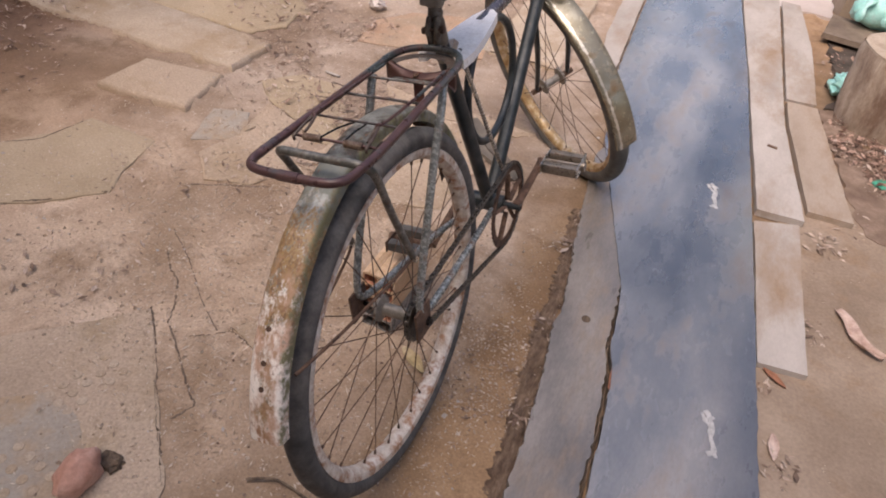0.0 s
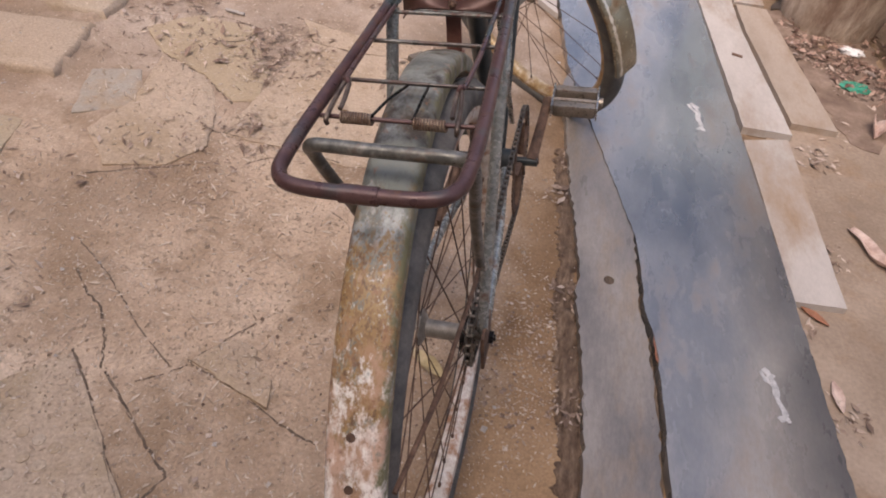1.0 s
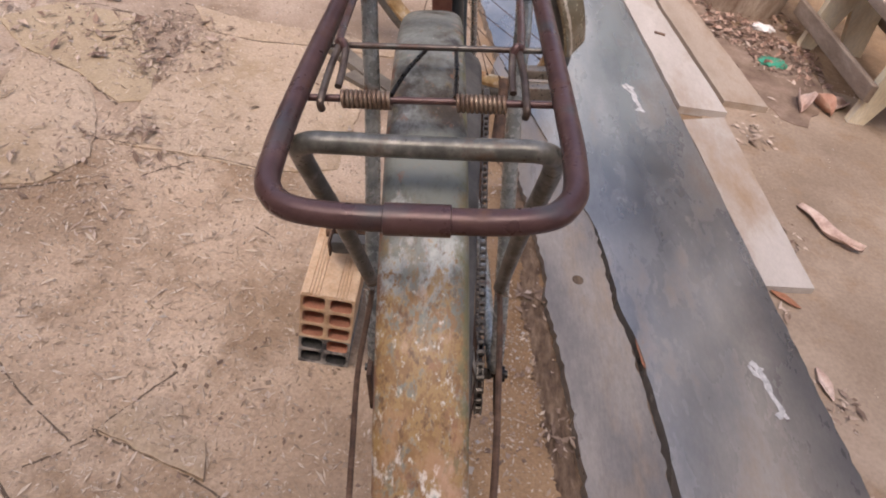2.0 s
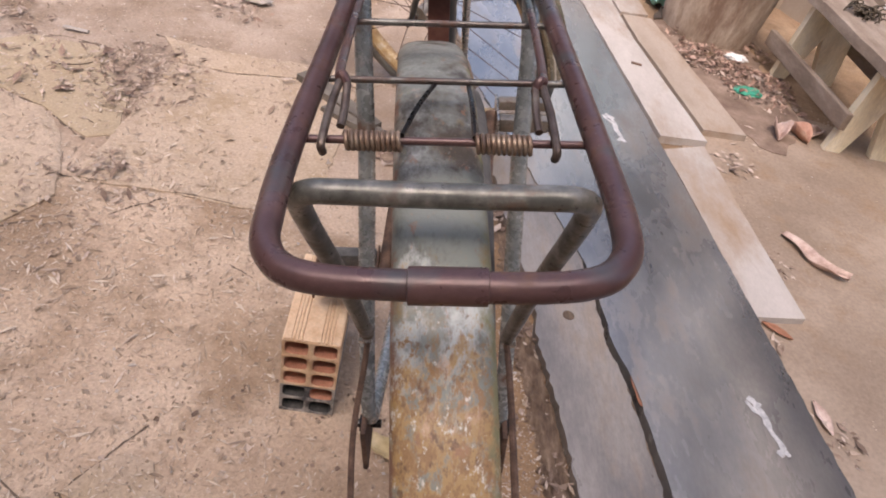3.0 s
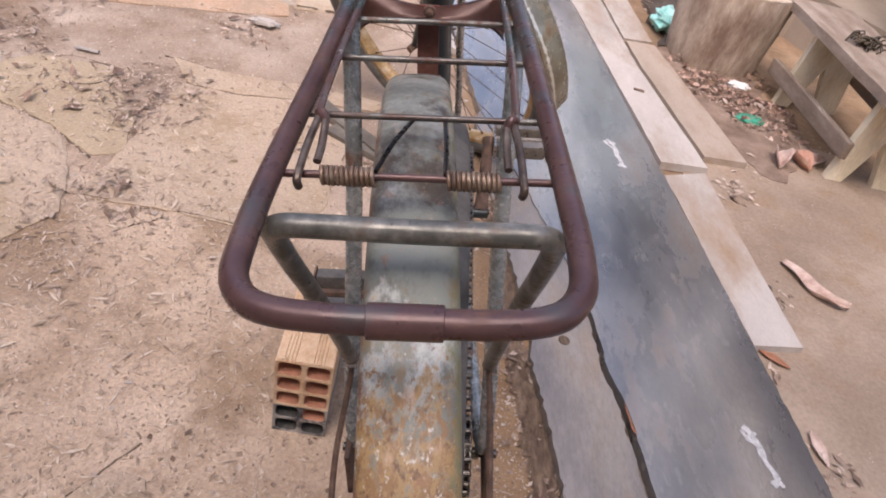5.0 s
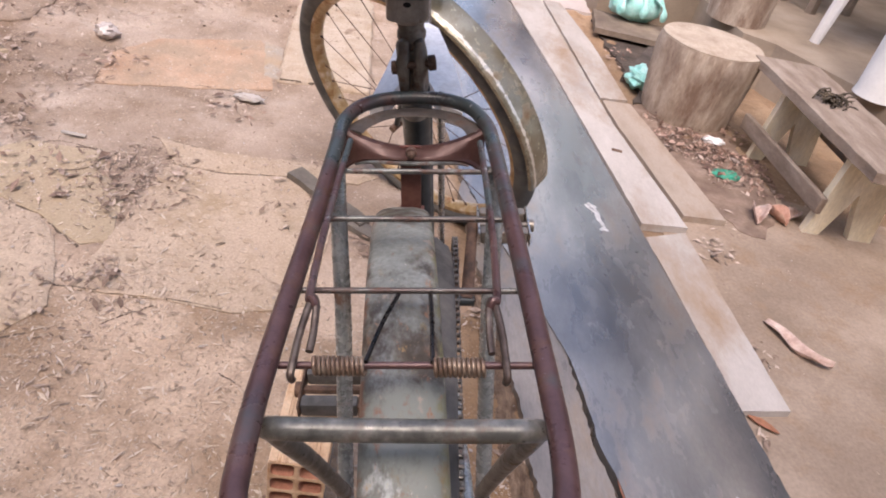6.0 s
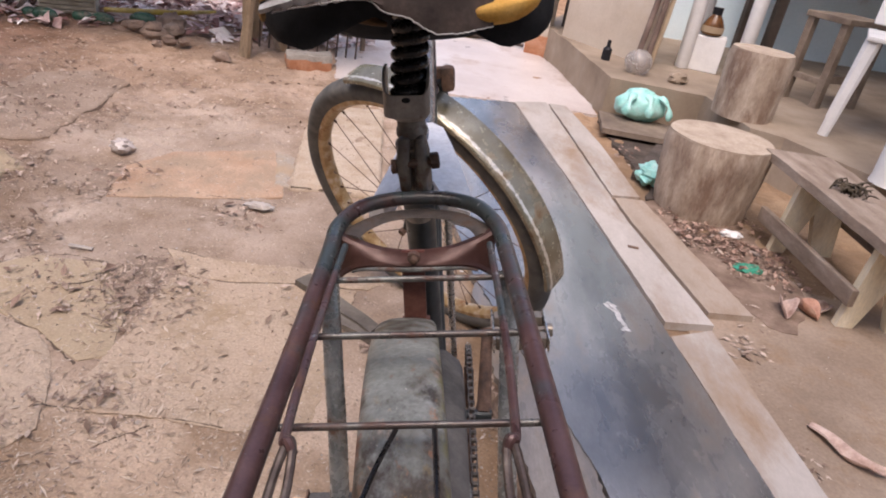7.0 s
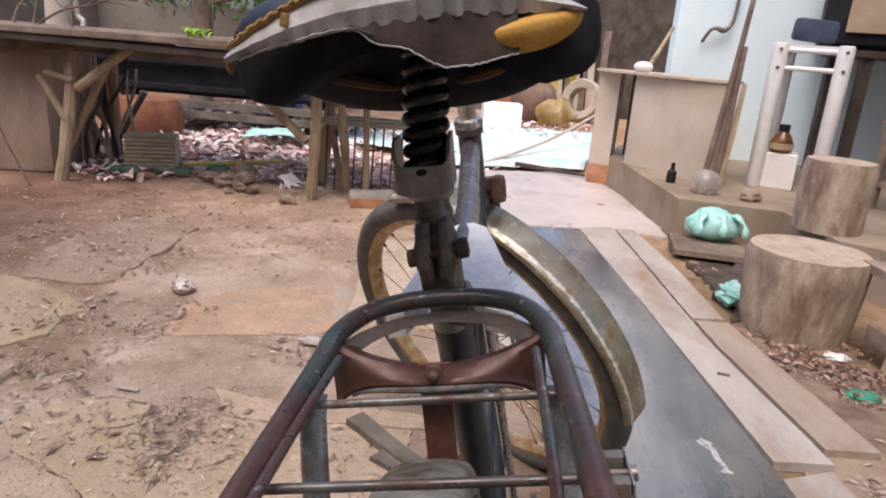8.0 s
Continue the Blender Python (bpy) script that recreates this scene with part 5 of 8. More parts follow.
FRINGE = [(-0.090, 0.8570), (-0.066, 0.8615), (-0.044, 0.8650), (-0.032, 0.8655), (-0.026, 0.8645), (-0.017, 0.8575), (-0.004, 0.8545), (0.005, 0.8490), (0.014, 0.8445), (0.026, 0.8440), (0.036, 0.8450), (0.0500, 0.8475)]
pts = curve_points([(x, rear_y(x) - 0.006, z) for x, z in FRINGE], 6)
pts = [p + Vector((0, 0, rng.uniform(-0.0004, 0.0004))) for p in pts]
part("fringe", tube(bmesh.new(), pts, 0.00055, 6), LINING, saddle)
bm = bmesh.new()
rows = []
for p in pts:
    lo_z = strip_at(p.x)[0]
    rows.append([bm.verts.new((p.x, p.y, p.z)), bm.verts.new((p.x, p.y - 0.001, (p.z + lo_z) / 2)), bm.verts.new((p.x, p.y + 0.0015, lo_z + 0.002)), bm.verts.new((p.x, p.y + 0.004, lo_z + 0.002)), bm.verts.new((p.x, p.y + 0.003, p.z))])
for a, b in zip(rows, rows[1:]):
    for j in range(5):
        bm.faces.new((a[j], b[j], b[(j + 1) % 5], a[(j + 1) % 5]))
part("torn_flap", bm, DARKLINING, saddle, "torn dark lining flap")
bm = bmesh.new()
bmesh.ops.create_uvsphere(bm, u_segments=24, v_segments=14, radius=1.0)
for v in bm.verts:
    x = 0.0570 + 0.0250 * v.co.x
    z = 0.8595 + (0.0050 if v.co.z > 0 else 0.0120) * v.co.z + 0.0035 * v.co.x
    v.co = Vector((x, rear_y(x) + 0.002 - 0.013 * max(0, -v.co.y) + 0.01 * max(0, v.co.y), z + 0.0006 * noise.noise(v.co * 5)))
part("foam", bm, FOAM, saddle, "bulging yellow foam")
STITCH = mat("stitching", [(0.17, 0.085, 0.03), (0.30, 0.165, 0.055), (0.42, 0.26, 0.10)], 90, 0.9, 0.5, 300, bump_dist=0.001)
STITCHLIGHT = mat("stitch_thread", [(0.50, 0.32, 0.10), (0.60, 0.42, 0.18)], 60, 0.8, 0.2)


def blob_of(bm, at, size):
    made = bmesh.ops.create_uvsphere(bm, u_segments=14, v_segments=8, radius=1.0)
    for v in made["verts"]:
        v.co = Vector(at) + Vector((v.co.x * size[0], v.co.y * size[1], v.co.z * size[2]))
    return bm


pts = curve_points([(x, rear_y(x) - 0.002, strip_at(x)[1] + 0.002) for x in (-0.099, -0.085, -0.07, -0.055, -0.04, -0.02, 0.0, 0.03)], 6)
n = len(pts)
pts = [p + Vector((0, 0, rng.uniform(-0.0004, 0.0004))) for p in pts]
part("seam", tube(bmesh.new(), pts, [0.0004 + 0.0019 * min(1.0, i / 6) * (1 - 0.5 * i / n) * rng.uniform(0.8, 1.2) for i in range(n)], 7), STITCH, saddle, "brown frayed seam")
for i in range(14):
    x = -0.094 + 0.0062 * i
    c = Vector((x, rear_y(x) - 0.0042, strip_at(x)[1] + 0.0032))
    part("stitch", tube(bmesh.new(), [c + Vector((-0.0013, 0, -0.0006)), c + Vector((0.0013, 0, 0.0008))], 0.0007, 5), STITCHLIGHT, saddle)
part("seam_end", blob_of(bmesh.new(), (-0.0985, rear_y(-0.0985) - 0.001, 0.8545), (0.0022, 0.003, 0.0048)), STITCH, saddle)
part("torn_tab", box(bmesh.new(), (0.0042, 0.0016, 0.0065), (-0.0605, rear_y(-0.06) - 0.0075, 0.8725), 0.0006, Matrix.Rotation(radians(18), 4, "Y")), STITCH, saddle)
for ctrl, r in (([(-0.090, 0.8480), (-0.076, 0.8450), (-0.056, 0.8400), (-0.040, 0.8355), (-0.026, 0.8320)], 0.0046), ([(0.0120, 0.8331), (0.0293, 0.8365), (0.048, 0.8405)], 0.0042)):
    p = curve_points([(x, 0.286, z) for x, z in ctrl], 5)
    m = len(p)
    part("foam_edge", tube(bmesh.new(), p, [r * (0.3 + 0.7 * math.sin(math.pi * (i + 0.3) / m)) for i in range(m)], 8), BROWNFOAM, saddle, "dark brown foam inside the torn cover")


# ---------------------------------------------------------------- clay block under the pedal
def clay_block():
    """Hollow block with two columns of five round-cornered cells; its lower part is sooty."""
    W, H, L = 0.078, 0.162, 0.165
    block = thing("clay_block", pose(-0.131, 0.222, -0.002, 0, 0, 0), "hollow orange clay block with grooved top and sooty foot", "block", "")
    cols, rows = 2, 5
    cw, ch, wall = W / cols, H / rows, 0.0036
    bm = bmesh.new()
    for i in range(cols):
        for j in range(rows):
            x0, z0 = -W / 2 + i * cw, j * ch
            sooty = j == 0 or (j == 1 and i == 0)
            rim, hole, deep = [], [], []
            k = 24
            for q in range(k):
                a = 2 * math.pi * q / k
                c, n = math.cos(a), math.sin(a)
                m = max(abs(c), abs(n))
                rim.append(bm.verts.new((x0 + cw / 2 + cw / 2 * c / m, 0, z0 + ch / 2 + ch / 2 * n / m)))
                e = (abs(c) ** 5 + abs(n) ** 5) ** -0.2
                hx, hz = (cw / 2 - wall) * e * c, (ch / 2 - wall) * e * n
                hole.append(bm.verts.new((x0 + cw / 2 + hx, 0.0012, z0 + ch / 2 + hz)))
                deep.append(bm.verts.new((x0 + cw / 2 + hx * 0.96, 0.040, z0 + ch / 2 + hz * 0.96)))
            for q in range(k):
                p = (q + 1) % k
                f = bm.faces.new((rim[q], rim[p], hole[p], hole[q]))
                f.material_index = 1 if j < 2 else 0
                f = bm.faces.new((hole[q], hole[p], deep[p], deep[q]))
                f.material_index = 3 if sooty else 2
            f = bm.faces.new(deep)
            f.material_index = 3 if sooty else 2
    for quad, mt in ((((-W / 2, 0, H), (W / 2, 0, H), (W / 2, L, H), (-W / 2, L, H)), 0), (((-W / 2, 0, 0.4 * H), (-W / 2, 0, H), (-W / 2, L, H), (-W / 2, L, 0.4 * H)), 0), (((-W / 2, 0, 0), (-W / 2, 0, 0.4 * H), (-W / 2, L, 0.4 * H), (-W / 2, L, 0)), 1), (((W / 2, 0, H), (W / 2, 0, 0.4 * H), (W / 2, L, 0.4 * H), (W / 2, L, H)), 0), (((W / 2, 0, 0.4 * H), (W / 2, 0, 0), (W / 2, L, 0), (W / 2, L, 0.4 * H)), 1), (((-W / 2, L, 0), (-W / 2, L, H), (W / 2, L, H), (W / 2, L, 0)), 0)):
        f = bm.faces.new([bm.verts.new(p) for p in quad])
        f.material_index = mt
    bmesh.ops.remove_doubles(bm, verts=bm.verts, dist=0.00005)
    bmesh.ops.recalc_face_normals(bm, faces=bm.faces)
    part("block_body", bm, [CLAY, CLAYSOOT, CLAYRED, SOOTBLACK], block, smooth=False)
    edges = [-0.0385, -0.0265, -0.0218, -0.0171, -0.0124, 0.0124, 0.0171, 0.0218, 0.0265, 0.0385]
    for a, b in zip(edges, edges[1:]):
        bm = box(bmesh.new(), (b - a - 0.0017, L - 0.002, 0.0030), ((a + b) / 2, L / 2, H + 0.0012), 0.0005)
        part("rib", bm, CLAY, block, smooth=False)
    return block


clay_block()

# ---------------------------------------------------------------- surroundings: materials
CONCRETE = mat("concrete", [(0.205, 0.155, 0.11), (0.295, 0.23, 0.17), (0.38, 0.312, 0.243)], 3, 0.9, 0.25, 90, grainy=(0.95, 1.04), stain=(0.26, 0.20, 0.15), stain_scale=2.5, stain_at=(0.52, 0.75))
PATHMAT = mat("path_concrete", [(0.50, 0.43, 0.40), (0.59, 0.52, 0.49), (0.66, 0.60, 0.575)], 2.5, 0.38, 0.3, 110, stain=(0.36, 0.25, 0.19), stain_scale=3, stain_at=(0.55, 0.8))
PLASTER = mat("plaster", [(0.43, 0.355, 0.28), (0.515, 0.44, 0.36), (0.58, 0.515, 0.44)], 2.5, 0.85, 0.15, 80, grainy=(0.96, 1.03), stain=(0.46, 0.35, 0.24), stain_scale=2, stain_at=(0.48, 0.72))
BRICKRED = mat("red_brick", [(0.30, 0.12, 0.06), (0.42, 0.19, 0.10), (0.50, 0.28, 0.18)], 14, 0.9, 0.6, 120)
BLUEWALL = mat("light_blue_wall", [(0.66, 0.83, 0.90), (0.75, 0.89, 0.94), (0.80, 0.92, 0.96)], 1.8, 0.7, 0.1, 60, grainy=(0.96, 1.03), stain=(0.46, 0.44, 0.38), stain_scale=2.2, stain_at=(0.60, 0.74))
WHITEPAINT = mat("white_paint", [(0.66, 0.65, 0.64), (0.76, 0.75, 0.74), (0.82, 0.81, 0.80)], 6, 0.5, 0.1, 80, grainy=(0.96, 1.03), stain=(0.48, 0.43, 0.37), stain_scale=5, stain_at=(0.66, 0.85))
STUMPSIDE = mat("stump_wood", [(0.34, 0.26, 0.195), (0.46, 0.37, 0.29), (0.56, 0.47, 0.385)], 20, 0.9, 0.9, 110, stretch=(1.2, 1.2, 0.45), stain=(0.225, 0.15, 0.108), stain_scale=7, stain_at=(0.47, 0.64), bump_dist=0.010)
STUMPTOP = mat("stump_top", [(0.32, 0.245, 0.18), (0.43, 0.345, 0.265), (0.52, 0.435, 0.35)], 14, 0.9, 0.6, 110, stain=(0.22, 0.16, 0.11), stain_scale=7, stain_at=(0.55, 0.75))
BENCHWOOD = mat("bench_wood", [(0.17, 0.12, 0.088), (0.26, 0.20, 0.155), (0.38, 0.31, 0.255)], 8, 0.9, 0.6, 110, stretch=(2, 0.5, 2), stain=(0.16, 0.12, 0.08), stain_scale=6, stain_at=(0.55, 0.75))
LEGWOOD = mat("cream_wood", [(0.68, 0.56, 0.36), (0.80, 0.70, 0.50), (0.88, 0.80, 0.63)], 8, 0.85, 0.4, 110, stretch=(2, 2, 0.5), stain=(0.34, 0.24, 0.12), stain_scale=6, stain_at=(0.58, 0.78))
OLDWOOD = mat("old_wood", [(0.13, 0.095, 0.07), (0.21, 0.16, 0.12), (0.30, 0.24, 0.185)], 8, 0.9, 0.7, 110, stretch=(1, 1, 1))
DARKWOOD = mat("dark_wood", [(0.035, 0.026, 0.02), (0.07, 0.052, 0.042), (0.11, 0.085, 0.07)], 6, 0.9, 0.5, 90)
TARP = mat("pale_green_tarp", [(0.46, 0.70, 0.65), (0.66, 0.80, 0.77), (0.84, 0.88, 0.87)], 3, 0.55, 0.6, 40, stain=(0.60, 0.58, 0.54), stain_scale=4, stain_at=(0.6, 0.75), bump_dist=0.03)
BAGGREEN = mat("green_plastic", [(0.22, 0.56, 0.50), (0.36, 0.70, 0.64), (0.54, 0.80, 0.76)], 18, 0.4, 0.5, 80, bump_dist=0.01)
GAPSHADE = mat("dark_gap_shade", [(0.035, 0.026, 0.02), (0.07, 0.052, 0.04), (0.12, 0.09, 0.068)], 12, 0.95, 0.8, 90)
GLASSGREEN = mat("bottle_glass", [(0.02, 0.06, 0.04), (0.035, 0.10, 0.065), (0.06, 0.14, 0.095)], 12, 0.3, 0.1, stain=(0.20, 0.17, 0.13), stain_scale=14, stain_at=(0.50, 0.62))
AMBER = mat("amber_bottle", [(0.05, 0.02, 0.01), (0.12, 0.05, 0.015), (0.2, 0.09, 0.03)], 12, 0.2, 0.0)
POSTWOOD = mat("sunned_post_wood", [(0.22, 0.155, 0.095), (0.36, 0.27, 0.18), (0.48, 0.385, 0.27)], 8, 0.9, 0.6, 110, stretch=(2, 2, 0.5), stain=(0.15, 0.105, 0.07), stain_scale=6, stain_at=(0.54, 0.72))
YARDSTONE = mat("yard_stone", [(0.15, 0.105, 0.08), (0.25, 0.18, 0.14), (0.36, 0.28, 0.23)], 9, 0.95, 0.7, 90, bump_dist=0.01)
MOSSY = mat("mossy_grey", [(0.22, 0.20, 0.17), (0.33, 0.30, 0.265), (0.42, 0.39, 0.35)], 14, 0.95, 0.6, 100)
SACK = mat("stained_yellow_sack", [(0.13, 0.08, 0.045), (0.34, 0.225, 0.06), (0.60, 0.48, 0.28)], 6, 0.45, 0.5, 50, bump_dist=0.02)
YELLOW = mat("yellow_plastic", [(0.34, 0.23, 0.04), (0.55, 0.40, 0.07), (0.66, 0.55, 0.25)], 8, 0.5, 0.4, 60)
RUBBER = mat("sandy_tyre", [(0.30, 0.25, 0.19), (0.42, 0.36, 0.29), (0.5, 0.45, 0.38)], 6, 0.85, 0.4, 60)
DARKTHING = mat("dark_plastic", [(0.006, 0.006, 0.008), (0.012, 0.012, 0.015), (0.022, 0.022, 0.026)], 6, 0.6, 0.1, spec=0.25)
NAVY = mat("navy_cloth", [(0.02, 0.03, 0.06), (0.035, 0.05, 0.09), (0.06, 0.08, 0.13)], 10, 0.8, 0.3)
LEAFDRY = mat("dry_leaves", [(0.30, 0.15, 0.135), (0.74, 0.58, 0.55), (0.94, 0.88, 0.86)], 20, 0.8, 0.2, island=True)
LEAFPINK = mat("big_dry_leaf", [(0.30, 0.19, 0.15), (0.50, 0.36, 0.30), (0.66, 0.53, 0.46)], 25, 0.75, 0.4, 90)
LEAFGREEN = mat("green_leaves", [(0.03, 0.07, 0.018), (0.07, 0.14, 0.035), (0.13, 0.22, 0.06)], 10, 0.6, 0.2, island=True)
GREYWALL = mat("grey_wall", [(0.15, 0.13, 0.11), (0.22, 0.195, 0.17), (0.29, 0.26, 0.23)], 2, 0.9, 0.4, 40, stain=(0.16, 0.14, 0.11), stain_scale=2, stain_at=(0.5, 0.75))
ORANGE = mat("orange_clay", [(0.17, 0.06, 0.032), (0.25, 0.10, 0.055), (0.34, 0.16, 0.09)], 6, 0.85, 0.3)
CRATE = mat("tan_crate", [(0.33, 0.285, 0.20), (0.45, 0.40, 0.30), (0.54, 0.485, 0.38)], 9, 0.7, 0.2)
IRON = mat("rusty_iron", [(0.05, 0.035, 0.03), (0.10, 0.07, 0.055), (0.17, 0.12, 0.09)], 20, 0.8, 0.4)
CARD = mat("cardboard", [(0.30, 0.22, 0.14), (0.40, 0.30, 0.20), (0.46, 0.36, 0.25)], 5, 0.9, 0.2)

JARGLASS = mat("dusty_jar_glass", [(0.80, 0.74, 0.70), (0.88, 0.84, 0.80)], 8, 0.22, 0.0)
JARGLASS.node_tree.nodes["Principled BSDF"].inputs["Transmission Weight"].default_value = 0.75
STICKWOOD = mat("red_brown_stick", [(0.09, 0.058, 0.045), (0.15, 0.10, 0.08), (0.23, 0.165, 0.135)], 8, 0.8, 0.4, 110)

# ---------------------------------------------------------------- house side
ob = slab("concrete_path", [(-0.55, 3.1), (0.36, 3.14), (0.82, 3.15), (0.80, 3.9), (0.66, 4.45), (0.60, 4.85), (-0.75, 4.4)], 0.010, -0.04, PATHMAT, 41, 0.01, 0.004)
tagged(ob, "smooth pinkish concrete path", "path", kind="structure")
ob = part("porch_floor", prism(bmesh.new(), rough_outline([(0.835, 3.17), (1.30, 3.08), (1.34, 2.58), (1.46, 2.50), (1.66, 2.10), (1.80, 1.4), (1.95, 0.8), (5.2, 0.8), (5.2, 5.4), (0.95, 5.4), (0.64, 4.62), (0.73, 4.10)], 0.06, 0.004, 8), -0.05, 0.205, 0.008), CONCRETE, smooth=False)
tagged(ob, "worn brown concrete porch floor with a raised edge", "floor", kind="structure")


def wall(name, a, b, z0, z1, t, material, label, kind="structure", category="wall"):
    a, b = Vector(a), Vector(b)
    d = b - a
    ang = math.atan2(d.y, d.x)
    bm = box(bmesh.new(), (d.length, t, z1 - z0), (0, 0, 0), 0.004)
    ob = part(name, bm, material, smooth=False)
    ob.matrix_world = Matrix.Translation(((a.x + b.x) / 2, (a.y + b.y) / 2, (z0 + z1) / 2)) @ Matrix.Rotation(ang, 4, "Z")
    return tagged(ob, label, category, kind=kind)


wall("wall_north", (1.06, 4.9), (5.3, 4.9), 0.2, 2.7, 0.16, BLUEWALL, "light blue painted house wall with bare patches")
wall("wall_east", (5.2, 0.6), (5.2, 4.82), 0.2, 2.7, 0.16, BLUEWALL, "light blue painted side wall of the porch")
# unseen wall, added to block sky and sun from the near yard
wall("wall_south", (-6.2, -1.95), (5.2, -1.95), 0.0, 4.0, 0.16, PLASTER, "unseen plastered wall added to shade the near yard")
# another added wall out of view; it darkens the left side of the yard
wall("wall_west", (-2.62, -2.8), (-2.62, 2.15), 0.0, 2.6, 0.16, GREYWALL, "unseen grey wall added to shade the yard's left side")
# concrete wash counter
counter = thing("wash_counter", pose(0, 0, 0), "plastered concrete wash counter on a brick-footed leg", "counter")
bm = prism(bmesh.new(), [(0.73, 4.20), (1.115, 3.66), (1.20, 3.72), (0.815, 4.26)], 0.205, 0.755)
part("side_panel", bm, PLASTER, counter, smooth=False)
bm = prism(bmesh.new(), [(0.545, 4.50), (0.675, 4.44), (0.72, 4.56), (0.59, 4.62)], 0.14, 0.755)
part("leg", bm, PLASTER, counter, smooth=False)
bm = prism(bmesh.new(), [(0.540, 4.495), (0.68, 4.432), (0.727, 4.563), (0.585, 4.626)], -0.02, 0.14)
part("brick_foot", bm, BRICKRED, counter, "bare red brick foot", smooth=False)
bm = prism(bmesh.new(), [(0.52, 4.50), (0.70, 4.14), (1.125, 3.63), (1.24, 3.78), (0.98, 4.72), (0.60, 4.70)], 0.757, 0.772)
part("top", bm, PLASTER, counter, smooth=False)
bm = prism(bmesh.new(), [(0.78, 4.60), (1.02, 4.28), (1.07, 4.33), (0.85, 4.66)], 0.205, 0.755)
part("back_panel", bm, DARKWOOD, counter, smooth=False)


def stump(name, at, r0, r1, h, label, seed):
    rng = random.Random(seed)
    st = thing(name, pose(*at, 0, 0, rng.uniform(0, 360)), label, "stump", "tree stumps")
    bm = bmesh.new()
    n, k = 9, 56
    rings = []
    for i in range(n + 1):
        t = i / n
        r = r0 + (r1 - r0) * t ** 0.8
        if i == n:
            r -= 0.006
        ring = []
        for j in range(k):
            a = 2 * math.pi * j / k
            q = r * (1 + 0.06 * noise.noise(Vector((math.cos(a) * 1.4, math.sin(a) * 1.4, seed))) + 0.05 * (1 - t) ** 2 * noise.noise(Vector((math.cos(a) * 3, math.sin(a) * 3, seed + 5))) + 0.022 * noise.noise(Vector((math.cos(a) * 3.5, math.sin(a) * 3.5, t * 4 + seed))) + 0.018 * noise.noise(Vector((math.cos(a) * 7, math.sin(a) * 7, t * 1.2 + seed))))
            ring.append(bm.verts.new((q * math.cos(a), q * math.sin(a), h * t + (0.006 * noise.noise(Vector((math.cos(a), math.sin(a), seed))) if i == n else 0))))
        rings.append(ring)
    for a, b in zip(rings, rings[1:]):
        for j in range(k):
            bm.faces.new((a[j], a[(j + 1) % k], b[(j + 1) % k], b[j]))
    bm.faces.new(list(reversed(rings[0])))
    part("trunk", bm, STUMPSIDE, st)
    bm = bmesh.new()
    c = bm.verts.new((0, 0, h + 0.004))
    inner = []
    for j in range(k):
        a = 2 * math.pi * j / k
        q = (r1 - 0.010) * (1 + 0.06 * noise.noise(Vector((math.cos(a) * 1.4, math.sin(a) * 1.4, seed))))
        inner.append([bm.verts.new((q * f * math.cos(a), q * f * math.sin(a), h + 0.003 + 0.004 * (1 - f))) for f in (1.0, 0.66, 0.33)] + [bm.verts.new((q * math.cos(a), q * math.sin(a), h - 0.02))])
    for j in range(k):
        a, b = inner[j], inner[(j + 1) % k]
        bm.faces.new((a[3], b[3], b[0], a[0]))
        bm.faces.new((a[0], b[0], b[1], a[1]))
        bm.faces.new((a[1], b[1], b[2], a[2]))
        bm.faces.new((a[2], b[2], c))
    part("cut_top", bm, STUMPTOP, st)
    return st


stump("tree_stump", (1.005, 2.075, -0.01), 0.165, 0.192, 0.295, "thick pale weathered tree stump used as a seat", 3)
stump("tree_stump", (1.385, 2.80, 0.20), 0.135, 0.142, 0.30, "taller brown tree stump standing on the porch", 7)

# low bench
bench = thing("low_bench", pose(0, 0, 0), "low weathered wooden bench with notched plank legs", "bench")
TOPZ = 0.292
bm = prism(bmesh.new(), rough_outline([(1.135, 2.00), (1.155, 1.18), (1.375, 1.17), (1.375, 2.0)], 0.05, 0.004, 21), TOPZ - 0.028, TOPZ, 0.004)
part("seat_plank", bm, BENCHWOOD, bench, smooth=False)
for y in (1.335, 1.79):
    outline = [(1.165, 0.0), (1.215, 0.0), (1.262, 0.155), (1.312, 0.0), (1.385, 0.0), (1.345, TOPZ - 0.03), (1.185, TOPZ - 0.03)]
    bm = bmesh.new()
    f0 = [bm.verts.new((x, y - 0.013, z)) for x, z in outline]
    f1 = [bm.verts.new((x, y + 0.013, z)) for x, z in outline]
    k = len(outline)
    for i in range(k):
        bm.faces.new((f0[i], f0[(i + 1) % k], f1[(i + 1) % k], f1[i]))
    bm.faces.new(list(reversed(f0)))
    bm.faces.new(f1)
    bmesh.ops.recalc_face_normals(bm, faces=bm.faces)
    bmesh.ops.triangulate(bm, faces=[f for f in bm.faces if len(f.verts) > 4])
    part("plank_leg", bm, LEGWOOD, bench, "pale yellow plank leg with a V notch", smooth=False)
bm = box(bmesh.new(), (0.020, 0.60, 0.052), (1.158, 1.60, 0.098), 0.004, Matrix.Rotation(radians(-2), 4, "X"))
part("side_rail", bm, BENCHWOOD, bench, smooth=False)
bm = box(bmesh.new(), (0.018, 0.60, 0.045), (1.385, 1.60, 0.14), 0.004)
part("side_rail", bm, BENCHWOOD, bench, smooth=False)


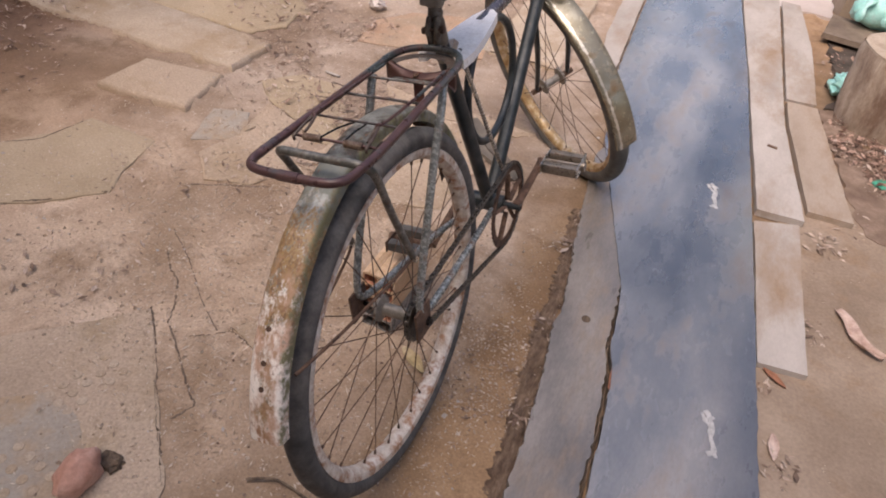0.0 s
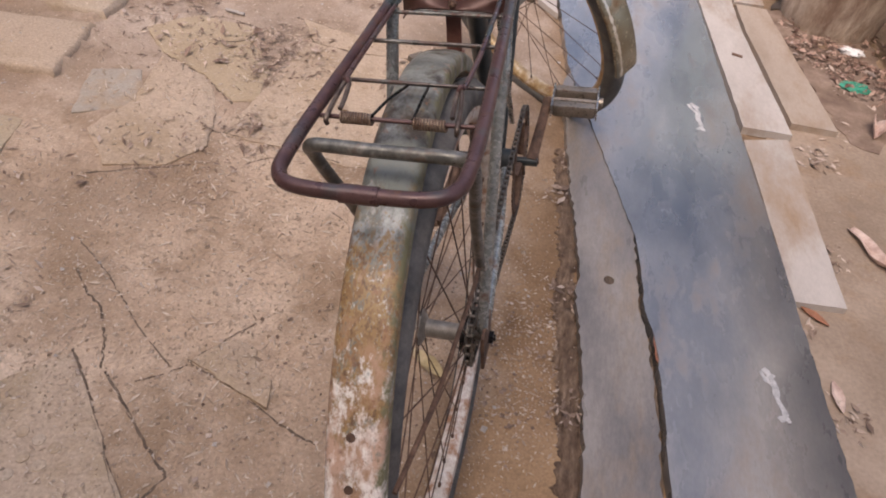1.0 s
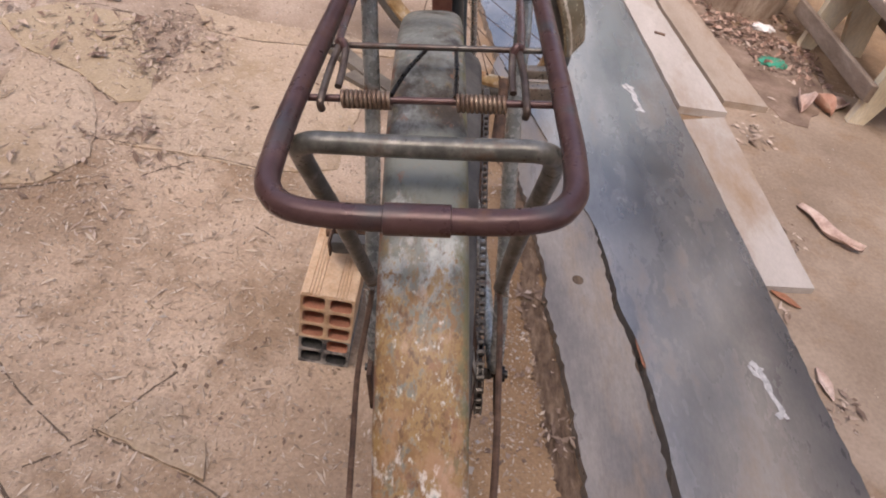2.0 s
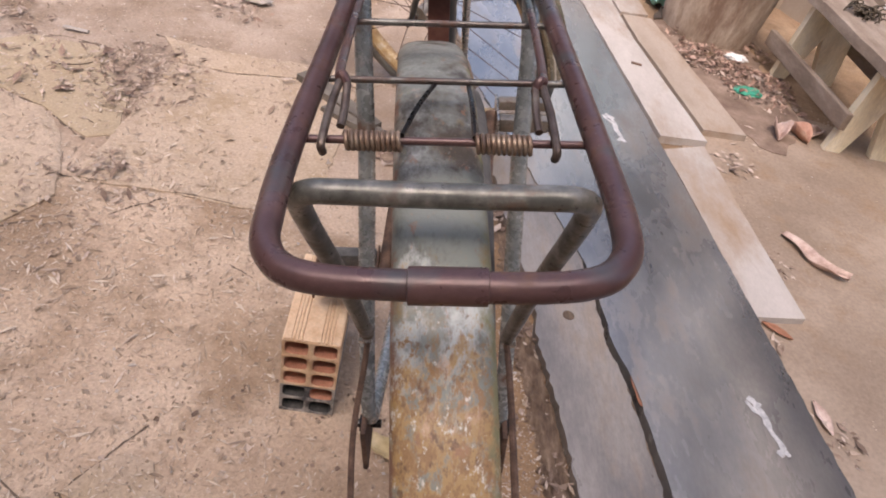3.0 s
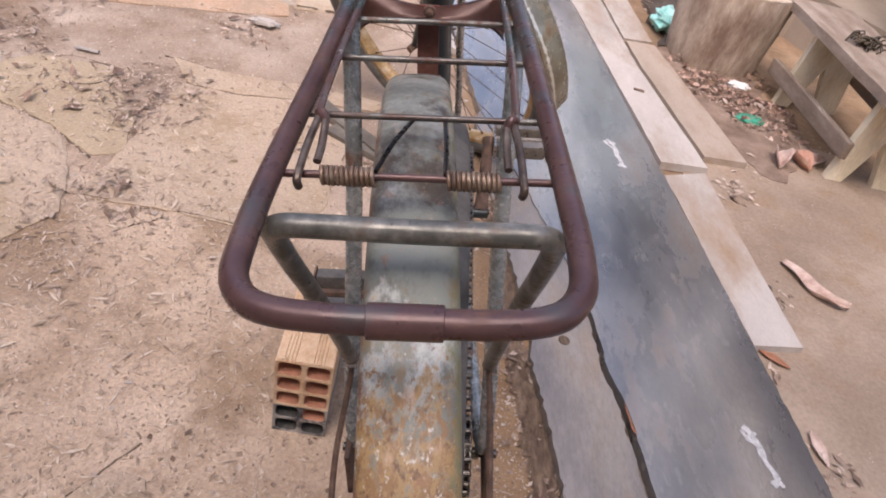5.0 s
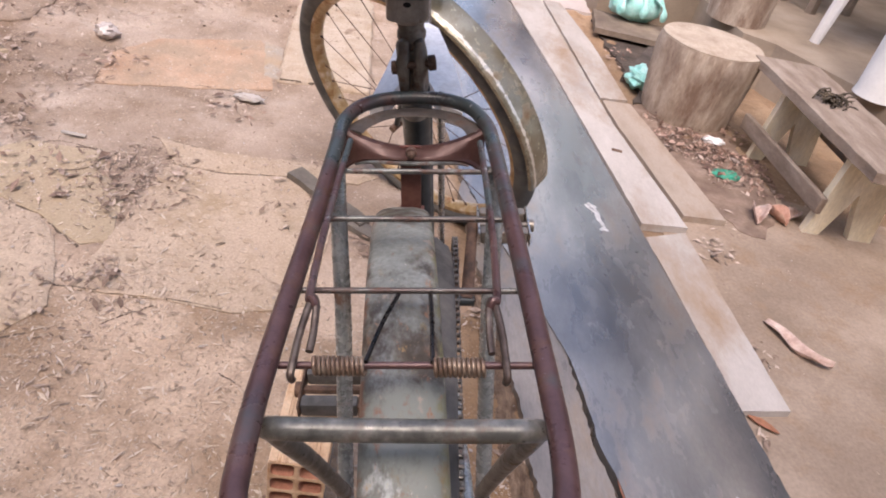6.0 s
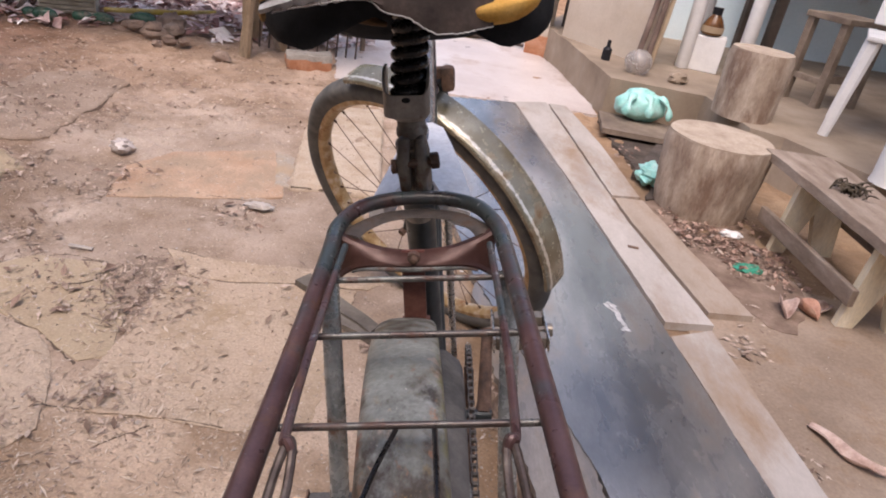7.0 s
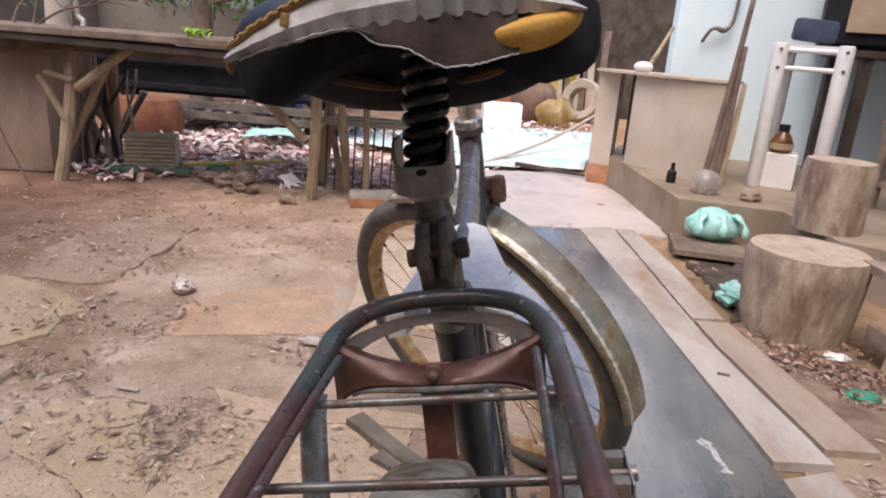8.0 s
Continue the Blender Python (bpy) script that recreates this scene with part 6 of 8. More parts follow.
def scatter(name, spots, material, seed, size, lift=0.004, aspect=0.4, label="", category="leaves", curl=0.35):
    """Many small bent leaves or chips, spread over round patches (x, y, radius, how many, heap height)."""
    rng = random.Random(seed)
    verts, faces = [], []
    for x, y, rad, count, heap in spots:
        for _ in range(count):
            q, a = rad * math.sqrt(rng.random()), rng.uniform(0, 2 * math.pi)
            cx, cy = x + q * math.cos(a), y + q * math.sin(a)
            cz = (top_z(cx, cy) if cy < 4.1 else 0.0) + 0.001 + lift * rng.random() + heap * rng.random() * max(0.0, 1 - (q / rad) ** 2)
            l = size * min(2.4, math.exp(rng.gauss(-0.25, 0.55)))
            w = l * aspect * rng.uniform(0.6, 1.4)
            m = Matrix.Translation((cx, cy, cz)) @ Euler((rng.gauss(0, 0.22 + 1.4 * min(heap, 0.2)), rng.gauss(0, 0.22 + 1.4 * min(heap, 0.2)), rng.uniform(0, 6.28))).to_matrix().to_4x4()
            b = len(verts)
            for p in ((-l / 2, 0, 0), (0, -w / 2, curl * w * rng.random()), (l / 2, 0, 0.1 * l), (0, w / 2, curl * w * rng.random())):
                v = m @ Vector(p)
                verts.append(v[:])
            faces += [(b, b + 1, b + 2), (b, b + 2, b + 3)]
    me = bpy.data.meshes.new(name)
    me.from_pydata(verts, [], faces)
    me.materials.append(material)
    return tagged(new(name, me), label, category, kind="stuff")


def blob(bm, at, r, seed, squash=(1, 1, 0.7), amp=0.3, freq=1.6, seg=20):
    made = bmesh.ops.create_uvsphere(bm, u_segments=seg, v_segments=seg // 2 + 2, radius=1.0)
    for v in made["verts"]:
        d = 1 + amp * noise.noise(v.co * freq + Vector((seed, 0, 0))) + 0.4 * amp * noise.noise(v.co * freq * 3.3 + Vector((0, seed, 0)))
        v.co = Vector(at) + Vector((v.co.x * squash[0], v.co.y * squash[1], v.co.z * squash[2])) * d * r
    return bm


def lump(name, at, r, seed, material, label, category, squash=(1, 1, 0.7), amp=0.3, freq=1.6, group=""):
    ob = part(name, blob(bmesh.new(), (0, 0, r * squash[2] * 0.85), r, seed, squash, amp, freq), material)
    ob.matrix_world = pose(*at)
    return tagged(ob, label, category, group)


# green bags beside the path
bag = thing("plastic_bag", pose(0.985, 3.02, 0.055), "crumpled turquoise plastic bag lying on a plank", "bag", "plastic bags")
part("bag_body", blob(bmesh.new(), (0, 0, 0.07), 0.10, 4, (1.25, 0.9, 0.76), 0.20, 1.7, 28), BAGGREEN, bag)
for x, a in ((-0.10, 0.5), (0.02, -0.2), (0.12, -0.6)):
    pts = curve_points([(x * 0.6, -0.05, 0.135), (x * 0.9, -0.095, 0.10), (x * 1.1 + 0.02 * a, -0.105, 0.04)], 5)
    part("bag_handle", tube(bmesh.new(), pts, [0.016 + 0.008 * math.sin(i) for i in range(len(pts))], 10, flat=0.6), BAGGREEN, bag)
lump("plastic_bag", (0.862, 2.24, 0.012), 0.055, 9, BAGGREEN, "small scrap of turquoise plastic bag", "bag", (1.0, 1.2, 0.75), 0.5, 2.4, "plastic bags")
lump("plastic_scrap", (1.015, 1.60, 0.0), 0.034, 12, mat("green_scrap", [(0.03, 0.25, 0.16), (0.06, 0.36, 0.24)], 20, 0.4, 0.3), "flat green plastic scrap in the litter", "scrap", (1.5, 0.9, 0.25), 0.5, 2.5)
lump("plastic_scrap", (1.05, 1.84, 0.0), 0.026, 14, WHITEPAINT, "crumpled white plastic scrap in the litter", "scrap", (1.5, 1, 0.5), 0.5, 2.5)
ob = board("wooden_board", [(0.76, 2.78), (1.20, 2.72), (1.22, 2.98), (0.80, 3.08)], 0.052, 0.028, OLDWOOD, 31, "worn grey-brown board bridging the gap before the porch")
board("wooden_board", [(0.80, 2.30), (0.90, 2.25), (1.14, 2.68), (1.02, 2.74)], 0.028, 0.0, DARKWOOD, 33, "dark damp plank scrap beside the path")

# dark patch painted for the shade in the gap under the plank and bag
slab("slab", [(0.80, 2.06), (0.86, 2.22), (0.80, 2.72), (0.80, 3.06), (1.29, 3.02), (1.31, 2.56), (1.20, 2.26), (1.05, 2.20)], 0.010, seed=77, parent=pavement, material=GAPSHADE, jitter=0.01, step=0.04)
# things on the porch
stand = thing("white_stand", pose(0, 0, 0), "white painted wooden stand with thick legs and rails", "stand")
for x, y in ((1.385, 3.75), (1.67, 3.63), (1.62, 4.25), (1.93, 4.2)):
    bm = tube(bmesh.new(), [(x, y, 0.205), (x, y, 0.215), (x, y, 0.97), (x, y, 0.985), (x, y, 0.99)], [0.034, 0.039, 0.041, 0.038, 0.03], 18)
    leg_ob = part("leg", bm, WHITEPAINT, stand)
    for z in (0.86, 0.955):
        part("bolt", rod((x - 0.012, y - 0.045, z), (x - 0.010, y - 0.034, z), 0.009, 10), IRON, leg_ob)
for z in (0.86, 0.955):
    for a, b in (((1.385, 3.75), (1.67, 3.63)), ((1.385, 3.75), (1.62, 4.25)), ((1.67, 3.63), (1.93, 4.2))):
        part("rail", tube(bmesh.new(), [(*a, z), (*b, z)], 0.014, 10), WHITEPAINT, stand)
bm = prism(bmesh.new(), [(1.40, 3.80), (1.67, 3.68), (1.91, 4.15), (1.62, 4.22)], 0.97, 0.985)
part("shelf_top", bm, WHITEPAINT, stand, smooth=False)
ob = part("storage_box", box(bmesh.new(), (0.17, 0.15, 0.20), (0, 0, 0.10), 0.008), WHITEPAINT, smooth=False)
ob.matrix_world = pose(1.52, 3.78, 0.205, 0, 0, -20)
tagged(ob, "small white box on the porch floor", "box")
bottle = thing("bottle", pose(1.50, 3.76, 0.405), "squat dark amber bottle with a black cap", "bottle")
part("bottle_body", tube(bmesh.new(), [(0, 0, 0), (0, 0, 0.01), (0, 0, 0.05), (0, 0, 0.09), (0, 0, 0.12)], [0.045, 0.06, 0.062, 0.045, 0.024], 20), AMBER, bottle)
part("cap", tube(bmesh.new(), [(0, 0, 0.118), (0, 0, 0.155)], 0.028, 14), DARKTHING, bottle)
part("paper_label", tube(bmesh.new(), [(0, 0, 0.02), (0, 0, 0.055)], 0.0632, 20, caps=False), CARD, bottle)
bag = part("shoulder_bag", box(bmesh.new(), (0.21, 0.11, 0.115), (0, 0, 0.075), 0.022, Matrix.Rotation(radians(4), 4, "Y")), NAVY)
bag.matrix_world = pose(1.56, 3.80, 0.986, 0, 0, -12)
tagged(bag, "dark navy cloth bag on the white stand", "bag")
tv = thing("television", pose(2.19, 4.35, 0.995, 0, 0, -20), "dark bulky television beside a cardboard sheet", "television")
part("casing", box(bmesh.new(), (0.9, 0.4, 0.55), (0.1, 0.15, 0.28), 0.02), DARKTHING, tv, smooth=False)
part("screen_frame", box(bmesh.new(), (0.85, 0.03, 0.5), (0.1, -0.07, 0.28), 0.01), DARKTHING, tv, smooth=False)
part("cardboard", box(bmesh.new(), (0.70, 0.012, 0.5), (0.13, -0.11, 0.35), 0.002), CARD, tv, smooth=False)
desk = thing("side_table", pose(2.64, 4.4, 0.205), "old dark wooden side table on the porch", "table")
part("tabletop", box(bmesh.new(), (1.3, 0.55, 0.04), (0, 0, 0.765), 0.005), DARKWOOD, desk, smooth=False)
for x in (-0.6, 0.6):
    for y in (-0.22, 0.22):
        part("leg", box(bmesh.new(), (0.06, 0.06, 0.745), (x, y, 0.3725), 0.004), DARKWOOD, desk, smooth=False)
part("drawer", box(bmesh.new(), (0.4, 0.02, 0.18), (-0.2, -0.28, 0.62), 0.004), WHITEPAINT, desk, smooth=False)
stool = thing("wooden_stool", pose(2.02, 3.35, 0.205, 0, 0, 25), "grey-brown wooden stool on the porch", "stool")
part("seat", box(bmesh.new(), (0.34, 0.26, 0.03), (0, 0, 0.435), 0.004), OLDWOOD, stool, smooth=False)
for x in (-0.14, 0.14):
    for y in (-0.1, 0.1):
        part("leg", box(bmesh.new(), (0.04, 0.04, 0.42), (x, y, 0.21), 0.003), OLDWOOD, stool, smooth=False)
    part("stretcher", box(bmesh.new(), (0.03, 0.16, 0.03), (x, 0, 0.13), 0.003), OLDWOOD, stool, smooth=False)
part("stretcher", box(bmesh.new(), (0.24, 0.03, 0.04), (0, -0.1, 0.15), 0.003), OLDWOOD, stool, smooth=False)
post = part("porch_post", tube(bmesh.new(), [(1.68, 2.06, 0.205), (1.68, 2.06, 0.23), (1.68, 2.06, 2.70)], [0.084, 0.079, 0.079], 24), WHITEPAINT)
tagged(post, "round white porch post", "post", kind="structure")
ob = part("porch_roof", box(bmesh.new(), (3.35, 4.35, 0.06), (3.62, 2.78, 2.73), 0.01), PLASTER, smooth=False)
tagged(ob, "plain flat roof over the porch", "roof", kind="structure")
ch = thing("white_chair", pose(2.0, 2.72, 0.205, 0, 0, -30), "white plastic chair standing on the porch", "chair")
for x, y, dx, dy in ((-0.18, -0.18, -0.04, -0.03), (0.18, -0.18, 0.04, -0.03), (-0.17, 0.18, -0.04, 0.05), (0.17, 0.18, 0.04, 0.05)):
    part("leg", tube(bmesh.new(), [(x + dx, y + dy, 0), (x, y, 0.42)], [0.022, 0.032], 6, flat=0.6), WHITEPAINT, ch)
part("seat", box(bmesh.new(), (0.42, 0.42, 0.02), (0, 0, 0.43), 0.008), WHITEPAINT, ch)
part("backrest", box(bmesh.new(), (0.40, 0.03, 0.38), (0, 0.23, 0.65), 0.01, Matrix.Rotation(radians(-10), 4, "X")), WHITEPAINT, ch)
# sticks leaning on the counter
for i, (a, b) in enumerate((((1.035, 3.50, 0.205), (1.19, 3.715, 1.28)), ((1.10, 3.52, 0.205), (1.168, 3.645, 0.95)), ((1.13, 3.54, 0.205), (1.205, 3.655, 0.76)))):
    ob = part("wooden_stick", tube(bmesh.new(), [a, Vector(a).lerp(Vector(b), 0.5) + Vector((0.006, 0, 0.004)), b], [0.017, 0.016, 0.013], 9), STICKWOOD if i != 2 else POSTWOOD)
    tagged(ob, "long brown wooden stick leaning on the counter", "stick", "leaning sticks")
lump("glass_jar", (1.02, 3.38, 0.205), 0.075, 3, JARGLASS, "dusty round glass jar on the step", "jar", (1, 1, 0.9), 0.04)
bt = part("small_bottle", tube(bmesh.new(), [(0, 0, 0), (0, 0, 0.004), (0, 0, 0.06), (0, 0, 0.075), (0, 0, 0.11)], [0.022, 0.026, 0.026, 0.012, 0.011], 14), DARKTHING)
bt.matrix_world = pose(0.90, 3.62, 0.205)
tagged(bt, "small black bottle standing on the step", "bottle")
lump("stone", (1.22, 3.28, 0.205), 0.045, 6, CONCRETE, "rough brown stone on the step", "stone", (1.2, 0.8, 0.7), 0.4)
MOSS = mat("dark_moss", [(0.028, 0.022, 0.014), (0.065, 0.048, 0.03), (0.13, 0.098, 0.065)], 40, 0.95, 0.6, 120)
plant = thing("dried_plant", pose(1.25, 1.64, TOPZ - 0.002), "dark dried plant clump on the bench", "plant")
rng = random.Random(17)
for i in range(46):
    a, l = rng.uniform(0, 6.28), rng.uniform(0.02, 0.062)
    c = Vector((rng.gauss(0, 0.018), rng.gauss(0, 0.022), 0.001))
    d = Vector((math.cos(a), math.sin(a), 0))
    bm = tube(bmesh.new(), [c, c + d * l * 0.35 + Vector((0, 0, l * 0.5)), c + d * l * 0.7 + Vector((0, 0, l * 0.55)), c + d * l + Vector((0, 0, l * rng.uniform(0.1, 0.6)))], [0.003, 0.004, 0.0045, 0.001], 6, flat=0.5)
    part("dry_stem", bm, MOSS, plant)
lump("enamel_cup", (0.78, 4.30, 0.772), 0.06, 3, WHITEPAINT, "white bowl upside down on the counter", "bowl", (1, 1, 0.6), 0.02)
hook = part("wall_hook", tube(bmesh.new(), curve_points([(1.23, 4.78, 0.99), (1.27, 4.76, 1.07), (1.31, 4.76, 1.085), (1.36, 4.765, 1.075), (1.41, 4.775, 1.13), (1.425, 4.785, 1.26), (1.43, 4.80, 1.36)], 5), [0.011 + 0.008 * math.exp(-((i - 14) / 4.0) ** 2) for i in range(31)], 10), CLAMPSTEEL)
tagged(hook, "bent grey tap pipe fixed to the blue wall", "pipe")
ob = part("wooden_stick", tube(bmesh.new(), [(0.80, 4.28, 0.79), (0.90, 4.45, 0.93), (0.99, 4.62, 1.06)], [0.014, 0.013, 0.012], 8), POSTWOOD)
tagged(ob, "short pale stick leaning from the counter to the wall", "stick", "leaning sticks")

# ---------------------------------------------------------------- yard background
table = thing("work_table", pose(0, 0, 0), "rough outdoor work table of old planks on crooked posts", "table")
for i, y in enumerate((3.12, 3.34, 3.56, 3.78)):
    bm = box(bmesh.new(), (2.75, 0.205, 0.035), (-1.72, y, 0.775 + 0.004 * (i % 2)), 0.006, Matrix.Rotation(radians(0.4 * (i - 1.5)), 4, "Z"))
    part("top_plank", bm, OLDWOOD, table, smooth=False)
part("apron", box(bmesh.new(), (2.6, 0.03, 0.075), (-1.72, 3.20, 0.715), 0.004), OLDWOOD, table, smooth=False)
part("lower_plank", box(bmesh.new(), (2.3, 0.11, 0.035), (-1.80, 3.09, 0.728), 0.006, Matrix.Rotation(radians(0.8), 4, "Y")), DARKWOOD, table, smooth=False)
part("edge_slat", box(bmesh.new(), (0.46, 0.02, 0.014), (-1.42, 3.03, 0.758), 0.003), PALE, table, smooth=False)
part("apron", box(bmesh.new(), (2.6, 0.03, 0.075), (-1.72, 3.80, 0.715), 0.004), DARKWOOD, table, smooth=False)
for a, b, r in (((-2.39, 3.15, 0), (-2.30, 3.22, 0.74), 0.033), ((-2.50, 3.84, 0), (-2.46, 3.8, 0.74), 0.030), ((-1.06, 3.30, 0), (-1.02, 3.24, 0.74), 0.030), ((-1.12, 3.72, 0), (-1.08, 3.78, 0.74), 0.034), ((-0.92, 3.55, 0), (-0.94, 3.3, 0.74), 0.024)):
    pts = curve_points([a, Vector(a).lerp(Vector(b), 0.5) + Vector((0.012, 0, 0)), b], 4)
    part("post", tube(bmesh.new(), pts, [r * (1 + 0.12 * math.sin(2.3 * i + 9 * r)) for i in range(len(pts))], 9), POSTWOOD, table)
for a, b, r in (((-2.25, 3.15, 0.50), (-1.93, 3.16, 0.74), 0.026), ((-2.43, 3.24, 0.10), (-2.15, 3.27, 0.62), 0.021), ((-2.46, 3.15, 0.55), (-2.34, 3.16, 0.33), 0.017), ((-2.43, 3.16, 0.565), (-2.28, 3.16, 0.535), 0.016), ((-1.36, 3.36, 0.52), (-1.09, 3.32, 0.30), 0.026), ((-0.78, 3.42, 0.0), (-0.80, 3.45, 0.52), 0.018)):
    part("brace", rod(a, b, r, 8), POSTWOOD, table)
rng = random.Random(63)
for i in range(13):
    x0, x1, y = rng.uniform(-2.62, -2.36), rng.uniform(-2.60, -2.36), rng.uniform(3.5, 3.95)
    h = rng.uniform(0.45, 0.70)
    r = rng.uniform(0.008, 0.015)
    pts = curve_points([(x0, y, 0.0), (x0 * 0.6 + x1 * 0.4 + rng.uniform(-0.03, 0.03), y, h * 0.4), (x1 + rng.uniform(-0.02, 0.02), y + 0.03, h * 0.75), (x1, y + 0.04, h)], 4)
    ob = part("leaning_branch", tube(bmesh.new(), pts, [r * (1 - 0.4 * k / len(pts)) for k in range(len(pts))], 7), STUMPSIDE if i % 3 else DARKWOOD)
    tagged(ob, "pale thin branch leaning under the work table", "branch", "dry branches")
ob = part("leaning_branch", rod((-2.75, 4.25, 0.02), (-2.48, 4.20, 0.40), 0.022, 8), DARKWOOD)
tagged(ob, "dark branch leaning under the work table", "branch", "dry branches")
tank = thing("water_tank", pose(-2.86, 3.55, -0.01, 0, 0, 8), "brown stained concrete tank beside the work table", "tank")
bm = box(bmesh.new(), (0.56, 0.56, 0.66), (0, 0, 0.33), 0.05)
part("tank_rim", box(bmesh.new(), (0.58, 0.58, 0.04), (0, 0, 0.665), 0.015), CONCRETE, tank)
part("tank_wall", bm, mat("brown_tank", [(0.20, 0.14, 0.105), (0.36, 0.27, 0.205), (0.54, 0.43, 0.35)], 3, 0.85, 0.4, 60, stretch=(1, 1, 0.4)), tank)
crate = thing("slatted_crate", pose(-2.13, 3.60, 0.004, 0, 0, 18) @ Matrix.Diagonal((0.80, 1, 1.05, 1)), "tan slatted crate lying on its side", "crate")
part("back", box(bmesh.new(), (0.33, 0.12, 0.195), (0, 0.075, 0.10), 0.004), CRATE, crate, smooth=False)
for i in range(9):
    part("slat", box(bmesh.new(), (0.34, 0.02, 0.018), (0, 0.005, 0.012 + 0.0228 * i), 0.003), CRATE, crate, smooth=False)
for x in (-0.172, 0.172):
    part("side", box(bmesh.new(), (0.012, 0.15, 0.205), (x, 0.07, 0.095), 0.003), CRATE, crate, smooth=False)
for i, (x, y, r) in enumerate(((-2.16, 3.42, 0.045), (-2.0, 3.5, 0.04), (-1.9, 3.52, 0.04), (-1.72, 3.62, 0.05), (-2.24, 3.44, 0.035))):
    lump("glass_bottle", (x, y, 0), r, i + 2, GLASSGREEN, "dirty green glass bottle lying on the ground", "bottle", (1.5, 0.8, 0.8), 0.08, 1.5, "green bottles")
for i, (x, y, r) in enumerate(((-1.56, 3.62, 0.058), (-1.56, 3.36, 0.05), (-1.45, 3.28, 0.03), (-1.68, 3.45, 0.04), (-1.38, 3.3, 0.026), (-1.12, 3.1, 0.036), (-1.50, 3.48, 0.045), (-1.62, 3.52, 0.035), (-1.75, 3.50, 0.03), (-1.48, 3.20, 0.022))):
    lump("stone", (x, y, 0.004), r * 1.1, i + 11, YARDSTONE, "brown broken stone in the yard", "stone", (1.1, 0.9, 0.75), 0.4, 1.8, "yard stones")
bm = box(bmesh.new(), (0.24, 0.13, 0.085), (0, 0, 0.042), 0.014)
bmesh.ops.subdivide_edges(bm, edges=[e for e in bm.edges if e.calc_length() > 0.04], cuts=4, use_grid_fill=True)
for v in bm.verts:
    v.co += Vector((noise.noise(v.co * 14), noise.noise(v.co * 14 + Vector((5, 0, 0))), noise.noise(v.co * 14 + Vector((0, 5, 0))))) * 0.012
for f in bm.faces:
    f.material_index = 1 if f.calc_center_median().z > 0.055 else 0
ob = part("broken_brick", bm, [BRICKRED, MOSSY])
ob.matrix_world = pose(-0.715, 3.27, -0.01, 0, 0, 16)
tagged(ob, "broken red brick with a mossy grey top", "brick")
grill = thing("iron_rack", pose(-0.78, 3.68, 0), "low rack of slats and thin rusty iron rods", "rack")
for i in range(4):
    part("slat", box(bmesh.new(), (0.62, 0.06, 0.02), (0, -0.12 + 0.08 * i, 0.385 + 0.008 * (i % 2)), 0.003), CRATE, grill, smooth=False)
for i in range(11):
    x = -0.27 + 0.054 * i
    part("iron_rod", rod((x, -0.13, 0.0), (x + 0.01, -0.13, 0.38), 0.0055, 6), IRON, grill)
part("leg", rod((-0.16, -0.15, 0), (-0.24, -0.12, 0.37), 0.02, 8), OLDWOOD, grill)
part("leg", rod((0.28, 0.1, 0), (0.28, 0.1, 0.37), 0.016, 8), OLDWOOD, grill)
DARKBOARD = mat("grey_side_board", [(0.08, 0.068, 0.055), (0.14, 0.12, 0.10), (0.21, 0.185, 0.155)], 8, 0.85, 0.4, 100)
trailer = thing("metal_trailer", pose(-2.6, 5.4, 0), "dark metal trailer frame with grey side boards", "trailer")
part("body", box(bmesh.new(), (2.3, 0.8, 0.30), (0.25, 0.2, 0.45), 0.02), DARKTHING, trailer, smooth=False)
part("rail", box(bmesh.new(), (2.5, 0.06, 0.06), (0.30, -0.26, 0.57), 0.008), DARKTHING, trailer, smooth=False)
part("rail", box(bmesh.new(), (2.5, 0.06, 0.05), (0.30, -0.26, 0.36), 0.008), DARKTHING, trailer, smooth=False)
for z in (0.16, 0.245):
    part("side_board", box(bmesh.new(), (1.5, 0.03, 0.06), (0.55, -0.30, z), 0.004), DARKBOARD, trailer, smooth=False)
for x in (-0.7, 0.9):
    bm = revolve(bmesh.new(), [(0.10, -0.05), (0.2, -0.06), (0.22, 0.0), (0.2, 0.06), (0.10, 0.05)], 28, True, m=Matrix.Translation((x, -0.22, 0.22)) @ Matrix.Rotation(radians(90), 4, "Z"))
    part("tyre", bm, DARKTHING, trailer)
pot = part("clay_pot", tube(bmesh.new(), [(0, 0, 0), (0, 0, 0.05), (0, 0, 0.22), (0, 0, 0.36), (0, 0, 0.40)], [0.16, 0.2, 0.27, 0.24, 0.22], 24), ORANGE)
pot.matrix_world = pose(-2.78, 4.75, -0.1)
tagged(pot, "large orange clay pot under the table", "pot")


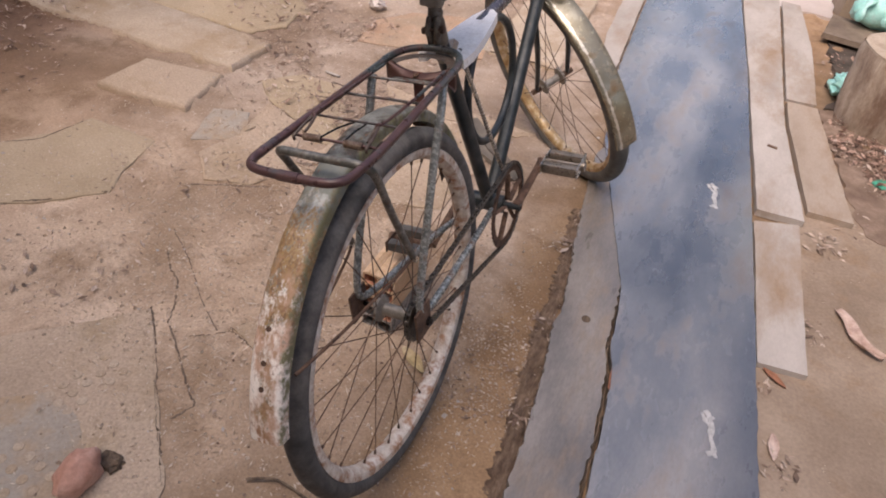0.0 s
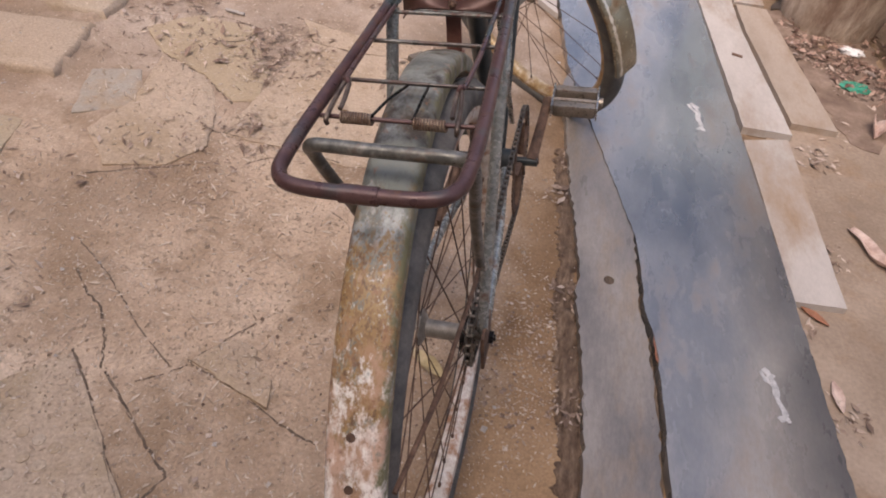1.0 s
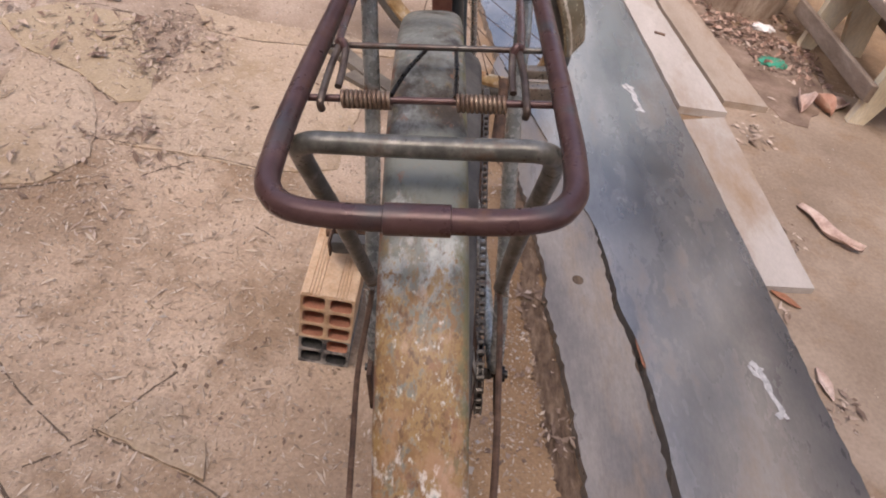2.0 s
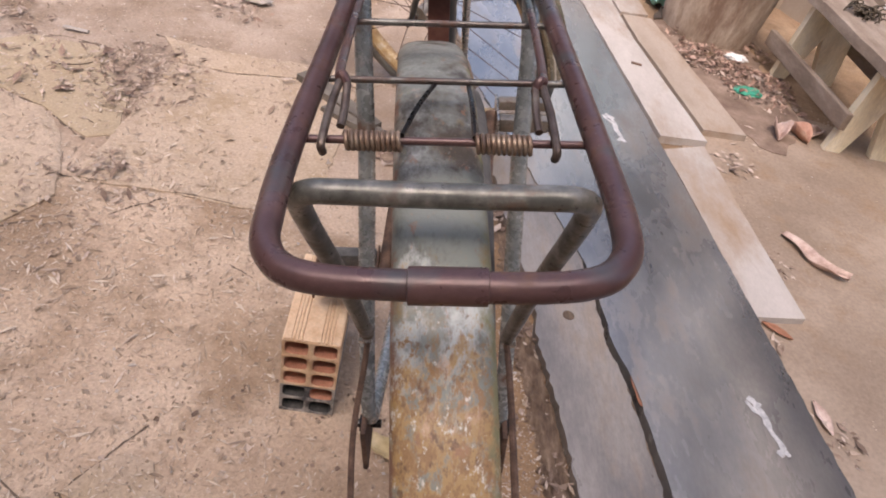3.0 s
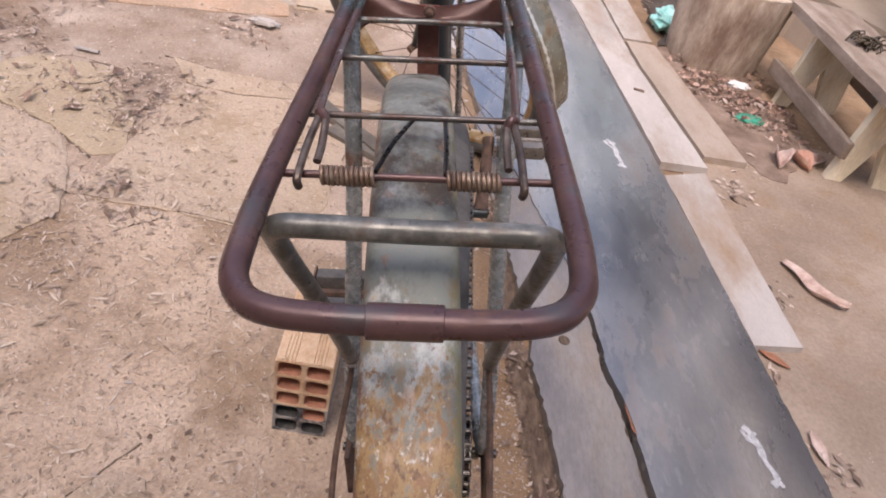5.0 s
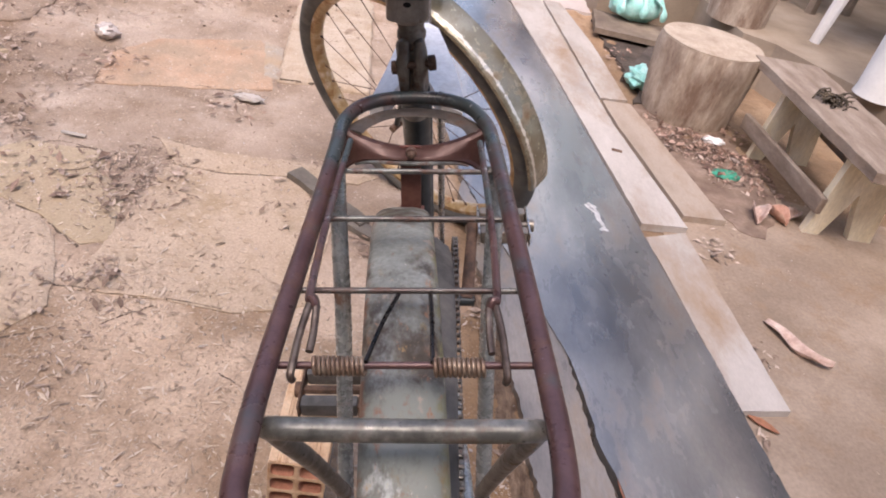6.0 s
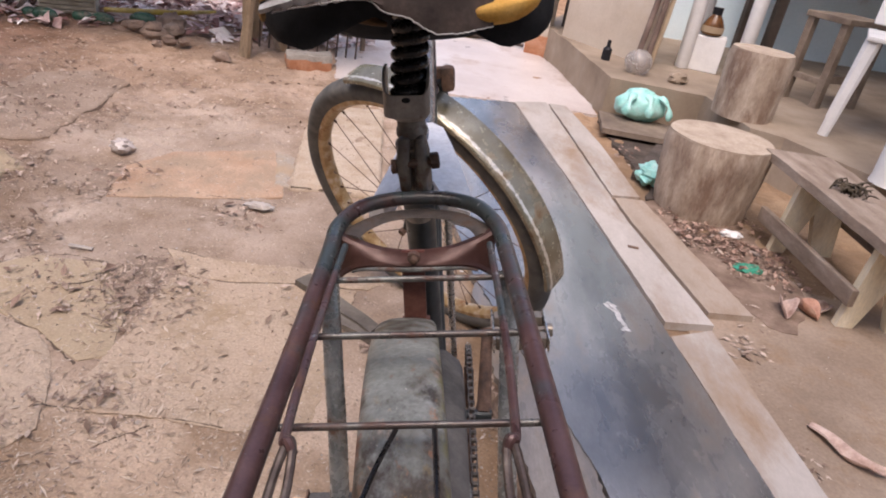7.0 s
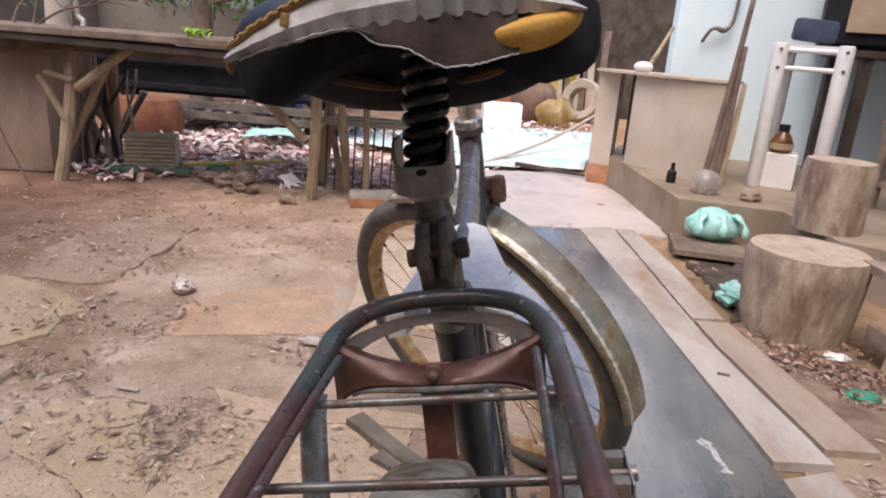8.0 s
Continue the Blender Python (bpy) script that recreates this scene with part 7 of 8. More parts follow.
def sheet(name, corners, z, material, label, category, seed, amp=0.03, nx=26, ny=26):
    """A crumpled thin sheet on the ground between four corners."""
    a, b, c, d = [Vector((*p, 0)) for p in corners]
    bm = bmesh.new()
    grid = []
    for j in range(ny + 1):
        row = []
        for i in range(nx + 1):
            u, v = i / nx, j / ny
            p = a.lerp(b, u).lerp(d.lerp(c, u), v)
            p += Vector((0.05 * noise.noise(Vector((u * 5, v * 5, seed))), 0.05 * noise.noise(Vector((u * 5, v * 5, seed + 9))), 0))
            p.z = z + amp * (0.5 + 0.5 * noise.noise(p * 2.2 + Vector((0, 0, seed)))) + 0.4 * amp * abs(noise.noise(p * 7))
            row.append(bm.verts.new(p))
        grid.append(row)
    for j in range(ny):
        for i in range(nx):
            bm.faces.new((grid[j][i], grid[j][i + 1], grid[j + 1][i + 1], grid[j + 1][i]))
    ob = part(name, bm, material)
    ob.modifiers.new("thickness", "SOLIDIFY").thickness = 0.004
    return tagged(ob, label, category, "tarps")


sheet("tarp", [(-0.62, 4.45), (0.56, 4.86), (0.98, 7.4), (-0.9, 7.1)], 0.015, TARP, "crumpled pale green tarpaulin spread on the ground", "tarp", 3)
sheet("tarp", [(-1.75, 5.2), (-0.75, 4.9), (-0.7, 6.2), (-1.6, 6.4)], 0.012, TARP, "folded pale green tarpaulin in the leaves", "tarp", 8, 0.06)
foam_box = part("foam_box", box(bmesh.new(), (0.42, 0.3, 0.28), (0, 0, 0.14), 0.01), mat("white_foam", [(0.78, 0.78, 0.78), (0.85, 0.85, 0.85)], 9, 0.8, 0.2))
foam_box.matrix_world = pose(-0.12, 7.35, 0.0, 0, 0, 8)
tagged(foam_box, "white foam box behind the tarpaulin", "box")
tyre = part("car_tyre", revolve(bmesh.new(), [(0.155, -0.085), (0.25, -0.105), (0.275, -0.06), (0.28, 0.0), (0.275, 0.06), (0.25, 0.105), (0.155, 0.085), (0.16, 0.0)], 40), RUBBER)
tyre.matrix_world = pose(0.90, 8.9, 0.275, 0, 12, 62)
tagged(tyre, "sandy coloured old car tyre propped upright", "tyre")
lump("stone", (0.88, 8.9, -0.02), 0.14, 51, CONCRETE, "brown stone under the old tyre", "stone", (1.3, 1, 0.6), 0.3)
lump("yellow_sack", (0.50, 8.0, -0.03), 0.17, 33, SACK, "slumped stained yellow plastic sack", "sack", (1.15, 0.8, 1.15), 0.28, 1.7)
lump("dark_drum", (0.25, 8.3, 0), 0.27, 35, mat("brown_drum", [(0.10, 0.06, 0.05), (0.18, 0.11, 0.08), (0.26, 0.18, 0.13)], 5, 0.7, 0.3), "round brown drum lid behind the tarpaulin", "drum", (1.1, 0.7, 1.1), 0.1)
wall("yard_wall", (-9, 9.6), (-0.3, 9.6), 0, 1.12, 0.15, GREYWALL, "weathered grey block wall closing the yard")
wall("yard_wall", (-0.3, 9.75), (0.15, 9.75), 0, 0.85, 0.12, BRICKRED, "low red brick wall at the yard's end")
wall("yard_wall", (0.15, 9.75), (0.9, 9.75), 0, 0.85, 0.12, YELLOW, "faded yellow panel at the yard's end")
wall("yard_wall", (0.9, 9.9), (6, 9.9), 0, 2.6, 0.15, DARKWOOD, "dark wooden fence at the yard's end")
wall("yard_wall", (-6.2, -6), (-6.2, 9.5), 0, 1.5, 0.15, GREYWALL, "weathered grey block wall along the yard")
for i in range(6):
    ob = part("fence_board", box(bmesh.new(), (0.09, 0.03, 1.0 + 0.1 * (i % 3)), (0, 0, 0.5 + 0.05 * (i % 3)), 0.004), OLDWOOD if i % 2 else PLASTER, smooth=False)
    ob.matrix_world = pose(0.62 + 0.11 * i, 9.5, -0.02, 0, random.Random(i).uniform(-5, 5), 0)
    tagged(ob, "upright weathered fence board", "board", "fence boards")
ob = part("leaning_pole", tube(bmesh.new(), curve_points([(-0.22, 4.72, 0.02), (0.3, 5.6, 0.12), (0.84, 6.3, 0.36)], 6), 0.012, 8), PLASTER)
tagged(ob, "long thin pale pole across the tarpaulin", "pole")
ob = part("leaning_pole", tube(bmesh.new(), [(-1.93, 3.60, 0.060), (-1.62, 3.76, 0.062), (-1.43, 3.98, 0.062)], [0.013, 0.017, 0.008], 8), YELLOW)
tagged(ob, "thin yellowish pole lying in the leaves", "pole")
ob = part("leaning_pole", tube(bmesh.new(), [(0.05, 4.72, 0.05), (0.55, 4.62, 0.03)], [0.02, 0.012], 8), DARKWOOD)
tagged(ob, "dark stick lying at the tarpaulin's edge", "pole")
# hose at the tank
ob = part("rubber_hose", tube(bmesh.new(), curve_points([(-2.72, 3.12, 0.36), (-2.60, 3.05, 0.20), (-2.48, 2.99, 0.06), (-2.43, 2.96, 0.008)], 6), 0.006, 8), IRON)
tagged(ob, "dark rubber hose beside the tank", "hose")


def tree(at, h, r, seed, leaves, low):
    """Tapered trunk with limbs and a ragged crown of many small leaves."""
    rng = random.Random(seed)
    t = thing("tree", pose(*at), "leafy green tree beyond the yard", "tree", "trees")
    bm = bmesh.new()
    pts = curve_points([(0, 0, 0), (0.05, 0.03, h * 0.3), (-0.05, 0.05, h * 0.6), (0.05, 0, h * 0.9)], 5)
    tube(bm, pts, [0.14 * (1 - 0.8 * i / len(pts)) for i in range(len(pts))], 10)
    tips = []
    for i in range(9):
        a, z = rng.uniform(0, 6.28), h * rng.uniform(0.4, 0.85)
        e = Vector((math.cos(a) * r * rng.uniform(0.5, 0.9), math.sin(a) * r * rng.uniform(0.5, 0.9), z + rng.uniform(-0.2, 0.4) * r))
        tube(bm, curve_points([(0, 0, z * 0.8), e * 0.5 + Vector((0, 0, z * 0.45)), e], 4), [0.04 * (1 - 0.08 * j) for j in range(9)], 6)
        tips.append(e)
    part("trunk", bm, OLDWOOD, t)
    verts, faces = [], []
    for _ in range(leaves):
        e = rng.choice(tips)
        p = e + Vector((rng.gauss(0, 0.32), rng.gauss(0, 0.32), rng.gauss(-0.1, 0.3))) * r * 0.55
        p.z = max(p.z, low + 0.3 * rng.random())
        l = rng.uniform(0.07, 0.16)
        m = Matrix.Translation(p) @ Euler((rng.uniform(-1, 1), rng.uniform(0.2, 1.4), rng.uniform(0, 6.28))).to_matrix().to_4x4()
        b = len(verts)
        for q in ((0, 0, 0), (l * 0.5, -l * 0.18, 0.01), (l, 0, -0.02), (l * 0.5, l * 0.18, 0.01)):
            verts.append((m @ Vector(q))[:])
        faces += [(b, b + 1, b + 2), (b, b + 2, b + 3)]
    me = bpy.data.meshes.new("crown")
    me.from_pydata(verts, [], faces)
    me.materials.append(LEAFGREEN)
    new("crown", me).parent = t


tree((-3.7, 7.6, 0), 3.2, 2.2, 2, 5000, 0.95)
tree((-2.6, 8.6, 0), 3.4, 2.0, 5, 4500, 1.0)
tree((-6.0, 10.5, 0), 4.5, 3.0, 8, 5000, 1.2)
# brushwood on the table
for i in range(7):
    rng = random.Random(80 + i)
    a = Vector((-2.95 + 0.09 * i, 3.15 + 0.3 * rng.random(), 0.80))
    lean = Vector((rng.uniform(-0.5, 0.5), rng.uniform(0.0, 0.4), rng.uniform(0.15, 0.8))).normalized() * rng.uniform(0.25, 0.5)
    r = rng.uniform(0.006, 0.012)
    pts = curve_points([a, a + lean * 0.35 + Vector((rng.uniform(-0.03, 0.03), 0, 0.02)), a + lean * 0.7 + Vector((rng.uniform(-0.04, 0.04), 0, 0)), a + lean], 4)
    n = len(pts)
    bm = tube(bmesh.new(), pts, [r * (1 - 0.6 * k / n) for k in range(n)], 7)
    for k in (4, 7, 9):
        d = Vector((rng.uniform(-1, 1), rng.uniform(-0.5, 1), rng.uniform(-0.2, 0.8))).normalized() * rng.uniform(0.06, 0.16)
        tube(bm, [pts[k], pts[k] + d * 0.5 + Vector((0, 0, 0.01)), pts[k] + d], [r * 0.5, r * 0.4, r * 0.2], 5)
    ob = part("dry_branch", bm, OLDWOOD if i % 2 else STICKWOOD)
    tagged(ob, "dry forked brown branch lying on the work table", "branch", "dry branches")
rng = random.Random(71)
weed = thing("weed", pose(-1.62, 3.2, 0.794), "bright green weed on the work table", "plant")
WEEDGREEN = mat("bright_weed", [(0.22, 0.40, 0.03), (0.36, 0.56, 0.07)], 30, 0.7, 0.3)
for i in range(26):
    a, l = rng.uniform(0, 6.28), rng.uniform(0.03, 0.07)
    c = Vector((rng.uniform(-0.07, 0.07), rng.uniform(-0.03, 0.03), 0.002))
    d = Vector((math.cos(a), math.sin(a), 0))
    bm = tube(bmesh.new(), [c, c + d * l * 0.4 + Vector((0, 0, l * 0.6)), c + d * l + Vector((0, 0, l * rng.uniform(0.2, 0.9)))], [0.003, 0.009, 0.001], 6, flat=0.25)
    part("leaf", bm, WEEDGREEN, weed)
sheet("tarp", [(-1.90, 4.42), (-1.50, 4.60), (-1.66, 5.05), (-1.98, 4.80)], 0.09, mat("cyan_tarp", [(0.30, 0.62, 0.55), (0.46, 0.74, 0.68), (0.66, 0.84, 0.80)], 6, 0.5, 0.5, 40, bump_dist=0.02), "crumpled cyan tarpaulin scrap in the dry leaves", "tarp", 15, 0.07, 14, 14)
drum = thing("blue_drum", pose(-2.2, 6.35, -0.01), "small blue plastic drum with a white lid", "drum")
part("drum_body", tube(bmesh.new(), [(0, 0, 0), (0, 0, 0.02), (0, 0, 0.11), (0, 0, 0.13), (0, 0, 0.15), (0, 0, 0.26), (0, 0, 0.28)], [0.12, 0.13, 0.135, 0.142, 0.135, 0.13, 0.115], 24), mat("blue_plastic", [(0.02, 0.035, 0.12), (0.035, 0.055, 0.18), (0.06, 0.09, 0.24)], 8, 0.45, 0.1), drum)
part("lid", tube(bmesh.new(), [(0, 0, 0.278), (0, 0, 0.282), (0, 0, 0.300), (0, 0, 0.304)], [0.12, 0.125, 0.125, 0.115], 24), WHITEPAINT, drum)
ob = part("wooden_post", tube(bmesh.new(), [(-3.13, 4.3, -0.02), (-3.12, 4.3, 0.8), (-3.10, 4.32, 1.9)], [0.085, 0.08, 0.07], 12), PLASTER)
tagged(ob, "pale weathered post behind the work table", "post")
ob = part("metal_pipe", tube(bmesh.new(), curve_points([(-2.62, 3.80, 0.792), (-2.63, 3.82, 0.83), (-2.68, 3.84, 0.92), (-2.69, 3.86, 1.5)], 5), 0.018, 10), GREYSTEEL)
tagged(ob, "bent grey metal pipe rising from the work table", "pipe")

# ---------------------------------------------------------------- litter
def curled_leaf(at, turn, length, width, material, label, seed, curl=0.5, bend=0.0):
    rng = random.Random(seed)
    bm = bmesh.new()
    n, k = 14, 6
    grid = []
    for i in range(n + 1):
        u = i / n
        w = width * math.sin(math.pi * min(1, u * 0.96 + 0.03)) ** 0.7
        row = []
        for j in range(k + 1):
            v = -1 + 2 * j / k
            row.append(bm.verts.new(((u - 0.5) * length, bend * math.sin(u * 5.0) + v * w * 0.5 * (1 - 0.3 * curl) * (1 + 0.25 * noise.noise(Vector((u * 5, v, seed + 3)))), 0.003 + curl * w * 0.45 * v * v + 0.10 * length * (u - 0.5) ** 2 + 0.12 * width * noise.noise(Vector((u * 4, v * 2, seed))))))
        grid.append(row)
    for a, b in zip(grid, grid[1:]):
        for j in range(k):
            bm.faces.new((a[j], a[j + 1], b[j + 1], b[j]))
    low = min(v.co.z for v in bm.verts)
    for v in bm.verts:
        v.co.z -= low
    ob = part("dry_leaf", bm, material)
    ob.modifiers.new("thickness", "SOLIDIFY").thickness = 0.0012
    ob.matrix_world = pose(*at, 0, 0, turn)
    return tagged(ob, label, "leaf", "large dry leaves")


def folded_leaf():
    """Dry leaf folded along its rib: a narrow stem end and a broad, upturned tip."""
    spine = curve_points([(0.868, 0.872, 0.006), (0.892, 0.832, 0.010), (0.912, 0.785, 0.010), (0.938, 0.752, 0.012), (0.972, 0.735, 0.012)], 6)
    bm = bmesh.new()
    rows = []
    k = len(spine) - 1
    for i, p in enumerate(spine):
        u = i / k
        d = (spine[min(i + 1, k)] - spine[max(i - 1, 0)]).normalized()
        side = Vector((d.y, -d.x, 0))
        wl = 0.003 + 0.016 * math.sin(math.pi * min(1.0, 0.12 + 0.88 * u)) ** 0.8 * (0.8 + 0.4 * u)
        wr = 0.002 + 0.014 * math.sin(math.pi * min(1.0, 0.25 + 0.75 * u)) ** 1.1
        rows.append([bm.verts.new(p + side * -wr + Vector((0, 0, 0.012 * u + 0.004))), bm.verts.new(p + side * -wr * 0.5 + Vector((0, 0, 0.003))), bm.verts.new(p - Vector((0, 0, 0.004))), bm.verts.new(p + side * wl * 0.55 + Vector((0, 0, 0.006 * math.sin(9 * u)))), bm.verts.new(p + side * wl + Vector((0, 0, 0.004 + 0.012 * u * math.sin(7 * u) ** 2)))])
    for a, b in zip(rows, rows[1:]):
        for j in range(4):
            bm.faces.new((a[j], b[j], b[j + 1], a[j + 1]))
    bmesh.ops.recalc_face_normals(bm, faces=bm.faces)
    ob = part("dry_leaf", bm, LEAFPINK)
    ob.modifiers.new("thickness", "SOLIDIFY").thickness = 0.0012
    tagged(ob, "long folded pinkish dry leaf on the dirt", "leaf", "large dry leaves")


folded_leaf()
curled_leaf((1.03, 1.36, 0.004), 75, 0.095, 0.080, LEAFPINK, "cupped pale brown dry leaf beside the bench", 2, 1.25)
curled_leaf((1.10, 1.375, 0.004), 110, 0.090, 0.074, mat("rust_leaf", [(0.36, 0.17, 0.11), (0.48, 0.27, 0.19), (0.58, 0.40, 0.30)], 25, 0.75, 0.3), "cupped reddish dry leaf beside the bench", 3, 1.25)
curled_leaf((1.165, 1.40, 0.004), 40, 0.09, 0.06, LEAFPINK, "small curled dry leaf beside the bench", 4, 0.9)
curled_leaf((-0.012, 0.175, 0.004), -30, 0.085, 0.034, mat("tan_leaf", [(0.42, 0.32, 0.16), (0.56, 0.45, 0.26), (0.66, 0.56, 0.38)], 25, 0.75, 0.3), "pale tan fallen leaf under the wheel", 5, 0.5)
curled_leaf((0.398, 0.345, 0.019), -88, 0.085, 0.016, ORANGE, "orange leaf sliver stuck in the split board", 6, 0.4)
curled_leaf((0.735, 0.545, 0.005), -34, 0.065, 0.022, ORANGE, "orange leaf sliver by the plank's end", 7, 0.4)
curled_leaf((0.748, 0.347, 0.005), -85, 0.07, 0.026, LEAFPINK, "reddish leaf sliver along the board", 8, 0.4)
lump("broken_brick", (-0.405, -0.362, -0.004), 0.040, 44, mat("pink_brick", [(0.40, 0.19, 0.13), (0.52, 0.30, 0.23), (0.62, 0.42, 0.34)], 14, 0.9, 0.6, 120), "broken piece of pinkish red brick on the screed", "brick", (0.75, 1.25, 0.9), 0.35, 1.2)
# dark lump added in place of the shadow behind the brick
lump("clod", (-0.385, -0.315, -0.004), 0.018, 46, ROTTEN, "dark lump in place of the shadow behind the brick", "clod", (1.3, 1, 0.7), 0.5, 2)
lump("plastic_scrap", (-0.52, 1.55, 0.004), 0.028, 47, PALE, "crumpled scrap of white paper", "scrap", (1.5, 0.7, 0.35), 0.5, 2.6)
lump("plastic_scrap", (-1.05, 1.83, 0.0), 0.031, 48, mat("clear_plastic", [(0.44, 0.385, 0.36), (0.58, 0.52, 0.49)], 30, 0.25, 0.4), "crumpled clear plastic cup", "scrap", (1.2, 0.9, 0.8), 0.4, 2.6)
ob = part("stick", tube(bmesh.new(), [(-0.905, 1.20, 0.006), (-0.845, 1.195, 0.006)], 0.006, 7, flat=0.5), PALE)
tagged(ob, "short whitish stick on the dirt", "stick")
ob = part("wire", tube(bmesh.new(), curve_points([(-0.84, 1.03, 0.0055), (-0.795, 1.045, 0.006), (-0.770, 1.085, 0.006), (-0.783, 1.143, 0.006), (-0.844, 1.141, 0.005)], 6), 0.0012, 6), OLDWOOD)
tagged(ob, "curved dark wire half buried in the dirt", "wire")
ob = part("twig", tube(bmesh.new(), curve_points([(-0.15, -0.225, 0.006), (-0.10, -0.20, 0.006), (-0.03, -0.205, 0.005)], 4), 0.003, 6), ROTTEN)
tagged(ob, "dark twig behind the rear wheel", "twig")
for i, (c, h) in enumerate((([(-0.33, 1.16), (-0.12, 0.98), (-0.10, 1.01), (-0.30, 1.20)], 0.02), ([(-0.25, 1.04), (-0.06, 0.93), (-0.04, 0.96), (-0.22, 1.08)], 0.014))):
    board("wood_scrap", c, h, 0.0, DARKBOARD, 70 + i, "grey splinter of board under the bicycle", 0.003)
CHALK = mat("chalk", [(0.26, 0.26, 0.26), (0.46, 0.45, 0.45), (0.66, 0.65, 0.64)], 90, 0.9, 0.2)
for (x, y), turn, s in (((0.499, 1.185), 96, 1.05), ((0.618, 0.30), 100, 0.9)):
    rng = random.Random(int(x * 100))
    bm = bmesh.new()
    for ctrl, w in (([(-0.060, 0.010, 0), (-0.045, -0.006, 0), (-0.01, 0.000, 0), (0.025, -0.004, 0), (0.052, 0.004, 0)], 0.0075), ([(-0.050, -0.002, 0), (-0.057, -0.008, 0), (-0.064, -0.010, 0)], 0.006), ([(0.020, 0.000, 0), (0.036, 0.012, 0), (0.054, 0.018, 0)], 0.006), ([(0.040, -0.006, 0), (0.062, 0.010, 0)], 0.009)):
        p = curve_points(ctrl, 5)
        tube(bm, p, [w * rng.uniform(0.5, 1.2) for _ in p], 7, flat=0.05)
    ob = part("chalk_mark", bm, CHALK)
    ob.matrix_world = pose(x, y, 0.0246, 0, 0, turn) @ Matrix.Diagonal((s, s, 1, 1))
    tagged(ob, "whitish dried paint smear on the dark board", "mark")
knot = part("knot", rod((0, 0, 0), (0, 0, 0.0015), 0.011, 12), ROTTEN)
knot.matrix_world = pose(0.296, 0.483, 0.0198)
tagged(knot, "dark knot in the split board", "knot")
nail = part("nail_plate", box(bmesh.new(), (0.034, 0.014, 0.003), (0, 0, 0.0015), 0.001), RUST)
nail.matrix_world = pose(0.639, 1.605, 0.0228, 0, 0, -10)
tagged(nail, "small rusty metal plate on the pale plank", "plate")

scatter("wood_chip_litter", [(-0.3, 0.2, 0.55, 11000, 0), (-0.75, 0.6, 0.75, 8000, 0), (0.1, 0.3, 0.3, 700, 0), (-0.6, 1.4, 0.8, 3500, 0), (-1.4, 1.5, 1.0, 1800, 0), (-0.8, -0.1, 0.6, 3500, 0), (0.95, 0.8, 0.35, 500, 0), (-1.0, 2.6, 1.2, 5500, 0)], CHIPS, 1, 0.0060, 0.0016, 0.30, "pale wood shavings trodden into the dirt", "shavings")
scatter("wood_shaving_litter", [(-0.66, 1.03, 0.16, 420, 0.004), (-0.58, 0.78, 0.20, 480, 0.003), (-0.42, 0.55, 0.26, 700, 0.002), (-0.40, 0.22, 0.26, 520, 0.001), (-0.80, 0.55, 0.26, 380, 0.001), (-0.75, 0.18, 0.22, 260, 0.001), (-0.25, 0.0, 0.22, 260, 0.001), (-0.95, 0.85, 0.2, 220, 0.002)], CHIPS, 8, 0.0135, 0.002, 0.16, "thin pale curled shavings trodden into the dirt", "shavings", 0.9)
scatter("leaf_litter", [(-0.70, 1.06, 0.08, 170, 0.012), (-0.65, 0.95, 0.06, 110, 0.01), (-0.62, 0.70, 0.05, 60, 0.01), (-0.58, 0.45, 0.05, 40, 0.008), (-1.20, 1.53, 0.08, 110, 0.01), (-1.05, 1.50, 0.11, 150, 0.01), (-1.19, 1.25, 0.05, 60, 0.01), (-1.08, 1.23, 0.07, 70, 0.01), (-1.25, 1.99, 0.07, 70, 0.01), (-1.24, 1.72, 0.08, 60, 0.01), (-1.2, 2.3, 0.12, 90, 0.01), (-1.7, 2.1, 0.2, 110, 0.01), (-1.75, 2.9, 0.3, 160, 0.01), (-0.68, 1.05, 0.17, 230, 0.018), (-0.61, 0.64, 0.12, 110, 0.012), (-0.69, 0.56, 0.14, 110, 0.012), (-0.55, 1.47, 0.14, 60, 0.01), (-0.33, 1.17, 0.12, 60, 0.01), (-0.96, 0.40, 0.16, 120, 0.012), (-0.86, 0.03, 0.16, 110, 0.012), (-1.02, 1.02, 0.18, 120, 0.012), (-1.1, 1.44, 0.25, 140, 0.012), (-0.26, 1.01, 0.10, 60, 0.01), (-1.5, 2.35, 0.6, 420, 0.012), (-0.9, 2.5, 0.5, 260, 0.012), (-2.0, 2.7, 0.6, 300, 0.012), (-1.2, 2.95, 0.5, 220, 0.012), (-0.6, 1.95, 0.4, 120, 0.01), (-1.02, 1.14, 0.14, 60, 0.01), (-0.5, 2.9, 0.6, 160, 0.01), (-1.6, 1.9, 0.5, 140, 0.01)], LITTER, 2, 0.0145, 0.006, 0.30, "crushed brown dead leaves on the dirt", "leaves")
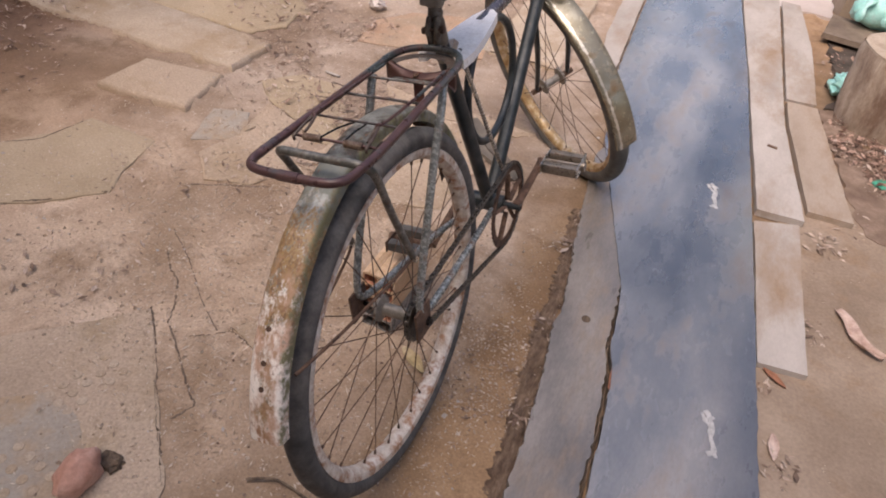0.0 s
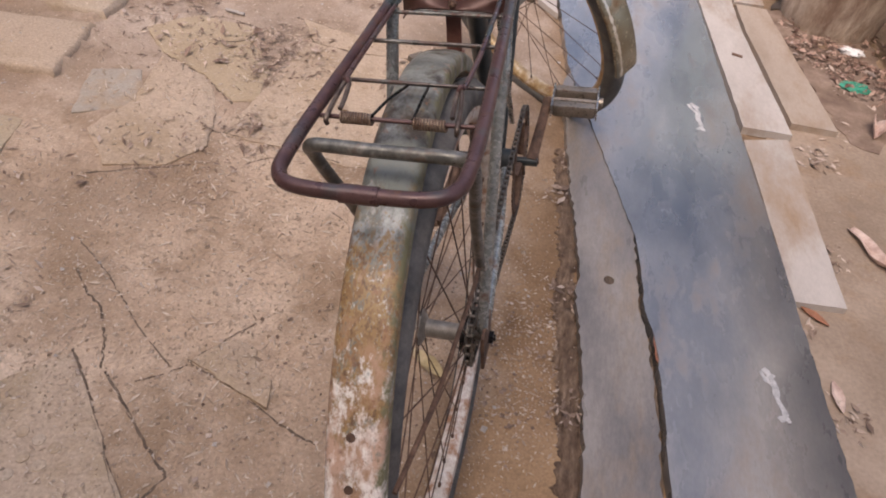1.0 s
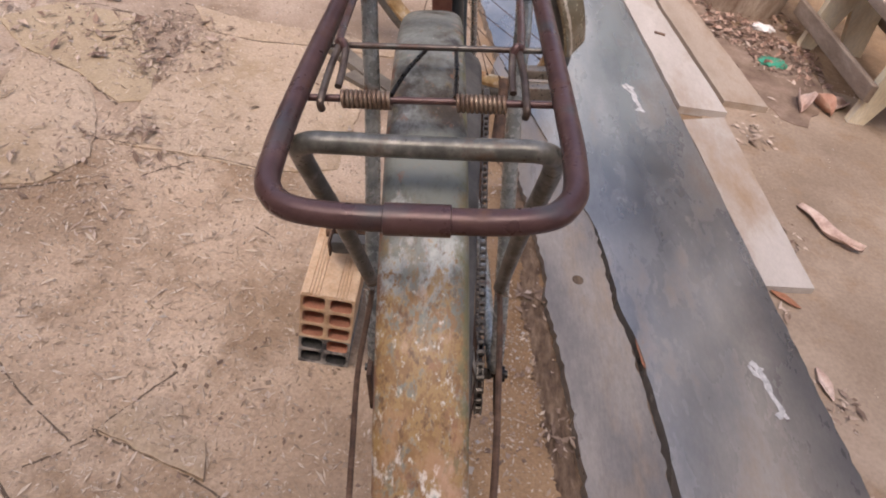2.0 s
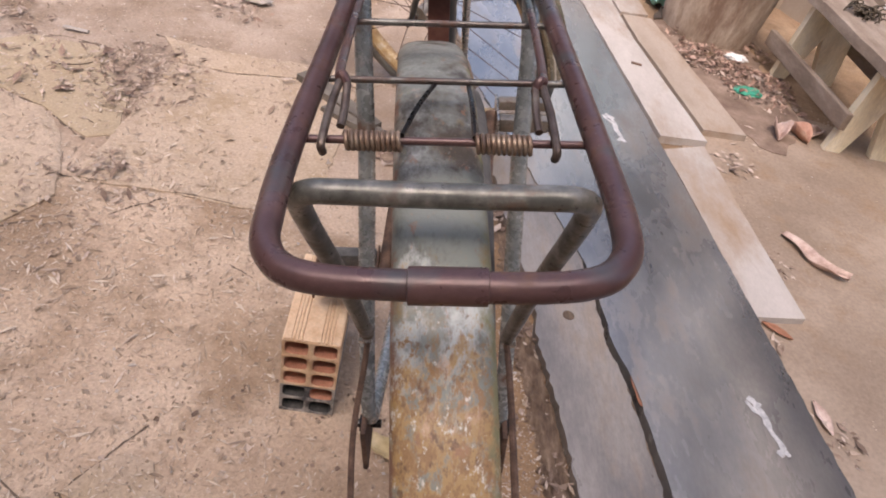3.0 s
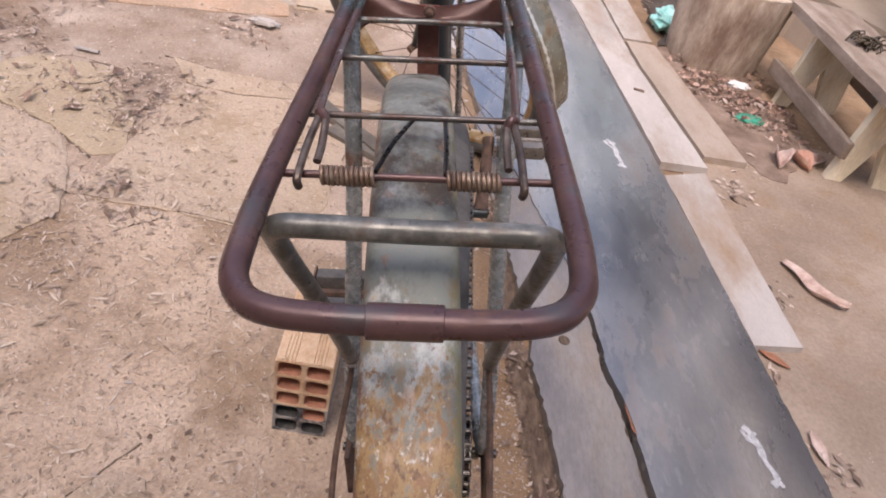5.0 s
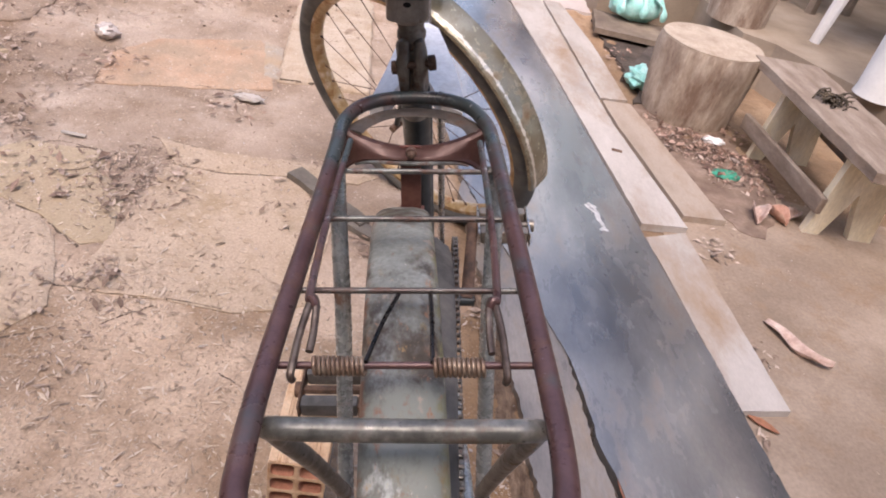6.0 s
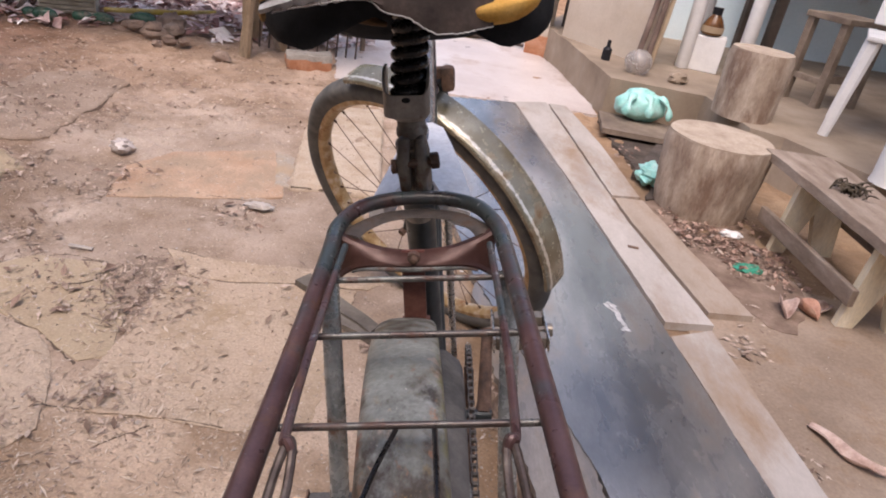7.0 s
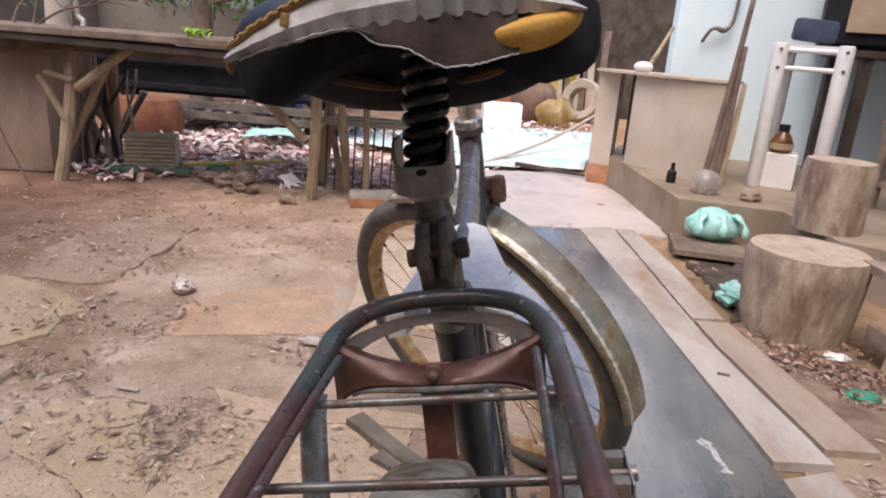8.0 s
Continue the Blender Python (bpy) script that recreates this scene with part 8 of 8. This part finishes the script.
scatter("board_edge_litter", [(0.215, 0.42, 0.04, 50, 0.012), (0.18, 0.72, 0.05, 60, 0.012), (0.25, 0.15, 0.04, 40, 0.012), (-0.08, 0.93, 0.06, 110, 0.015), (0.19, 0.88, 0.05, 90, 0.015), (0.76, 0.30, 0.05, 60, 0.012), (0.80, 0.75, 0.06, 60, 0.012), (0.83, 1.15, 0.07, 70, 0.012), (0.74, 0.1, 0.05, 50, 0.01), (0.70, 0.5, 0.04, 40, 0.01), (0.95, 1.78, 0.14, 220, 0.02), (1.06, 1.62, 0.14, 200, 0.02), (0.86, 1.95, 0.08, 90, 0.02), (0.85, 2.5, 0.10, 40, 0.02), (0.92, 1.3, 0.08, 50, 0.01)], LITTER, 3, 0.018, 0.006, 0.33, "bits of bark and leaf along the boards", "debris")
scatter("leaf_heap", [(-0.25, 4.9, 0.35, 120, 0.01), (0.3, 7.0, 0.6, 180, 0.02), (-1.9, 4.7, 0.7, 1500, 0.10), (-2.6, 4.4, 0.6, 700, 0.05), (-1.2, 4.3, 0.45, 700, 0.06), (-1.7, 5.7, 0.9, 1300, 0.14), (-0.8, 4.05, 0.35, 350, 0.03), (-2.6, 6.2, 1.0, 900, 0.15), (-0.7, 6.6, 0.5, 400, 0.06), (-2.2, 3.6, 0.35, 250, 0.02), (-1.5, 3.95, 0.5, 420, 0.03), (-2.1, 4.1, 0.5, 350, 0.03), (0.5, 7.9, 0.7, 300, 0.04)], LEAFDRY, 4, 0.075, 0.02, 0.4, "heap of dry purplish brown leaves", "leaves", 0.6)
def grit(name, spots, material, seed, size, label):
    """Small angular crumbs of earth, each a squat four-sided lump, in round patches (x, y, radius, how many)."""
    rng = random.Random(seed)
    verts, faces = [], []
    for x, y, rad, count in spots:
        for _ in range(count):
            q, a = rad * math.sqrt(rng.random()), rng.uniform(0, 2 * math.pi)
            cx, cy = x + q * math.cos(a), y + q * math.sin(a)
            r = size * min(3.0, math.exp(rng.gauss(-0.2, 0.5)))
            cz = top_z(cx, cy)
            b = len(verts)
            t = rng.uniform(0, 6.28)
            for j in range(4):
                q = r * rng.uniform(0.6, 1.3)
                verts.append((cx + q * math.cos(t + j * 1.57), cy + q * math.sin(t + j * 1.57), cz - 0.001))
            verts.append((cx + rng.uniform(-0.4, 0.4) * r, cy + rng.uniform(-0.4, 0.4) * r, cz + r * rng.uniform(0.4, 0.95)))
            faces += [(b + j, b + (j + 1) % 4, b + 4) for j in range(4)]
    me = bpy.data.meshes.new(name)
    me.from_pydata(verts, [], faces)
    me.materials.append(material)
    return tagged(new(name, me), label, "grit", kind="stuff")


grit("earth_grit", [(-0.30, 0.25, 0.50, 2800), (-0.75, 0.55, 0.65, 2600), (-0.55, 1.1, 0.6, 1500), (-0.65, -0.1, 0.5, 1500), (0.13, 0.25, 0.13, 700), (0.15, 0.7, 0.12, 400), (-0.9, 1.9, 0.9, 6000), (-1.2, 2.7, 0.9, 5000)], GRIT, 31, 0.0025, "fine crumbs of pale brown earth")
grit("mud_grit", [(0.95, 0.85, 0.35, 900), (1.1, 1.35, 0.3, 500), (0.82, 0.45, 0.15, 400)], GRIT, 33, 0.0024, "scattered crumbs on the packed mud")
scatter("small_stones", [(-0.5, 0.5, 0.9, 260, 0), (0.9, 0.9, 0.35, 90, 0), (-1.0, 1.8, 1.2, 260, 0), (0.15, 0.4, 0.15, 60, 0)], PALE, 6, 0.006, 0.003, 0.8, "small pale bits of grit", "grit")
scatter("dirt_crumbs", [(0.12, 0.25, 0.16, 500, 0.002), (-0.1, 0.0, 0.3, 500, 0), (0.95, 0.8, 0.3, 300, 0), (-1.3, 2.4, 0.8, 900, 0.01)], LITTER, 7, 0.006, 0.003, 0.7, "brown crumbs of dirt and bark", "crumbs")
scatter("bark_litter", [(0.96, 1.80, 0.15, 620, 0.03), (1.07, 1.66, 0.14, 540, 0.03), (0.88, 1.97, 0.08, 160, 0.025), (1.12, 1.95, 0.10, 160, 0.03), (1.12, 1.50, 0.08, 90, 0.012), (0.90, 2.6, 0.12, 60, 0.02), (1.08, 2.5, 0.14, 60, 0.02)], mat("bark_bits", [(0.10, 0.055, 0.04), (0.24, 0.14, 0.10), (0.48, 0.33, 0.26)], 30, 0.85, 0.2, island=True), 13, 0.018, 0.008, 0.36, "reddish bark and dead leaves heaped by the stump", "debris")
scatter("dark_leaf_litter", [(-2.12, 0.86, 0.34, 620, 0.02), (-1.80, 0.60, 0.20, 120, 0.012), (-1.10, 1.24, 0.16, 110, 0.012), (-1.38, 2.08, 0.22, 240, 0.014), (-0.66, 1.08, 0.13, 100, 0.012), (-1.25, 2.84, 0.30, 260, 0.014), (-2.09, 2.99, 0.35, 260, 0.014), (-1.36, 1.53, 0.20, 200, 0.012), (-2.0, 3.5, 0.4, 260, 0.014), (-0.88, 2.48, 0.25, 200, 0.012), (-0.95, 1.62, 0.12, 90, 0.010), (-0.88, 0.98, 0.12, 50, 0.010), (-0.70, 2.95, 0.25, 160, 0.012), (-1.70, 2.45, 0.30, 240, 0.014), (-0.55, 1.50, 0.10, 70, 0.010), (-1.05, 3.2, 0.3, 180, 0.012)], mat("brown_leaf_bits", [(0.15, 0.095, 0.07), (0.31, 0.21, 0.16), (0.54, 0.42, 0.34)], 30, 0.85, 0.2, island=True), 21, 0.018, 0.007, 0.34, "trodden brown leaf bits in drifts on the dirt", "leaves", 0.6)
